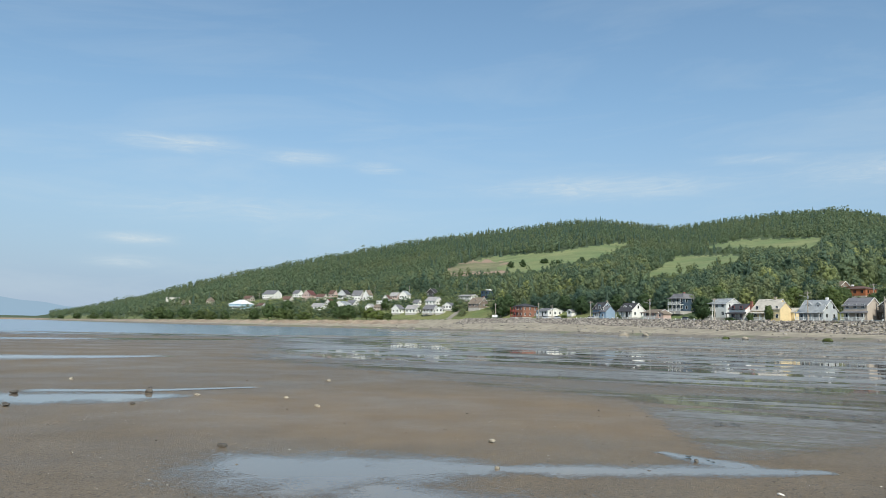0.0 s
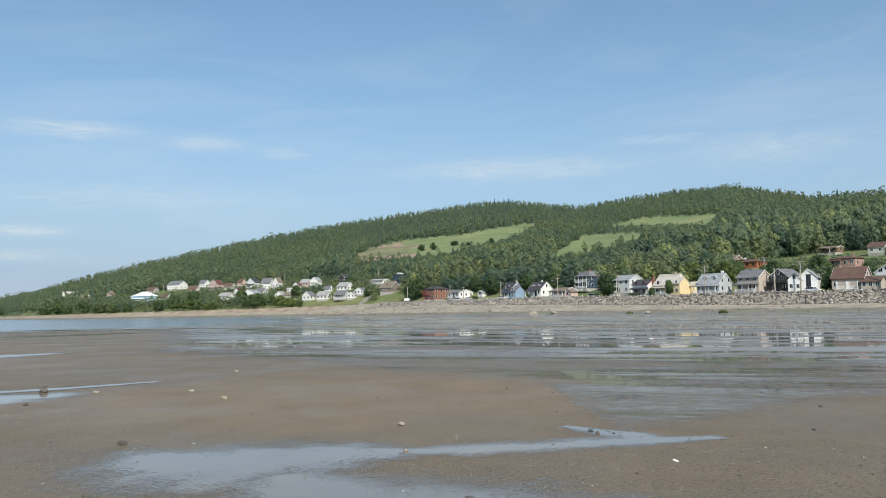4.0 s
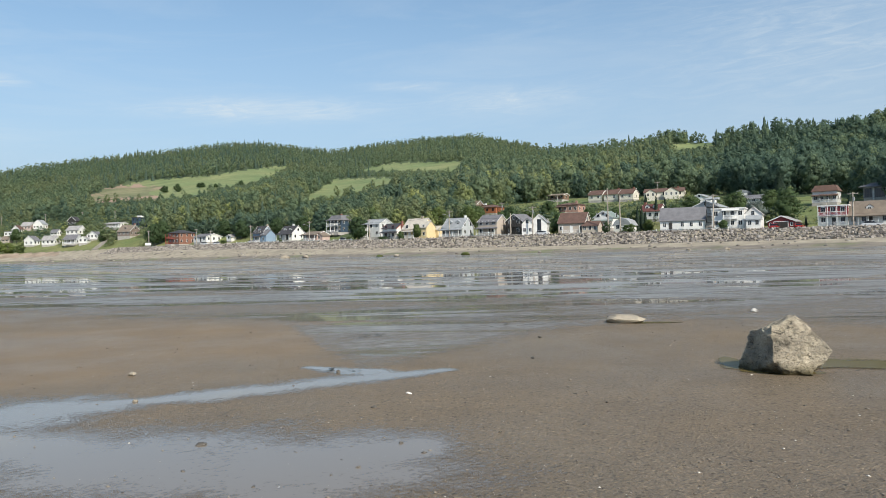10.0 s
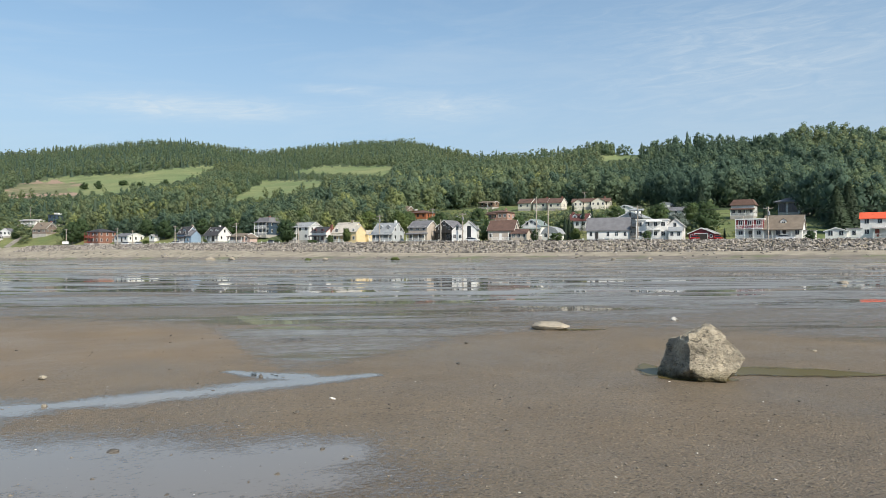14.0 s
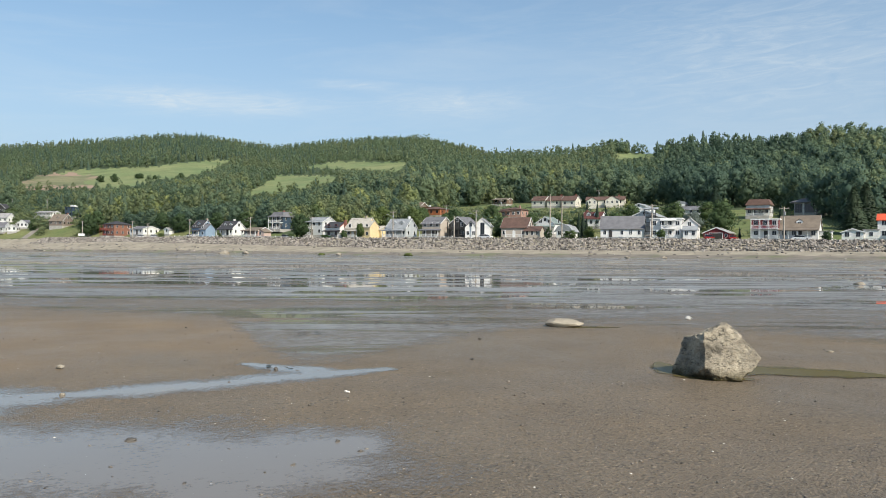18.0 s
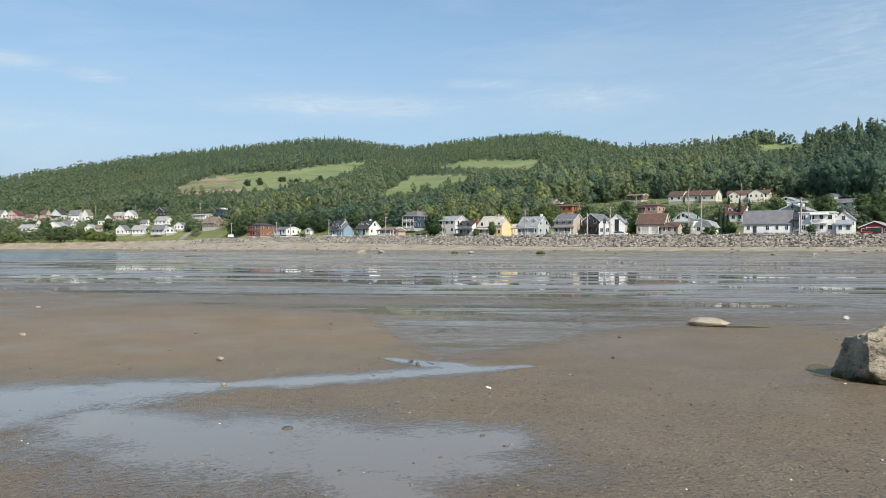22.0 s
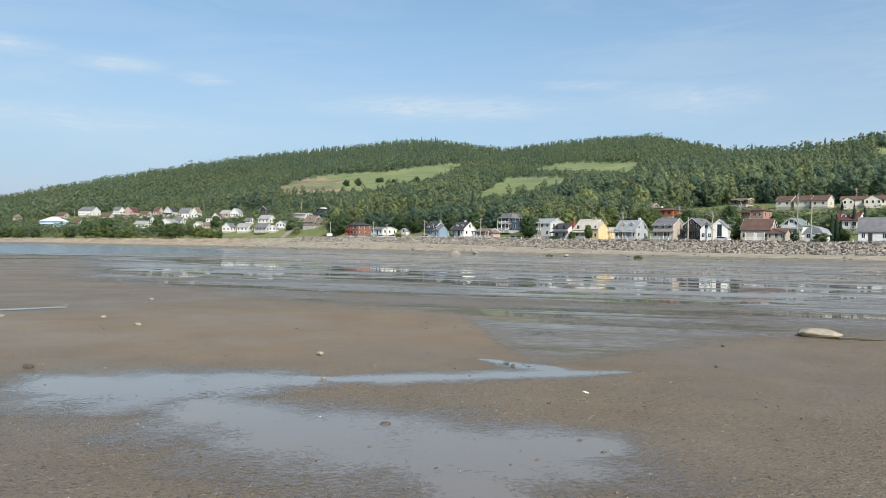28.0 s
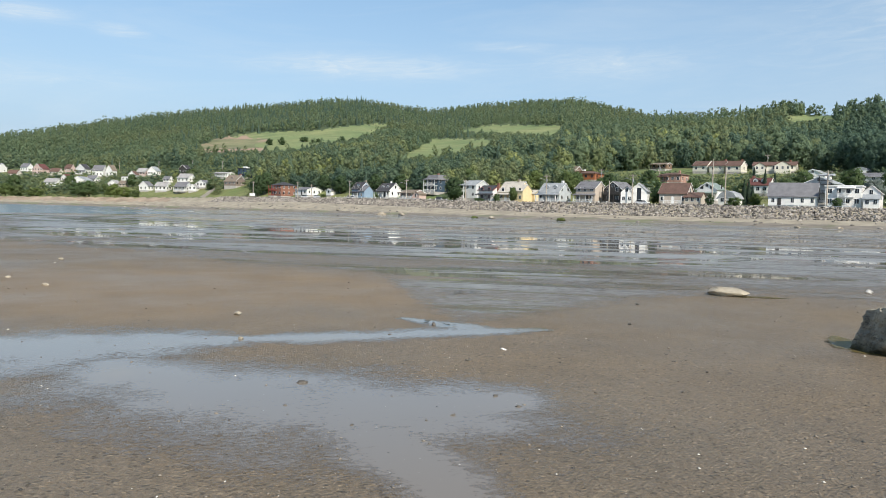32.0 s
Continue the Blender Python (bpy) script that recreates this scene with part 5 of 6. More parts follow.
h = house("white narrow-gabled house with tall dark windows", 31.75, row(31.75, 12), 5.0, 8.0, 3.9, 2.3, "white_siding", "grey_roof", "gable_y", turn=22, front=(0, 0), side=(2, 2))
add_window(h, 0.1, -4.0, 1.2, 0, 1.3, 4.0, 2, "dark_trim")
add_wing(h, -3.6, -0.6, 3.6, 7.0, 3.4, 1.9, "white_siding", "grey_roof", "y", (2, 1))
h = house("tan house with a broad brown roof and a white front porch", 34.2, row(34.2, 13), 8.4, 6.6, 3.4, 3.0, "beige_siding", "brown_roof", "gable_x", turn=8, front=(4,), side=(1, 1), porch=P(deep=1.8, x0=-2.4, x1=3.2, roofed=False),
          door=(0, "white_trim"))
add_wing(h, 6.2, -2.0, 5.0, 4.6, 2.3, 1.3, "beige_siding", "brown_roof", "x", (3,))
house("white gabled house with a grey-green roof", 36.5, row(36.5, 24), 6.2, 6.6, 3.6, 2.0, "white_siding", "green_roof", "gable_y", front=(2, 2), side=(1, 1), gable=1, porch=P(deep=1.5, trim="white_trim"), lift=0.1)
house("white house with a rounded grey barn roof", 37.75, row(37.75, 18), 5.0, 5.4, 2.0, 2.2, "white_siding", "silver_roof", "gambrel_y", front=(2,), side=(1,))
house("white house with a brick-red roof and dormer", 39.7, up(39.7, 1.66), 6.6, 6.0, 2.9, 2.2, "white_siding", "red_roof", "gable_x", front=(3,), side=(1,), dormers=2, chimney=(-2.6, 0, "chimney_brick"))
house("long white house with a big grey roof", 41.7, row(41.7, 13), 12.0, 8.0, 2.9, 3.5, "white_siding", "grey_roof", "gable_x", turn=15, front=(5,), side=(2, 1), door=(-3.2, "dark_trim"), trim="white_trim")
house("white gabled building with dark outside galleries", 43.45, row(43.45, 26), 8.0, 8.0, 5.6, 1.7, "light_grey_siding", "silver_roof", "gable_y", front=(3, 3), side=(2, 2), porch=P(levels=3, deep=1.8, x0=0.5, trim="dark_trim"), gable=1)
h = house("white flat-roofed house with a two-level gallery", 44.75, row(44.75, 13), 8.4, 7.4, 5.3, 0.3, "white_siding", "white_trim", "flat", front=(4, 4), side=(2, 2), porch=P(levels=2, deep=1.2, x0=-1.2, x1=2.6, roofed=True), over=0.5, turn=9)
add_wing(h, 6.3, 0.2, 4.4, 7.0, 3.9, 1.9, "white_siding", "pale_roof", "y", (2, 1))
add_wing(h, 6.6, -4.4, 3.6, 2.6, 2.5, 0.9, "white_siding", "silver_roof", "x", (2,))
h = house("dark red garage with white trim and an open bay", 48.17, row(48.17, 13), 6.8, 6.5, 2.1, 1.4, "red_siding", "pale_roof", "gable_y", sill=0.15, front=(), category="garage", name="garage")
# a dark sheet on the wall paints the shade inside the open bay
part("bay_shade_panel", Build().box(-1.8, -3.33, 0.1, 1.6, -3.24, 2.0), "dark_trim", h, "flat dark panel for the unlit inside of the open bay")
part("door_frame", Build().box(-1.95, -3.30, 0.1, -1.8, -3.20, 2.15).box(1.6, -3.30, 0.1, 1.75, -3.20, 2.15).box(-1.95, -3.30, 2.0, 1.75, -3.20, 2.15), "white_trim", h)
for q in (-2.65, 2.55):
    add_window(h, q, -3.25, 0.9, 0, 0.7, 0.9, 1)
h = house("red and white two-storey house with galleries", 51.25, row(51.25, 13), 6.8, 7.0, 5.0, 0.3, "red_siding", "white_trim", "flat", front=(3, 3), side=(2, 2), porch=P(levels=2, deep=1.4, roofed=False), door=(0.2, "dark_trim"), over=0.5)
part("front_panel", Build().box(-3.4, -3.54, 0.6, 3.4, -3.503, 3.05), "white_siding", h)
h = house("tan-roofed cottage with a wide dormer and white veranda", 53.3, row(53.3, 13.5), 9.2, 7.6, 2.9, 3.3, "white_siding", "tan_roof", "gable_x", front=(4,), side=(2, 1), dormers=1, porch=P(deep=1.7, rail=False), door=(0.3, "dark_trim"))
add_wing(h, 6.0, 0.5, 2.8, 4.4, 2.0, 0.0, "white_siding", "pale_roof", "x", (1,))
house("small white bungalow with a shallow roof", 56.4, row(56.4, 12), 4.9, 4.6, 2.2, 0.8, "white_siding", "pale_roof", "gable_y", sill=0.3, front=(2,), side=(1,))
h = house("white two-storey house with a vermilion roof", 58.9, row(58.9, 15), 8.6, 6.4, 5.0, 1.5, "white_siding", "vermilion_roof", "gable_x", front=(3, 3), side=(2, 2), porch=P(levels=1, deep=1.2, x0=-1.5, x1=4.3, roofed=True, roof="pale_roof"), door=(-0.6, "red_trim"))
add_wing(h, -5.7, -1.2, 3.4, 4.2, 2.4, 0.0, "white_siding", "pale_roof", "x", (1,))

# ---------------------------------------------------------------- the houses above them
h = house("orange wooden house with a low hip roof", 28.25, up(28.25, 2.45), 8.4, 7.0, 2.6, 1.2, "orange_siding", "brown_roof", "hip", front=(3,), side=(2,), trim="orange_siding", chimney=(-3.0, 0, "white_trim"))
add_wing(h, -3.6, 1.0, 4.5, 5.0, 3.6, 0.0, "orange_siding", "brown_roof", "x", (2,), "orange_siding")
house("brown brick house with a flat roof and deck", 34.0, up(34.0, 2.35), 9.0, 7.0, 3.0, 1.0, "pink_brick", "brown_roof", "hip", front=(4,), side=(2,), trim="white_trim", porch=P(deep=1.6, trim="dark_trim", x1=-0.5), chimney=(2.8, -1, "pink_brick"))
house("dark brown wooden chalet with a deck", 33.15, up(33.15, 3.3), 8.0, 6.0, 2.4, 0.9, "brown_siding", "tan_roof", "gable_x", front=(3,), side=(1,), porch=P(deep=1.6, trim="dark_trim"))
h = house("terrace of three cream houses with brown roofs", 35.9, up(35.9, 3.15), 7.0, 7.0, 2.9, 2.1, "cream_siding", "brown_roof", "gable_x", front=(2, ), side=(1,), name="row_house")
for k, q in enumerate((37.0, 38.05)):
    house("cream row house with a brown roof", q, up(q, 3.15) - 0.5 * k, 7.0, 7.0, 2.9, 2.2, "cream_siding", "brown_roof", "gable_x", front=(2,), side=(1,), name="row_house", chimney=(2.0, 1.2, "chimney_brick"))
h = house("long low cream house with dark eaves and brown roofs", 40.5, up(40.5, 3.2), 17.5, 7.0, 2.6, 1.6, "cream_siding", "brown_roof", "gable_x", turn=12, trim="dark_trim", front=(5,), side=(2,), chimney=(6.0, 0, "chimney_brick"))
add_wing(h, 3.6, -3.2, 6.4, 4.0, 2.5, 1.9, "cream_siding", "brown_roof", "y", (3,))
add_wing(h, -5.6, -3.2, 4.4, 3.0, 2.4, 1.4, "cream_siding", "brown_roof", "y", (2,))
house("white gabled house with a grey roof behind the road", 43.0, up(43.0, 2.35), 8.6, 8.0, 3.4, 1.8, "white_siding", "silver_roof", "gable_y", front=(3,), side=(2,), gable=1)
house("white shed with a rounded metal roof", 45.66, up(45.66, 3.0), 4.2, 5.0, 1.4, 1.5, "white_siding", "silver_roof", "gambrel_y", category="shed", name="shed", front=(0,))
house("grey bungalow among trees", 46.7, up(46.7, 2.45), 10.5, 6.5, 2.1, 1.4, "light_grey_siding", "grey_roof", "gable_x", front=(4,), side=(1,))
house("pale blue house with a brown mansard roof and glazed porch", 50.77, up(50.77, 2.35), 7.6, 7.0, 3.8, 2.0, "light_grey_siding", "brown_roof", "mansard_x", front=(4,), side=(2,), dormers=1, porch=P(deep=1.6))
h = house("slate-grey modern house with a wide hip roof and tall windows", 53.9, up(53.9, 2.5), 9.6, 8.0, 3.7, 1.9, "slate_siding", "grey_roof", "hip", front=(), side=(2, 2), over=1.3, trim="dark_trim")
for q, wide in ((-3.4, 2.2), (0.0, 3.0), (3.4, 2.2)):
    add_window(h, q, -4.0, 0.8, 0, wide, 3.0, 3, "dark_trim")
part("pillar", Build().box(-2.05, -4.25, 0.0, -1.65, -4.0, 4.3), "light_grey_siding", h)
part("pillar", Build().box(1.65, -4.25, 0.0, 2.05, -4.0, 4.3), "light_grey_siding", h)
house("brown house half hidden among trees", 27.0, up(27.0, 2.75), 6.0, 6.0, 2.4, 1.8, "brown_siding", "tan_roof", "gable_x", front=(2,), side=(1,))
house("brown-roofed cottage deep among the trees", 20.7, up(20.7, 2.35), 5.5, 5.5, 2.4, 2.0, "brown_siding", "tan_roof", "gable_y", front=(2,), side=(1,), gable=1)

# ---------------------------------------------------------------- the village towards the point
h = house("long white bungalow on the upper road", 2.1, up(2.1, 1.95), 11.5, 7.0, 2.3, 1.1, "white_siding", "pale_roof", "gable_x", turn=15, front=(5,), side=(2,), porch=P(deep=1.4))
h = house("dark blue box-shaped house with a white rooftop", 3.55, up(3.55, 2.0), 6.0, 6.5, 5.2, 0.25, "navy_siding", "dark_trim", "flat", turn=10, front=(2, 2), side=(2, 2), trim="dark_trim")
part("roof_cabin", Build().box(-1.2, -1.0, 6.0, 1.8, 1.6, 7.1), "white_trim", h)
house("grey chalet with a brown asymmetric roof", 2.85, row(2.85, 26), 8.0, 8.5, 2.6, 3.4, "umber_siding", "tan_roof", "gable_x", turn=18, front=(3,), side=(3, 1), dormers=1, chimney=(3, 1, "chimney_brick"))

# bearing, height angle of the base, width and height in degrees, walls, roof, form
VILLAGE = [(-18.7, 0.95, 0.91, 0.7, "cream_siding", "pale_roof", "flat"), (-17.8, 0.89, 0.86, 0.6, "beige_siding", "tan_roof", "gable_x"),
           (-16.2, 1.2, 0.57, 0.5, "beige_siding", "tan_roof", "hip"), (-14.1, 0.92, 1.85, 0.68, "sky_siding", "white_trim", "hip"),
           (-12.7, 1.0, 0.78, 0.4, "light_grey_siding", "brown_roof", "gable_x"), (-12.0, 1.75, 1.41, 0.58, "white_siding", "grey_roof", "gable_x"),
           (-9.4, 1.7, 1.08, 0.7, "pink_siding", "red_roof", "gable_y"), (-8.5, 1.72, 0.85, 0.46, "cream_siding", "brown_roof", "gable_x"),
           (-8.7, 1.0, 1.16, 0.5, "white_siding", "pale_roof", "gable_x"), (-7.0, 1.15, 1.45, 0.54, "white_siding", "silver_roof", "gable_y"),
           (-6.9, 1.85, 0.98, 0.66, "light_grey_siding", "black_roof", "gable_y")]
VILLAGE_NEAR = [(-5.9, 1.75, 0.99, 0.74, "white_siding", "grey_roof", "gable_x"), (-5.2, 1.8, 0.75, 0.74, "white_siding", "tan_roof", "gable_y"),
                (-4.2, 1.5, 0.79, 0.31, "white_siding", "pale_roof", "flat"), (-3.2, 1.9, 0.87, 0.51, "pink_siding", "pale_roof", "gable_x"),
                (-2.5, 1.95, 0.92, 0.6, "white_siding", "silver_roof", "gable_y"), (-3.0, 0.9, 0.99, 0.62, "white_siding", "grey_roof", "gable_y"),
                (-1.9, 0.92, 1.19, 0.6, "white_siding", "pale_roof", "gable_x"), (-0.6, 0.95, 1.2, 0.62, "light_grey_siding", "grey_roof", "gable_x"),
                (-0.4, 1.55, 1.3, 0.6, "white_siding", "pale_roof", "gable_x"), (0.75, 1.25, 1.07, 0.5, "white_siding", "grey_roof", "gable_y"),
                (-0.5, 2.15, 0.9, 0.6, "dark_siding", "black_roof", "gable_y")]
VILLAGE_UPPER = [(-10.9, 1.45, 0.9, 0.5, "cream_siding", "brown_roof", "gable_x"), (-10.2, 1.9, 0.8, 0.5, "white_siding", "grey_roof", "gable_x"), (-7.9, 1.35, 0.7, 0.45, "white_siding", "red_roof", "gable_y"),
                 (-6.3, 1.3, 0.9, 0.5, "white_siding", "grey_roof", "gable_x"), (-5.0, 1.05, 0.8, 0.5, "white_siding", "pale_roof", "gable_y"), (-4.4, 1.1, 0.7, 0.42, "beige_siding", "tan_roof", "gable_x"),
                 (-3.8, 1.7, 0.7, 0.5, "white_siding", "brown_roof", "gable_y"), (-1.6, 1.5, 0.7, 0.42, "white_siding", "grey_roof", "gable_x"), (-13.6, 1.5, 0.8, 0.4, "beige_siding", "brown_roof", "gable_x"),
                 (-7.7, 1.95, 0.7, 0.5, "pink_siding", "brown_roof", "gable_x"), (0.1, 1.0, 0.8, 0.45, "white_siding", "pale_roof", "gable_y")]
WORDS = {"white": "white", "cream": "cream", "beige": "beige", "sky": "sky-blue", "light": "pale grey", "pink": "pink", "dark": "dark"}
FORMS = {"flat": "a flat roof", "hip": "a hip roof", "gable_x": "a gable roof", "gable_y": "a street-facing gable"}
for az, el, wide, tall, walls, roof, kind in VILLAGE + VILLAGE_NEAR + VILLAGE_UPPER:
    d = up(az, el)
    w, hgt = math.radians(wide) * d * 0.93, math.radians(tall) * d
    lean = radians(33 + az)
    front_w = w / (abs(math.cos(lean)) + 0.75 * abs(math.sin(lean)))
    pitch = 0.3 if kind == "flat" else hgt * 0.46
    house("%s village house with %s" % (WORDS[walls.split("_")[0]], FORMS[kind]), az, d, front_w, front_w * 0.75, max(hgt - pitch, 2.0), pitch, walls, roof, kind, turn=27 + 8 * math.sin(az * 5), sill=0.35,
          front=(max(2, round(front_w / 2.6)),) * (2 if hgt - pitch > 4.4 else 1), side=(2,), porch=P(deep=1.4) if walls.startswith(("sky", "light")) else None)

# ---------------------------------------------------------------- single trees and bushes among the houses
LEAF = "leafy green tree beside the houses"
DARK = "dark dense tree standing by a house"
BUSH = "rounded green shrub by the road"
TREES = [("leaf", 4.45, 13, 12, 9, 0.12, DARK), ("leaf", 4.95, 17, 12, 8, 0.2, DARK), ("leaf", 9.05, 24, 8, 8, 0.15, DARK), ("leaf", 10.25, 20, 9, 8, 0.1, DARK), ("leaf", 12.75, 24, 8, 7, 0.15, DARK), ("leaf", 14.6, 26, 8, 8, 0.2, DARK), ("leaf", 18.45, 12, 9.8, 7, 0.05, DARK), ("leaf", 18.95, 14, 8.8, 6, 0.1, DARK),
         ("leaf", 22.75, 3.5, 5.6, 3.6, 0.75, LEAF), ("leaf", 24.3, 34, 8.5, 9, 0.85, LEAF), ("leaf", 26.6, 32, 8, 9, 0.8, LEAF), ("leaf", 19.4, 40, 9, 9, 0.5, LEAF),
         ("leaf", 32.9, 16, 5.5, 5, 0.15, DARK), ("leaf", 33.1, 24, 6.5, 5, 0.3, LEAF), ("fir", 38.6, 22, 8, 5, 0.2, "narrow dark cedar beside a house"),
         ("fir", 38.9, 24, 7.5, 5, 0.25, "narrow dark cedar beside a house"), ("fir", 39.15, 22, 6.5, 4.5, 0.2, "narrow dark cedar beside a house"), ("leaf", 39.35, 14, 4.2, 4, 0.8, LEAF),
         ("leaf", 48.35, 32, 10.5, 8.5, 0.25, DARK), ("fir", 49.5, 14, 3.8, 2.4, 0.5, "small pointed cypress on the lawn"), ("fir", 52.1, 34, 9, 6, 0.3, "narrow dark cedar beside a house")]
TREES_RIGHT = [("fir", 56.4, 34, 13.5, 19, 0.85, "tall dark spruce behind the cottages"), ("fir", 57.1, 44, 14, 22, 0.75, "tall dark spruce behind the cottages"), ("fir", 58.3, 52, 14.5, 22, 0.7, "tall dark spruce behind the cottages"),
               ("leaf", 45.2, 52, 9, 8, 0.4, LEAF), ("leaf", 47.4, 55, 8, 8, 0.45, LEAF), ("leaf", 41.2, 36, 6.5, 6, 0.35, LEAF),
               ("fir", 39.9, 44, 9, 5, 0.3, "narrow dark cedar beside a house"), ("fir", 40.5, 48, 8, 5, 0.25, "narrow dark cedar beside a house"), ("leaf", 30.9, 46, 5, 7, 0.5, LEAF),
               ("leaf", 35.3, 40, 6, 6, 0.3, LEAF), ("leaf", 42.3, 58, 8, 7, 0.4, LEAF), ("leaf", 26.0, 46, 8, 8, 0.7, LEAF), ("leaf", 27.3, 40, 7.5, 6.5, 0.45, LEAF), ("leaf", 29.6, 44, 7, 7, 0.2, DARK), ("leaf", 28.9, 34, 6, 5.5, 0.3, LEAF), ("leaf", 32.4, 50, 8, 7, 0.3, DARK), ("leaf", 37.2, 40, 6, 6, 0.35, LEAF),
               ("fir", 39.2, 52, 9, 6, 0.3, "narrow dark cedar beside a house"), ("leaf", 38.6, 34, 5.5, 6, 0.2, DARK), ("fir", 47.9, 66, 13, 18, 0.3, "tall dark spruce behind the cottages")]
BUSHES = [("bush", 36.45, 8, 3.8, 3.0, 0.1, "dark shrub at the road's edge"), ("bush", 38.0, 4, 2.8, 4.6, 0.45, BUSH), ("bush", 44.35, 4, 3.0, 3.4, 0.4, BUSH), ("bush", 54.9, 7, 2.8, 2.9, 0.1, "dark clipped hedge bush"),
          ("bush", 21.6, 4, 3.4, 3.0, 0.4, BUSH), ("bush", 20.3, 3, 1.6, 5.0, 0.3, BUSH), ("bush", 9.0, 6, 2.2, 4.0, 0.8, BUSH), ("bush", 12.9, 6, 2.2, 2.6, 0.6, BUSH), ("bush", 17.8, 6, 2.0, 3.0, 0.3, BUSH)]
for n, (kind, az, back, tall, wide, tint, label) in enumerate(TREES + TREES_RIGHT + BUSHES):
    tree(kind, az, row(az, back), tall, wide, tint, 100 + n, label, "dark_needles" if kind == "fir" else "near_leaves", "bush" if kind == "bush" else "tree")
tree("leaf", 46.4, row(46.4, 30), 7.5, 7.5, 0.5, 300, "silver-leaved willow beside a white house", "silver_leaves")

# on the bank below the village: bearing, metres behind its edge, height, width, tint
BANK = [(-25.6, 6, 6, 11, 0.15), (-24.6, 9, 8, 12, 0.2), (-23.6, 8, 8, 12, 0.3), (-22.8, 10, 9, 12, 0.2), (-20.2, 2, 8, 11, 0.15), (-19.5, 6, 12, 12, 0.25), (-18.9, 3, 9, 10, 0.2), (-17.9, 2, 11, 11, 0.1),
        (-16.9, 1, 8, 12, 0.45), (-16.1, 2, 7, 10, 0.4), (-15.2, 3, 8, 8, 0.2), (-11.4, 1, 9, 11, 0.55), (-10.7, 3, 8, 9, 0.4), (-9.7, 2, 6, 12, 0.6), (-7.2, 1, 10, 12, 0.12), (-6.6, 0, 11, 12, 0.18)]
BANK_NEAR = [(-5.0, 1, 9, 10, 0.7), (-4.4, 2, 7, 8, 0.8), (-3.7, 3, 5, 7, 0.5), (-12.2, 8, 13, 10, 0.15), (-10.9, 40, 13, 11, 0.15), (-7.7, 44, 11, 9, 0.2), (-3.9, 48, 10, 7, 0.1), (-1.7, 30, 6, 7, 0.4),
             (-0.2, 34, 5, 7, 0.5), (1.2, 30, 7, 5, 0.1), (0.0, 70, 8, 9, 0.25), (-13.2, 14, 9, 8, 0.2), (-9.2, 26, 7, 8, 0.35), (-5.6, 26, 7, 7, 0.3)]
for n, (az, back, tall, wide, tint) in enumerate(BANK + BANK_NEAR):
    d = float(coast_range(az)) + back * 1.3
    tree("bush" if tall < 9 else "leaf", az, d, tall * 0.88, wide * 1.0, tint + 0.25, 400 + n, "thick green trees on the bank above the beach" if back < 12 else "leafy tree in the village")

# ---------------------------------------------------------------- road, posts, poles and wires
def along_coast(step, back, first=1, last=9):
    """Places along the shore, so far behind the wall's edge, with the way of the road there."""
    out = []
    for (ax, ay), (bx, by) in zip(COAST[first:last], COAST[first + 1:last + 1]):
        length = math.hypot(bx - ax, by - ay)
        wx, wy = (bx - ax) / length, (by - ay) / length
        nx, ny = wy, -wx
        if nx * (EYE[0] - ax) + ny * (EYE[1] - ay) > 0:
            nx, ny = -nx, -ny
        for k in range(int(length / step)):
            out.append((ax + wx * k * step + nx * back, ay + wy * k * step + ny * back, math.degrees(math.atan2(wy, wx))))
    return out


def build_road():
    b = Build()
    a, c = along_coast(6, 3.0), along_coast(6, 8.5)
    for p, q, r, s in zip(a, a[1:], c, c[1:]):
        z = [height(*t[:2]) + 0.12 for t in (p, q, s, r)]
        b.poly(*[(t[0], t[1], h) for t, h in zip((p, q, s, r), z)])
    ob = part("road", b, "asphalt")
    tagged(ob, "narrow asphalt shore road behind the sea wall", "road", kind="structure")


build_road()


def build_driveway():
    """A gravel drive from the shore road up to the first houses of the village."""
    line = [spot(0.2, row(0.2, 6)), spot(1.1, row(1.1, 16)), spot(1.75, up(1.75, 1.3)), spot(2.6, up(2.6, 1.5))]
    b = Build()
    pts = [Vector(p).lerp(Vector(q), k / 8) for p, q in zip(line, line[1:]) for k in range(8)]
    edge = []
    for p, q in zip(pts, pts[1:]):
        side = Vector((q.y - p.y, p.x - q.x, 0)).normalized() * 2.2
        edge.append([(e.x, e.y, height(e.x, e.y) + 0.15) for e in (p - side, p + side)])
    for (a, c), (d, e) in zip(edge, edge[1:]):
        b.poly(a, c, e, d)
    tagged(part("driveway", b, "gravel"), "pale gravel driveway climbing between village houses", "driveway", kind="structure")


build_driveway()


def build_guard_rail():
    g = tagged(new("guard_rail"), "low grey roadside guard rail on square posts", "guard rail")
    post = Build().box(-0.11, -0.11, -0.5, 0.11, 0.11, 0.85).mesh("post")
    places = [p for p in along_coast(2.9, 1.6, 2, 6)]
    rail = Build()
    for n, (x, y, turn) in enumerate(places):
        z = height(x, y)
        part("post", post, "white_trim", g, at=pose(x, y, z, 0, 0, turn))
    for p, q in zip(places, places[1:]):
        rail.rod((p[0], p[1], height(*p[:2]) + 0.55), (q[0], q[1], height(*q[:2]) + 0.55), 0.09, None, 4)
    part("rail", rail, "pole_metal", g)


build_guard_rail()


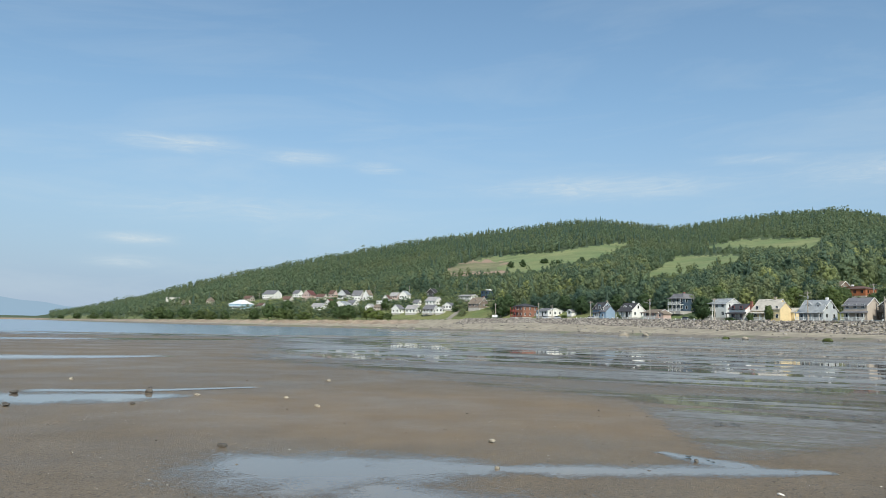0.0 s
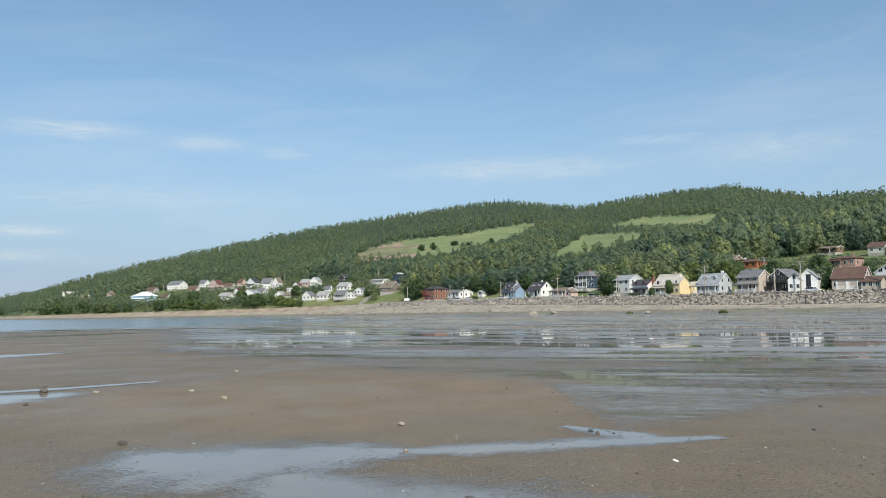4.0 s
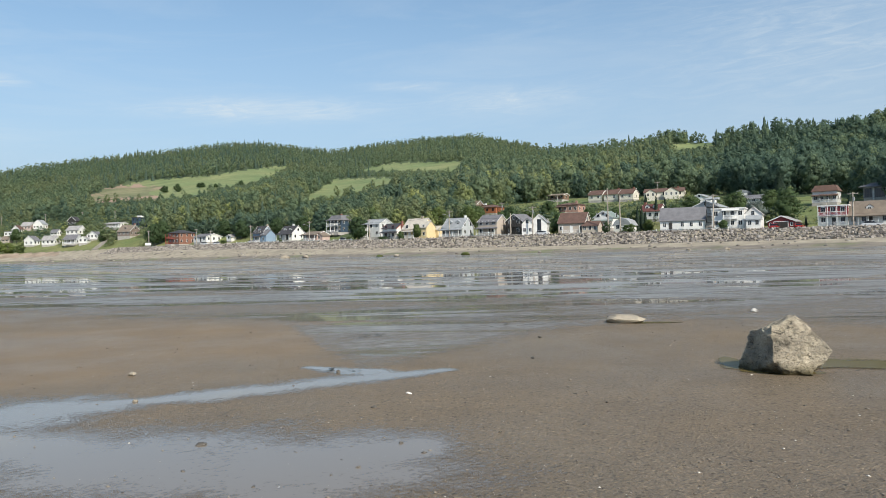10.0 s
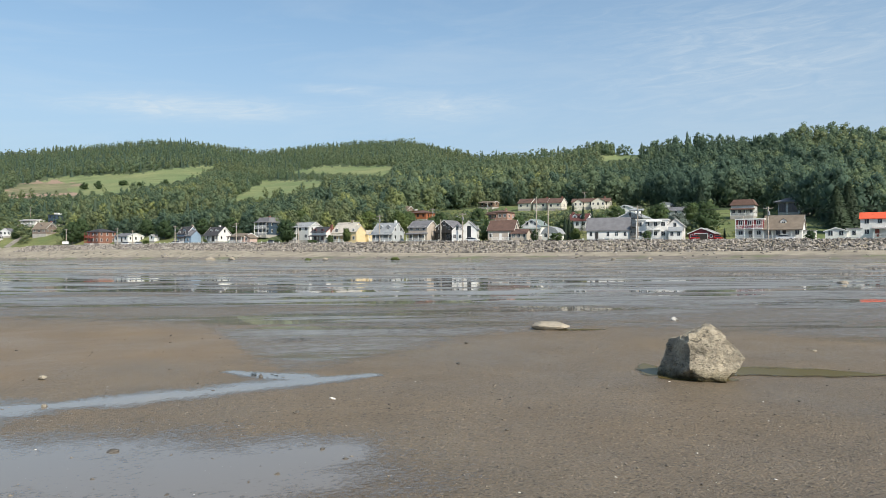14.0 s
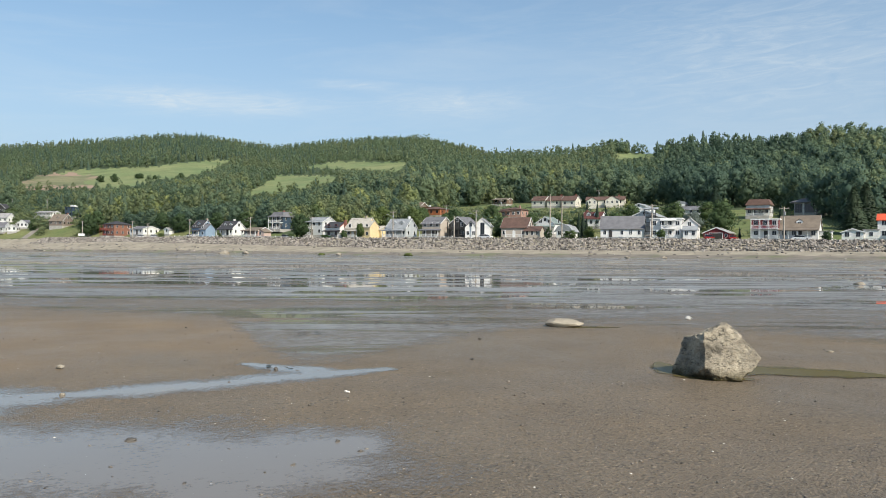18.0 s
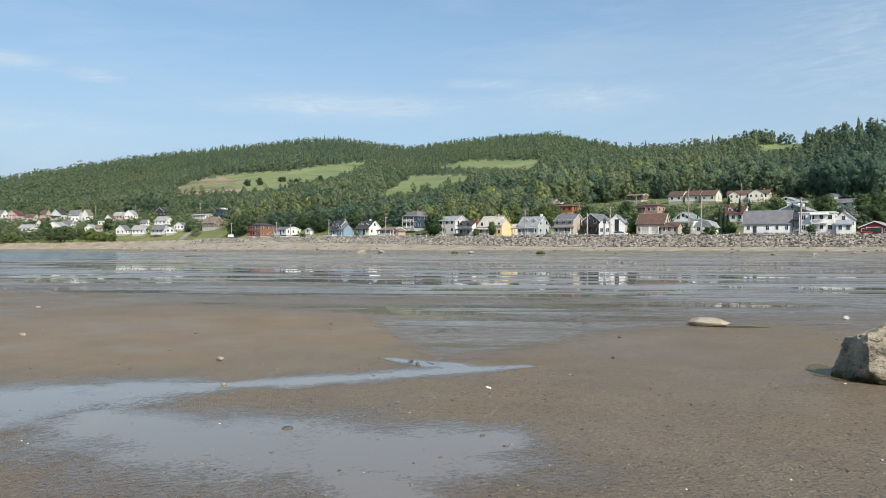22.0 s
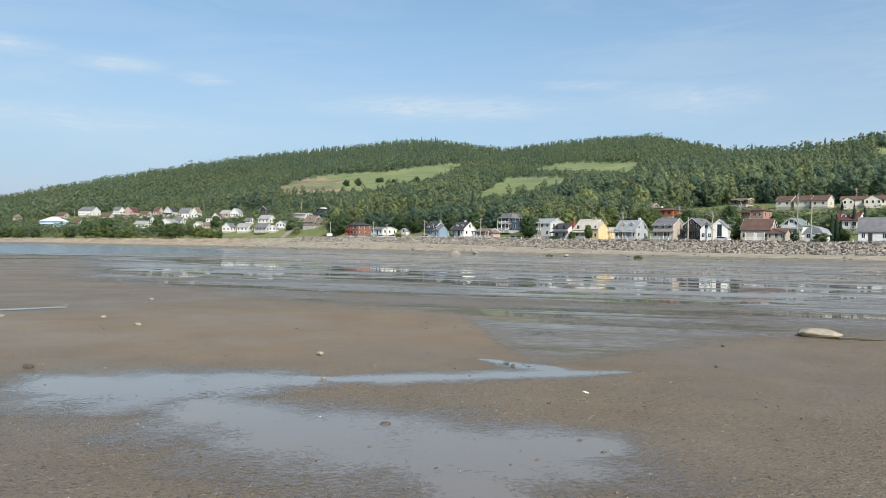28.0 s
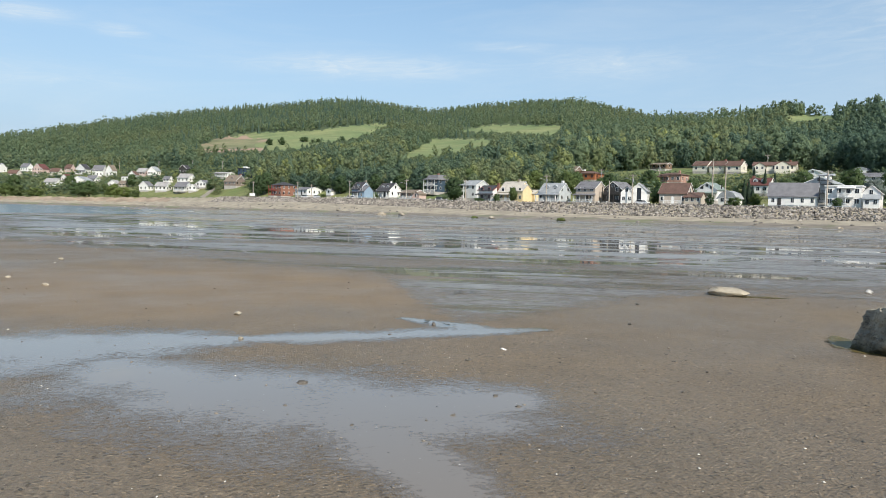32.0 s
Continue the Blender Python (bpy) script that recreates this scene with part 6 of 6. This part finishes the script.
def utility_pole(az, back, tall, arm=True, lamp=False, label="weathered wooden utility pole with a crossarm"):
    x, y, z = spot(az, row(az, back))
    p = tagged(new("utility_pole"), label, "utility pole")
    p.matrix_basis = pose(x, y, z, 0, 0, SHORE_TURN)
    part("pole", Build().rod((0, 0, -0.5), (0, 0, tall), 0.22, 0.15, 10), "pole_wood", p)
    if arm:
        a = part("crossarm", Build().box(-1.2, -0.07, tall - 0.55, 1.2, 0.07, tall - 0.38), "pole_wood", p)
        for k in (-1.05, -0.4, 0.4, 1.05):
            part("insulator", Build().rod((k, 0, tall - 0.38), (k, 0, tall - 0.18), 0.05, 0.04, 6), "concrete", a)
        part("transformer", Build().rod((0.28, -0.2, tall - 2.2), (0.28, -0.2, tall - 1.3), 0.22, None, 10), "pole_metal", p)
    if lamp:
        part("lamp_arm", Build().rod((0, 0, tall - 1.8), (-1.0, -1.6, tall - 1.2), 0.05, 0.04, 6), "pole_metal", p)
        part("lamp_head", Build().box(-1.3, -2.1, tall - 1.28, -0.85, -1.5, tall - 1.12), "pole_metal", p)
    return Vector((x, y, z + tall - 0.25))


LINE = [(4.1, 6, 8.0, True, False), (7.2, 8, 7.6, True, False), (8.17, 7, 6.4, True, False), (10.9, 5, 7.6, True, False), (15.0, 5, 8.0, True, True), (19.3, 6, 8.0, True, False), (25.14, 8, 9.4, True, True),
        (29.6, 5, 7.2, False, False), (31.2, 6, 9.2, True, True), (36.56, 8, 13.6, False, False), (37.4, 5, 11.0, False, False), (43.7, 5, 9.8, True, False), (52.28, 6, 8.8, True, False), (60.5, 6, 9, True, False)]
tops = [utility_pole(*p) for p in LINE]
for az, el, tall in ((27.3, 2.4, 5.5), (29.0, 2.4, 5.5), (33.0, 2.6, 7), (51.8, 3.2, 8), (40.0, 3.4, 7), (2.0, 2.2, 9), (-4.7, 2.0, 9), (-2.2, 2.1, 9), (-12.9, 1.5, 8), (0.0, 2.3, 8)):
    d = up(az, el)
    utility_pole(az, (d - float(coast_range(az))) * max(math.cos(radians(60.3 - az)), 0.5), tall, True, False)


def build_wires():
    w = tagged(new("power_line"), "thin black overhead wires sagging between poles", "power line")
    for p, q in zip(tops, tops[1:]):
        for off in (0.0, -1.1):
            b = Build()
            pts = [p.lerp(q, k / 8) - Vector((0, 0, 4 * 0.7 * (k / 8) * (1 - k / 8) - off)) for k in range(9)]
            for s, t in zip(pts, pts[1:]):
                b.rod(s, t, 0.022, None, 4)
            part("wire", b, "wire_black", w)


build_wires()


# ---------------------------------------------------------------- parked cars
def car(az, back, turn, paint, label):
    x, y, z = spot(az, row(az, back), 0.02)
    c = tagged(new("car"), label, "car", "parked cars")
    c.matrix_basis = pose(x, y, z, 0, 0, SHORE_TURN + turn)
    b = Build().prism([(-2.15, 0.35), (2.15, 0.35), (2.2, 0.62), (2.1, 0.85), (1.1, 0.95), (-1.95, 0.98), (-2.2, 0.7)], -0.85, 0.85)
    part("body", b, paint, c)
    part("cabin", Build().prism([(-1.9, 0.97), (1.05, 0.94), (0.35, 1.42), (-1.35, 1.46)], -0.74, 0.74), "pane_glass", c)
    part("roof", Build().prism([(-1.38, 1.44), (0.38, 1.40), (0.25, 1.49), (-1.2, 1.53)], -0.7, 0.7), paint, c)
    for sx in (-1.35, 1.35):
        for sy in (-0.8, 0.8):
            wheel = part("wheel", Build().rod((sx, sy - 0.1, 0.33), (sx, sy + 0.1, 0.33), 0.33, None, 14), "tyre", c)
            part("rim", Build().rod((sx, sy - 0.115, 0.33), (sx, sy + 0.115, 0.33), 0.19, None, 10), "pole_metal", wheel)
    for sy in (-0.6, 0.6):
        part("headlight", Build().box(2.13, sy - 0.16, 0.62, 2.2, sy + 0.16, 0.76), "white_trim", c)
        part("tail_light", Build().box(-2.22, sy - 0.14, 0.68, -2.16, sy + 0.14, 0.86), "red_trim", c)
    return c


for spec in ((7.75, 7, 0, "car_white", "white car parked before a bungalow"), (8.6, 8, 0, "car_white", "white car parked before a bungalow"), (17.5, 8, 0, "car_grey", "grey car parked on the verge"),
             (47.6, 8.5, 90, "car_red", "red car parked beside the garage"), (49.15, 10, 90, "car_red", "dark red car parked by the garage"), (53.35, 6, 0, "car_white", "white car parked on the shore road"),
             (31.9, 6, 0, "car_white", "white car parked before a house"), (11.0, 6, 0, "car_white", "white car parked by the road"), (-22.0, 20, 0, "car_white", "white car parked out on the point")):
    car(*spec)


def build_sign():
    x, y, z = spot(4.05, row(4.05, 5))
    s = tagged(new("sign_board"), "blank white roadside board on two posts", "sign")
    s.matrix_basis = pose(x, y, z, 0, 0, SHORE_TURN + 40)
    part("panel", Build().box(-1.4, -0.05, 0.9, 1.4, 0.05, 2.1), "white_trim", s)
    for q in (-1.1, 1.1):
        part("leg", Build().box(q - 0.06, 0.05, -0.4, q + 0.06, 0.15, 2.0), "pole_wood", s)


build_sign()

# ---------------------------------------------------------------- stones, shells and weed on the flats
def beach_stone(x, y, size, seed, material="pale_stone", label="small stone lying on wet sand", flat=0.6):
    rng = np.random.default_rng(seed)
    bm = bmesh.new()
    bmesh.ops.create_icosphere(bm, subdivisions=2, radius=1.0)
    for v in bm.verts:
        v.co *= 1 + 0.55 * noise.noise(v.co * 1.2 + Vector((seed, 0, 0)))
        v.co = Vector((v.co.x * size, v.co.y * size * rng.uniform(0.58, 0.62), v.co.z * size * min(flat, 0.5)))
    me = bpy.data.meshes.new("stone")
    bm.to_mesh(me)
    bm.free()
    me.materials.append(MATS[material])
    ob = new("stone", me)
    ob.matrix_basis = pose(x, y, land(np.array([x]), np.array([y]))[0] + size * flat * 0.45, 0, 0, rng.uniform(0, 360))
    return tagged(ob, label, "stone", "stones on the flats")


# x, y, half length, flatness, material
STONES = [(0.88, 10.49, 0.07, 0.5, "pale_stone"), (3.51, 7.30, 0.035, 0.45, "shell"), (2.93, 6.79, 0.035, 0.5, "dark_stone"), (1.18, 6.08, 0.045, 0.35, "dark_stone"), (0.81, 8.45, 0.045, 0.45, "pale_stone"), (-9.49, 20.33, 0.10, 0.5, "pale_stone"),
          (-2.60, 9.59, 0.06, 0.8, "dark_stone"), (-2.20, 14.79, 0.065, 0.5, "pale_stone"), (-2.92, 21.6, 0.085, 0.5, "pale_stone"), (13.91, 12.42, 0.10, 0.5, "shell")]
STONES_FAR = [(-8.77, 16.17, 0.09, 0.7, "dark_stone"), (-7.59, 13.7, 0.09, 0.8, "dark_stone"), (-6.51, 17.8, 0.08, 0.7, "dark_stone"), (-5.64, 14.5, 0.06, 0.6, "dark_stone"), (-6.2, 16.9, 0.10, 0.9, "dark_stone"), (-5.05, 16.6, 0.09, 0.35, "pale_stone"),
              (7.45, 11.0, 0.04, 0.7, "dark_stone"), (6.03, 8.89, 0.035, 0.6, "dark_stone"), (2.1, 4.8, 0.022, 0.6, "dark_stone"), (2.63, 5.3, 0.025, 0.6, "dark_stone"), (36.3, 23.0, 0.35, 0.3, "pale_stone"), (11.5, 7.2, 0.06, 0.3, "pale_stone"),
              (3.3, 9.2, 0.04, 0.9, "dark_stone"), (-3.1, 16.4, 0.06, 0.4, "pale_stone")]
for n, (x, y, s, flat, mat) in enumerate(STONES + STONES_FAR):
    beach_stone(x, y, s, 20 + n, mat, "pale shell lying on the sand" if mat == "shell" else "small tan stone lying on wet sand" if mat == "pale_stone" else "small dark stone lying on wet sand", flat)


def build_pebbles():
    rng = np.random.default_rng(5)
    for name, count, mat, lo, hi, label in (("pebbles", 15000, "pebble", 0.0025, 0.008, "scattered pebbles and grit on the wet sand"), ("shell_bits", 1700, "shell", 0.0022, 0.0065, "scattered broken white shells")):
        r = 3.0 + 27 * rng.uniform(0, 1, count) ** 1.6
        az = np.radians(rng.uniform(-34, 66, count))
        xy = np.stack([EYE[0] + r * np.sin(az), EYE[1] + r * np.cos(az)], 1)
        size = rng.uniform(lo, hi, count) * (1 + rng.uniform(0, 1, count) ** 10 * 2.0) * (0.8 + r / 50)
        t = rng.uniform(0, math.tau, count)
        v = OCT_V[None] * rng.uniform(0.75, 1.3, (count, 6, 1)) * (size[:, None] * np.array([[1.2, 0.8, 0.55]]))[:, None, :]
        x = v[..., 0] * np.cos(t)[:, None] - v[..., 1] * np.sin(t)[:, None] + xy[:, 0][:, None]
        y = v[..., 0] * np.sin(t)[:, None] + v[..., 1] * np.cos(t)[:, None] + xy[:, 1][:, None]
        V = np.stack([x, y, v[..., 2] + size[:, None] * 0.25], -1).reshape(-1, 3)
        F = (OCT_F[None] + (np.arange(count) * 6)[:, None, None]).reshape(-1, 3)
        me = numpy_mesh(name, V, F)
        me.materials.append(MATS[mat])
        tagged(new(name, me), label, name.replace("_", " "), kind="stuff")


build_pebbles()


def build_shore_litter():
    """Loose rocks strewn between the sea wall and the flats."""
    rng = np.random.default_rng(31)
    vs, fs, k = [], [], 0
    for x, y, turn in along_coast(1.1, -18, 2, 9):
        a = float(bearing(x, y))
        for j in range(2):
            if rng.uniform() > (0.8 if a < 16 else 0.28):
                continue
            px, py = x + rng.normal(0, 4.0), y + rng.normal(0, 4.0)
            size = rng.uniform(0.15, 0.5) * (1.6 if rng.uniform() < 0.08 else 1)
            v = lump(rng, 0.55) * size
            vs.append(v + (px, py, height(px, py) + size * 0.15))
            fs.append(ICO_F + k)
            k += 12
    me = numpy_mesh("shore_rocks", np.concatenate(vs), np.concatenate(fs))
    me.materials.append(MATS["riprap"])
    tagged(new("shore_rocks", me), "loose rocks strewn on the upper beach", "rocks", kind="stuff")


build_shore_litter()
for n, (az, d, s, mat) in enumerate(((13.2, 262, 1.5, "pale_stone"), (14.7, 250, 1.7, "pale_stone"), (21.2, 216, 1.2, "pale_stone"), (26.3, 205, 1.3, "weed"), (44.6, 185, 0.8, "pale_stone"), (42.0, 190, 0.7, "pale_stone"), (20.0, 218, 1.0, "weed"))):
    x, y, z = spot(az, d)
    st = beach_stone(x, y, s, 60 + n, mat, "large pale rock at the edge of the flats" if mat == "pale_stone" else "rock covered with bright green weed", 0.45)


def build_shrubs():
    """Undergrowth between the houses of the upper rows."""
    rng = np.random.default_rng(17)
    kinds = [broadleaf_crown(rng, 5, 20, 0.15, 0.08, 0.44, False) for _ in range(4)]
    taken = [o.matrix_basis.translation for o in scene.objects if o.parent is None and o.get("category") in ("house", "garage", "shed")]
    tx = np.array([(t.x, t.y) for t in taken])
    n = 7000
    az = rng.uniform(-24, 62, n)
    n += 2600
    az = np.concatenate([az, rng.uniform(-20, 4.2, 2600)])
    r = coast_range(az) + np.concatenate([rng.uniform(26, 150, n - 2600), rng.uniform(12, 170, 2600)])
    xy = np.stack([EYE[0] + r * np.sin(np.radians(az)), EYE[1] + r * np.cos(np.radians(az))], 1)
    el = rise(az, r)
    gap = np.sqrt(((xy[:, None] - tx[None]) ** 2).sum(-1)).min(1)
    ok = (inland(xy[:, 0], xy[:, 1]) > np.where(az < 4, 8, 24)) & (el < wood_from(az) + 0.1) & (gap > 7.5) & (patchy(xy, 0.05, 2) + rng.uniform(-0.25, 0.25, n) > np.interp(az, [-20, 3.6, 4.4, 26, 30], [0.33, 0.33, 0.5, 0.5, 0.40]))
    xy, az, r = xy[ok], az[ok], r[ok]
    m = len(xy)
    tall = rng.uniform(1.2, 5.6, m)
    # gardens kept low before the upper houses
    ha, hr = bearing(tx[:, 0], tx[:, 1]), np.hypot(tx[:, 0] - EYE[0], tx[:, 1] - EYE[1])
    before = ((np.abs(az[:, None] - ha[None]) < np.degrees(6.0 / hr)[None]) & (r[:, None] < hr[None]) & (r[:, None] > hr[None] - np.where(az > 26, 42, 40)[:, None]) & ((az > 26) | (az < 4.2))[:, None]).any(1)
    tall = np.where(before, np.minimum(tall, np.where(az > 26, 1.3, 1.5)), tall * np.where(az < 4.2, 1.45, 1.0)) * np.where(inland(xy[:, 0], xy[:, 1]) < 24, 0.5, 1.0) * np.where(az > 48.5, 0.5, 1.0)
    v, f, nr, t = plant(kinds, xy, rng.integers(0, 4, m), tall, tall * rng.uniform(0.9, 1.5, m), np.clip(rng.normal(0.5, 0.28, m), 0, 1), rng)
    me = numpy_mesh("shrubs", v, f, [("tint", t)], nr)
    me.materials.append(MATS["broadleaf"])
    tagged(new("shrubs", me), "shrubs and small trees between the upper houses", "shrubs", kind="stuff")


build_shrubs()
for n, (az, el, tall, wide) in enumerate(((7.6, 4.75, 5, 10), (8.6, 4.75, 4, 5), (6.0, 4.45, 8, 8), (5.2, 4.4, 7, 8), (10.3, 4.9, 5, 6))):
    r = np.linspace(380, 1200, 2000)
    d = float(np.interp(el, rise(np.full(r.shape, az), r), r))
    tree("bush", az, d, tall, wide, 0.2, 700 + n, "dark round bush standing in the hay field", name="bush")


def build_weed():
    """Dark strands of weed left in drifts on the wet middle of the flats."""
    rng = np.random.default_rng(41)
    pieces = []
    # x, y, half length across, half length along, strands
    for x, y, a, b, n in ((8.2, 14.1, 2.2, 1.3, 200), (8.1, 18.4, 1.3, 0.9, 170), (5.1, 13.1, 0.5, 0.4, 30), (5.0, 25.4, 2.2, 1.6, 140), (22.5, 14.4, 2.6, 1.8, 380), (3.3, 9.3, 0.3, 0.2, 8)):
        t = rng.normal(0, 0.5, (n, 2)) * (a, b)
        c, s = math.cos(radians(-28)), math.sin(radians(-28))
        pos = np.stack([x + t[:, 0] * c - t[:, 1] * s, y + t[:, 0] * s + t[:, 1] * c, np.full(n, 0.022)], 1)
        pieces.append(leaf_tris(rng, pos, np.tile((0, 0, 2.2), (n, 1)), 0.04))
    V, F, _n = join(pieces)
    V[:, 2] = np.clip(V[:, 2], 0.010, 0.022)
    me = numpy_mesh("seaweed", V, F)
    me.materials.append(MATS["dark_weed"])
    tagged(new("seaweed", me), "dark strands of seaweed drifted on wet sand", "seaweed", kind="stuff")


build_weed()
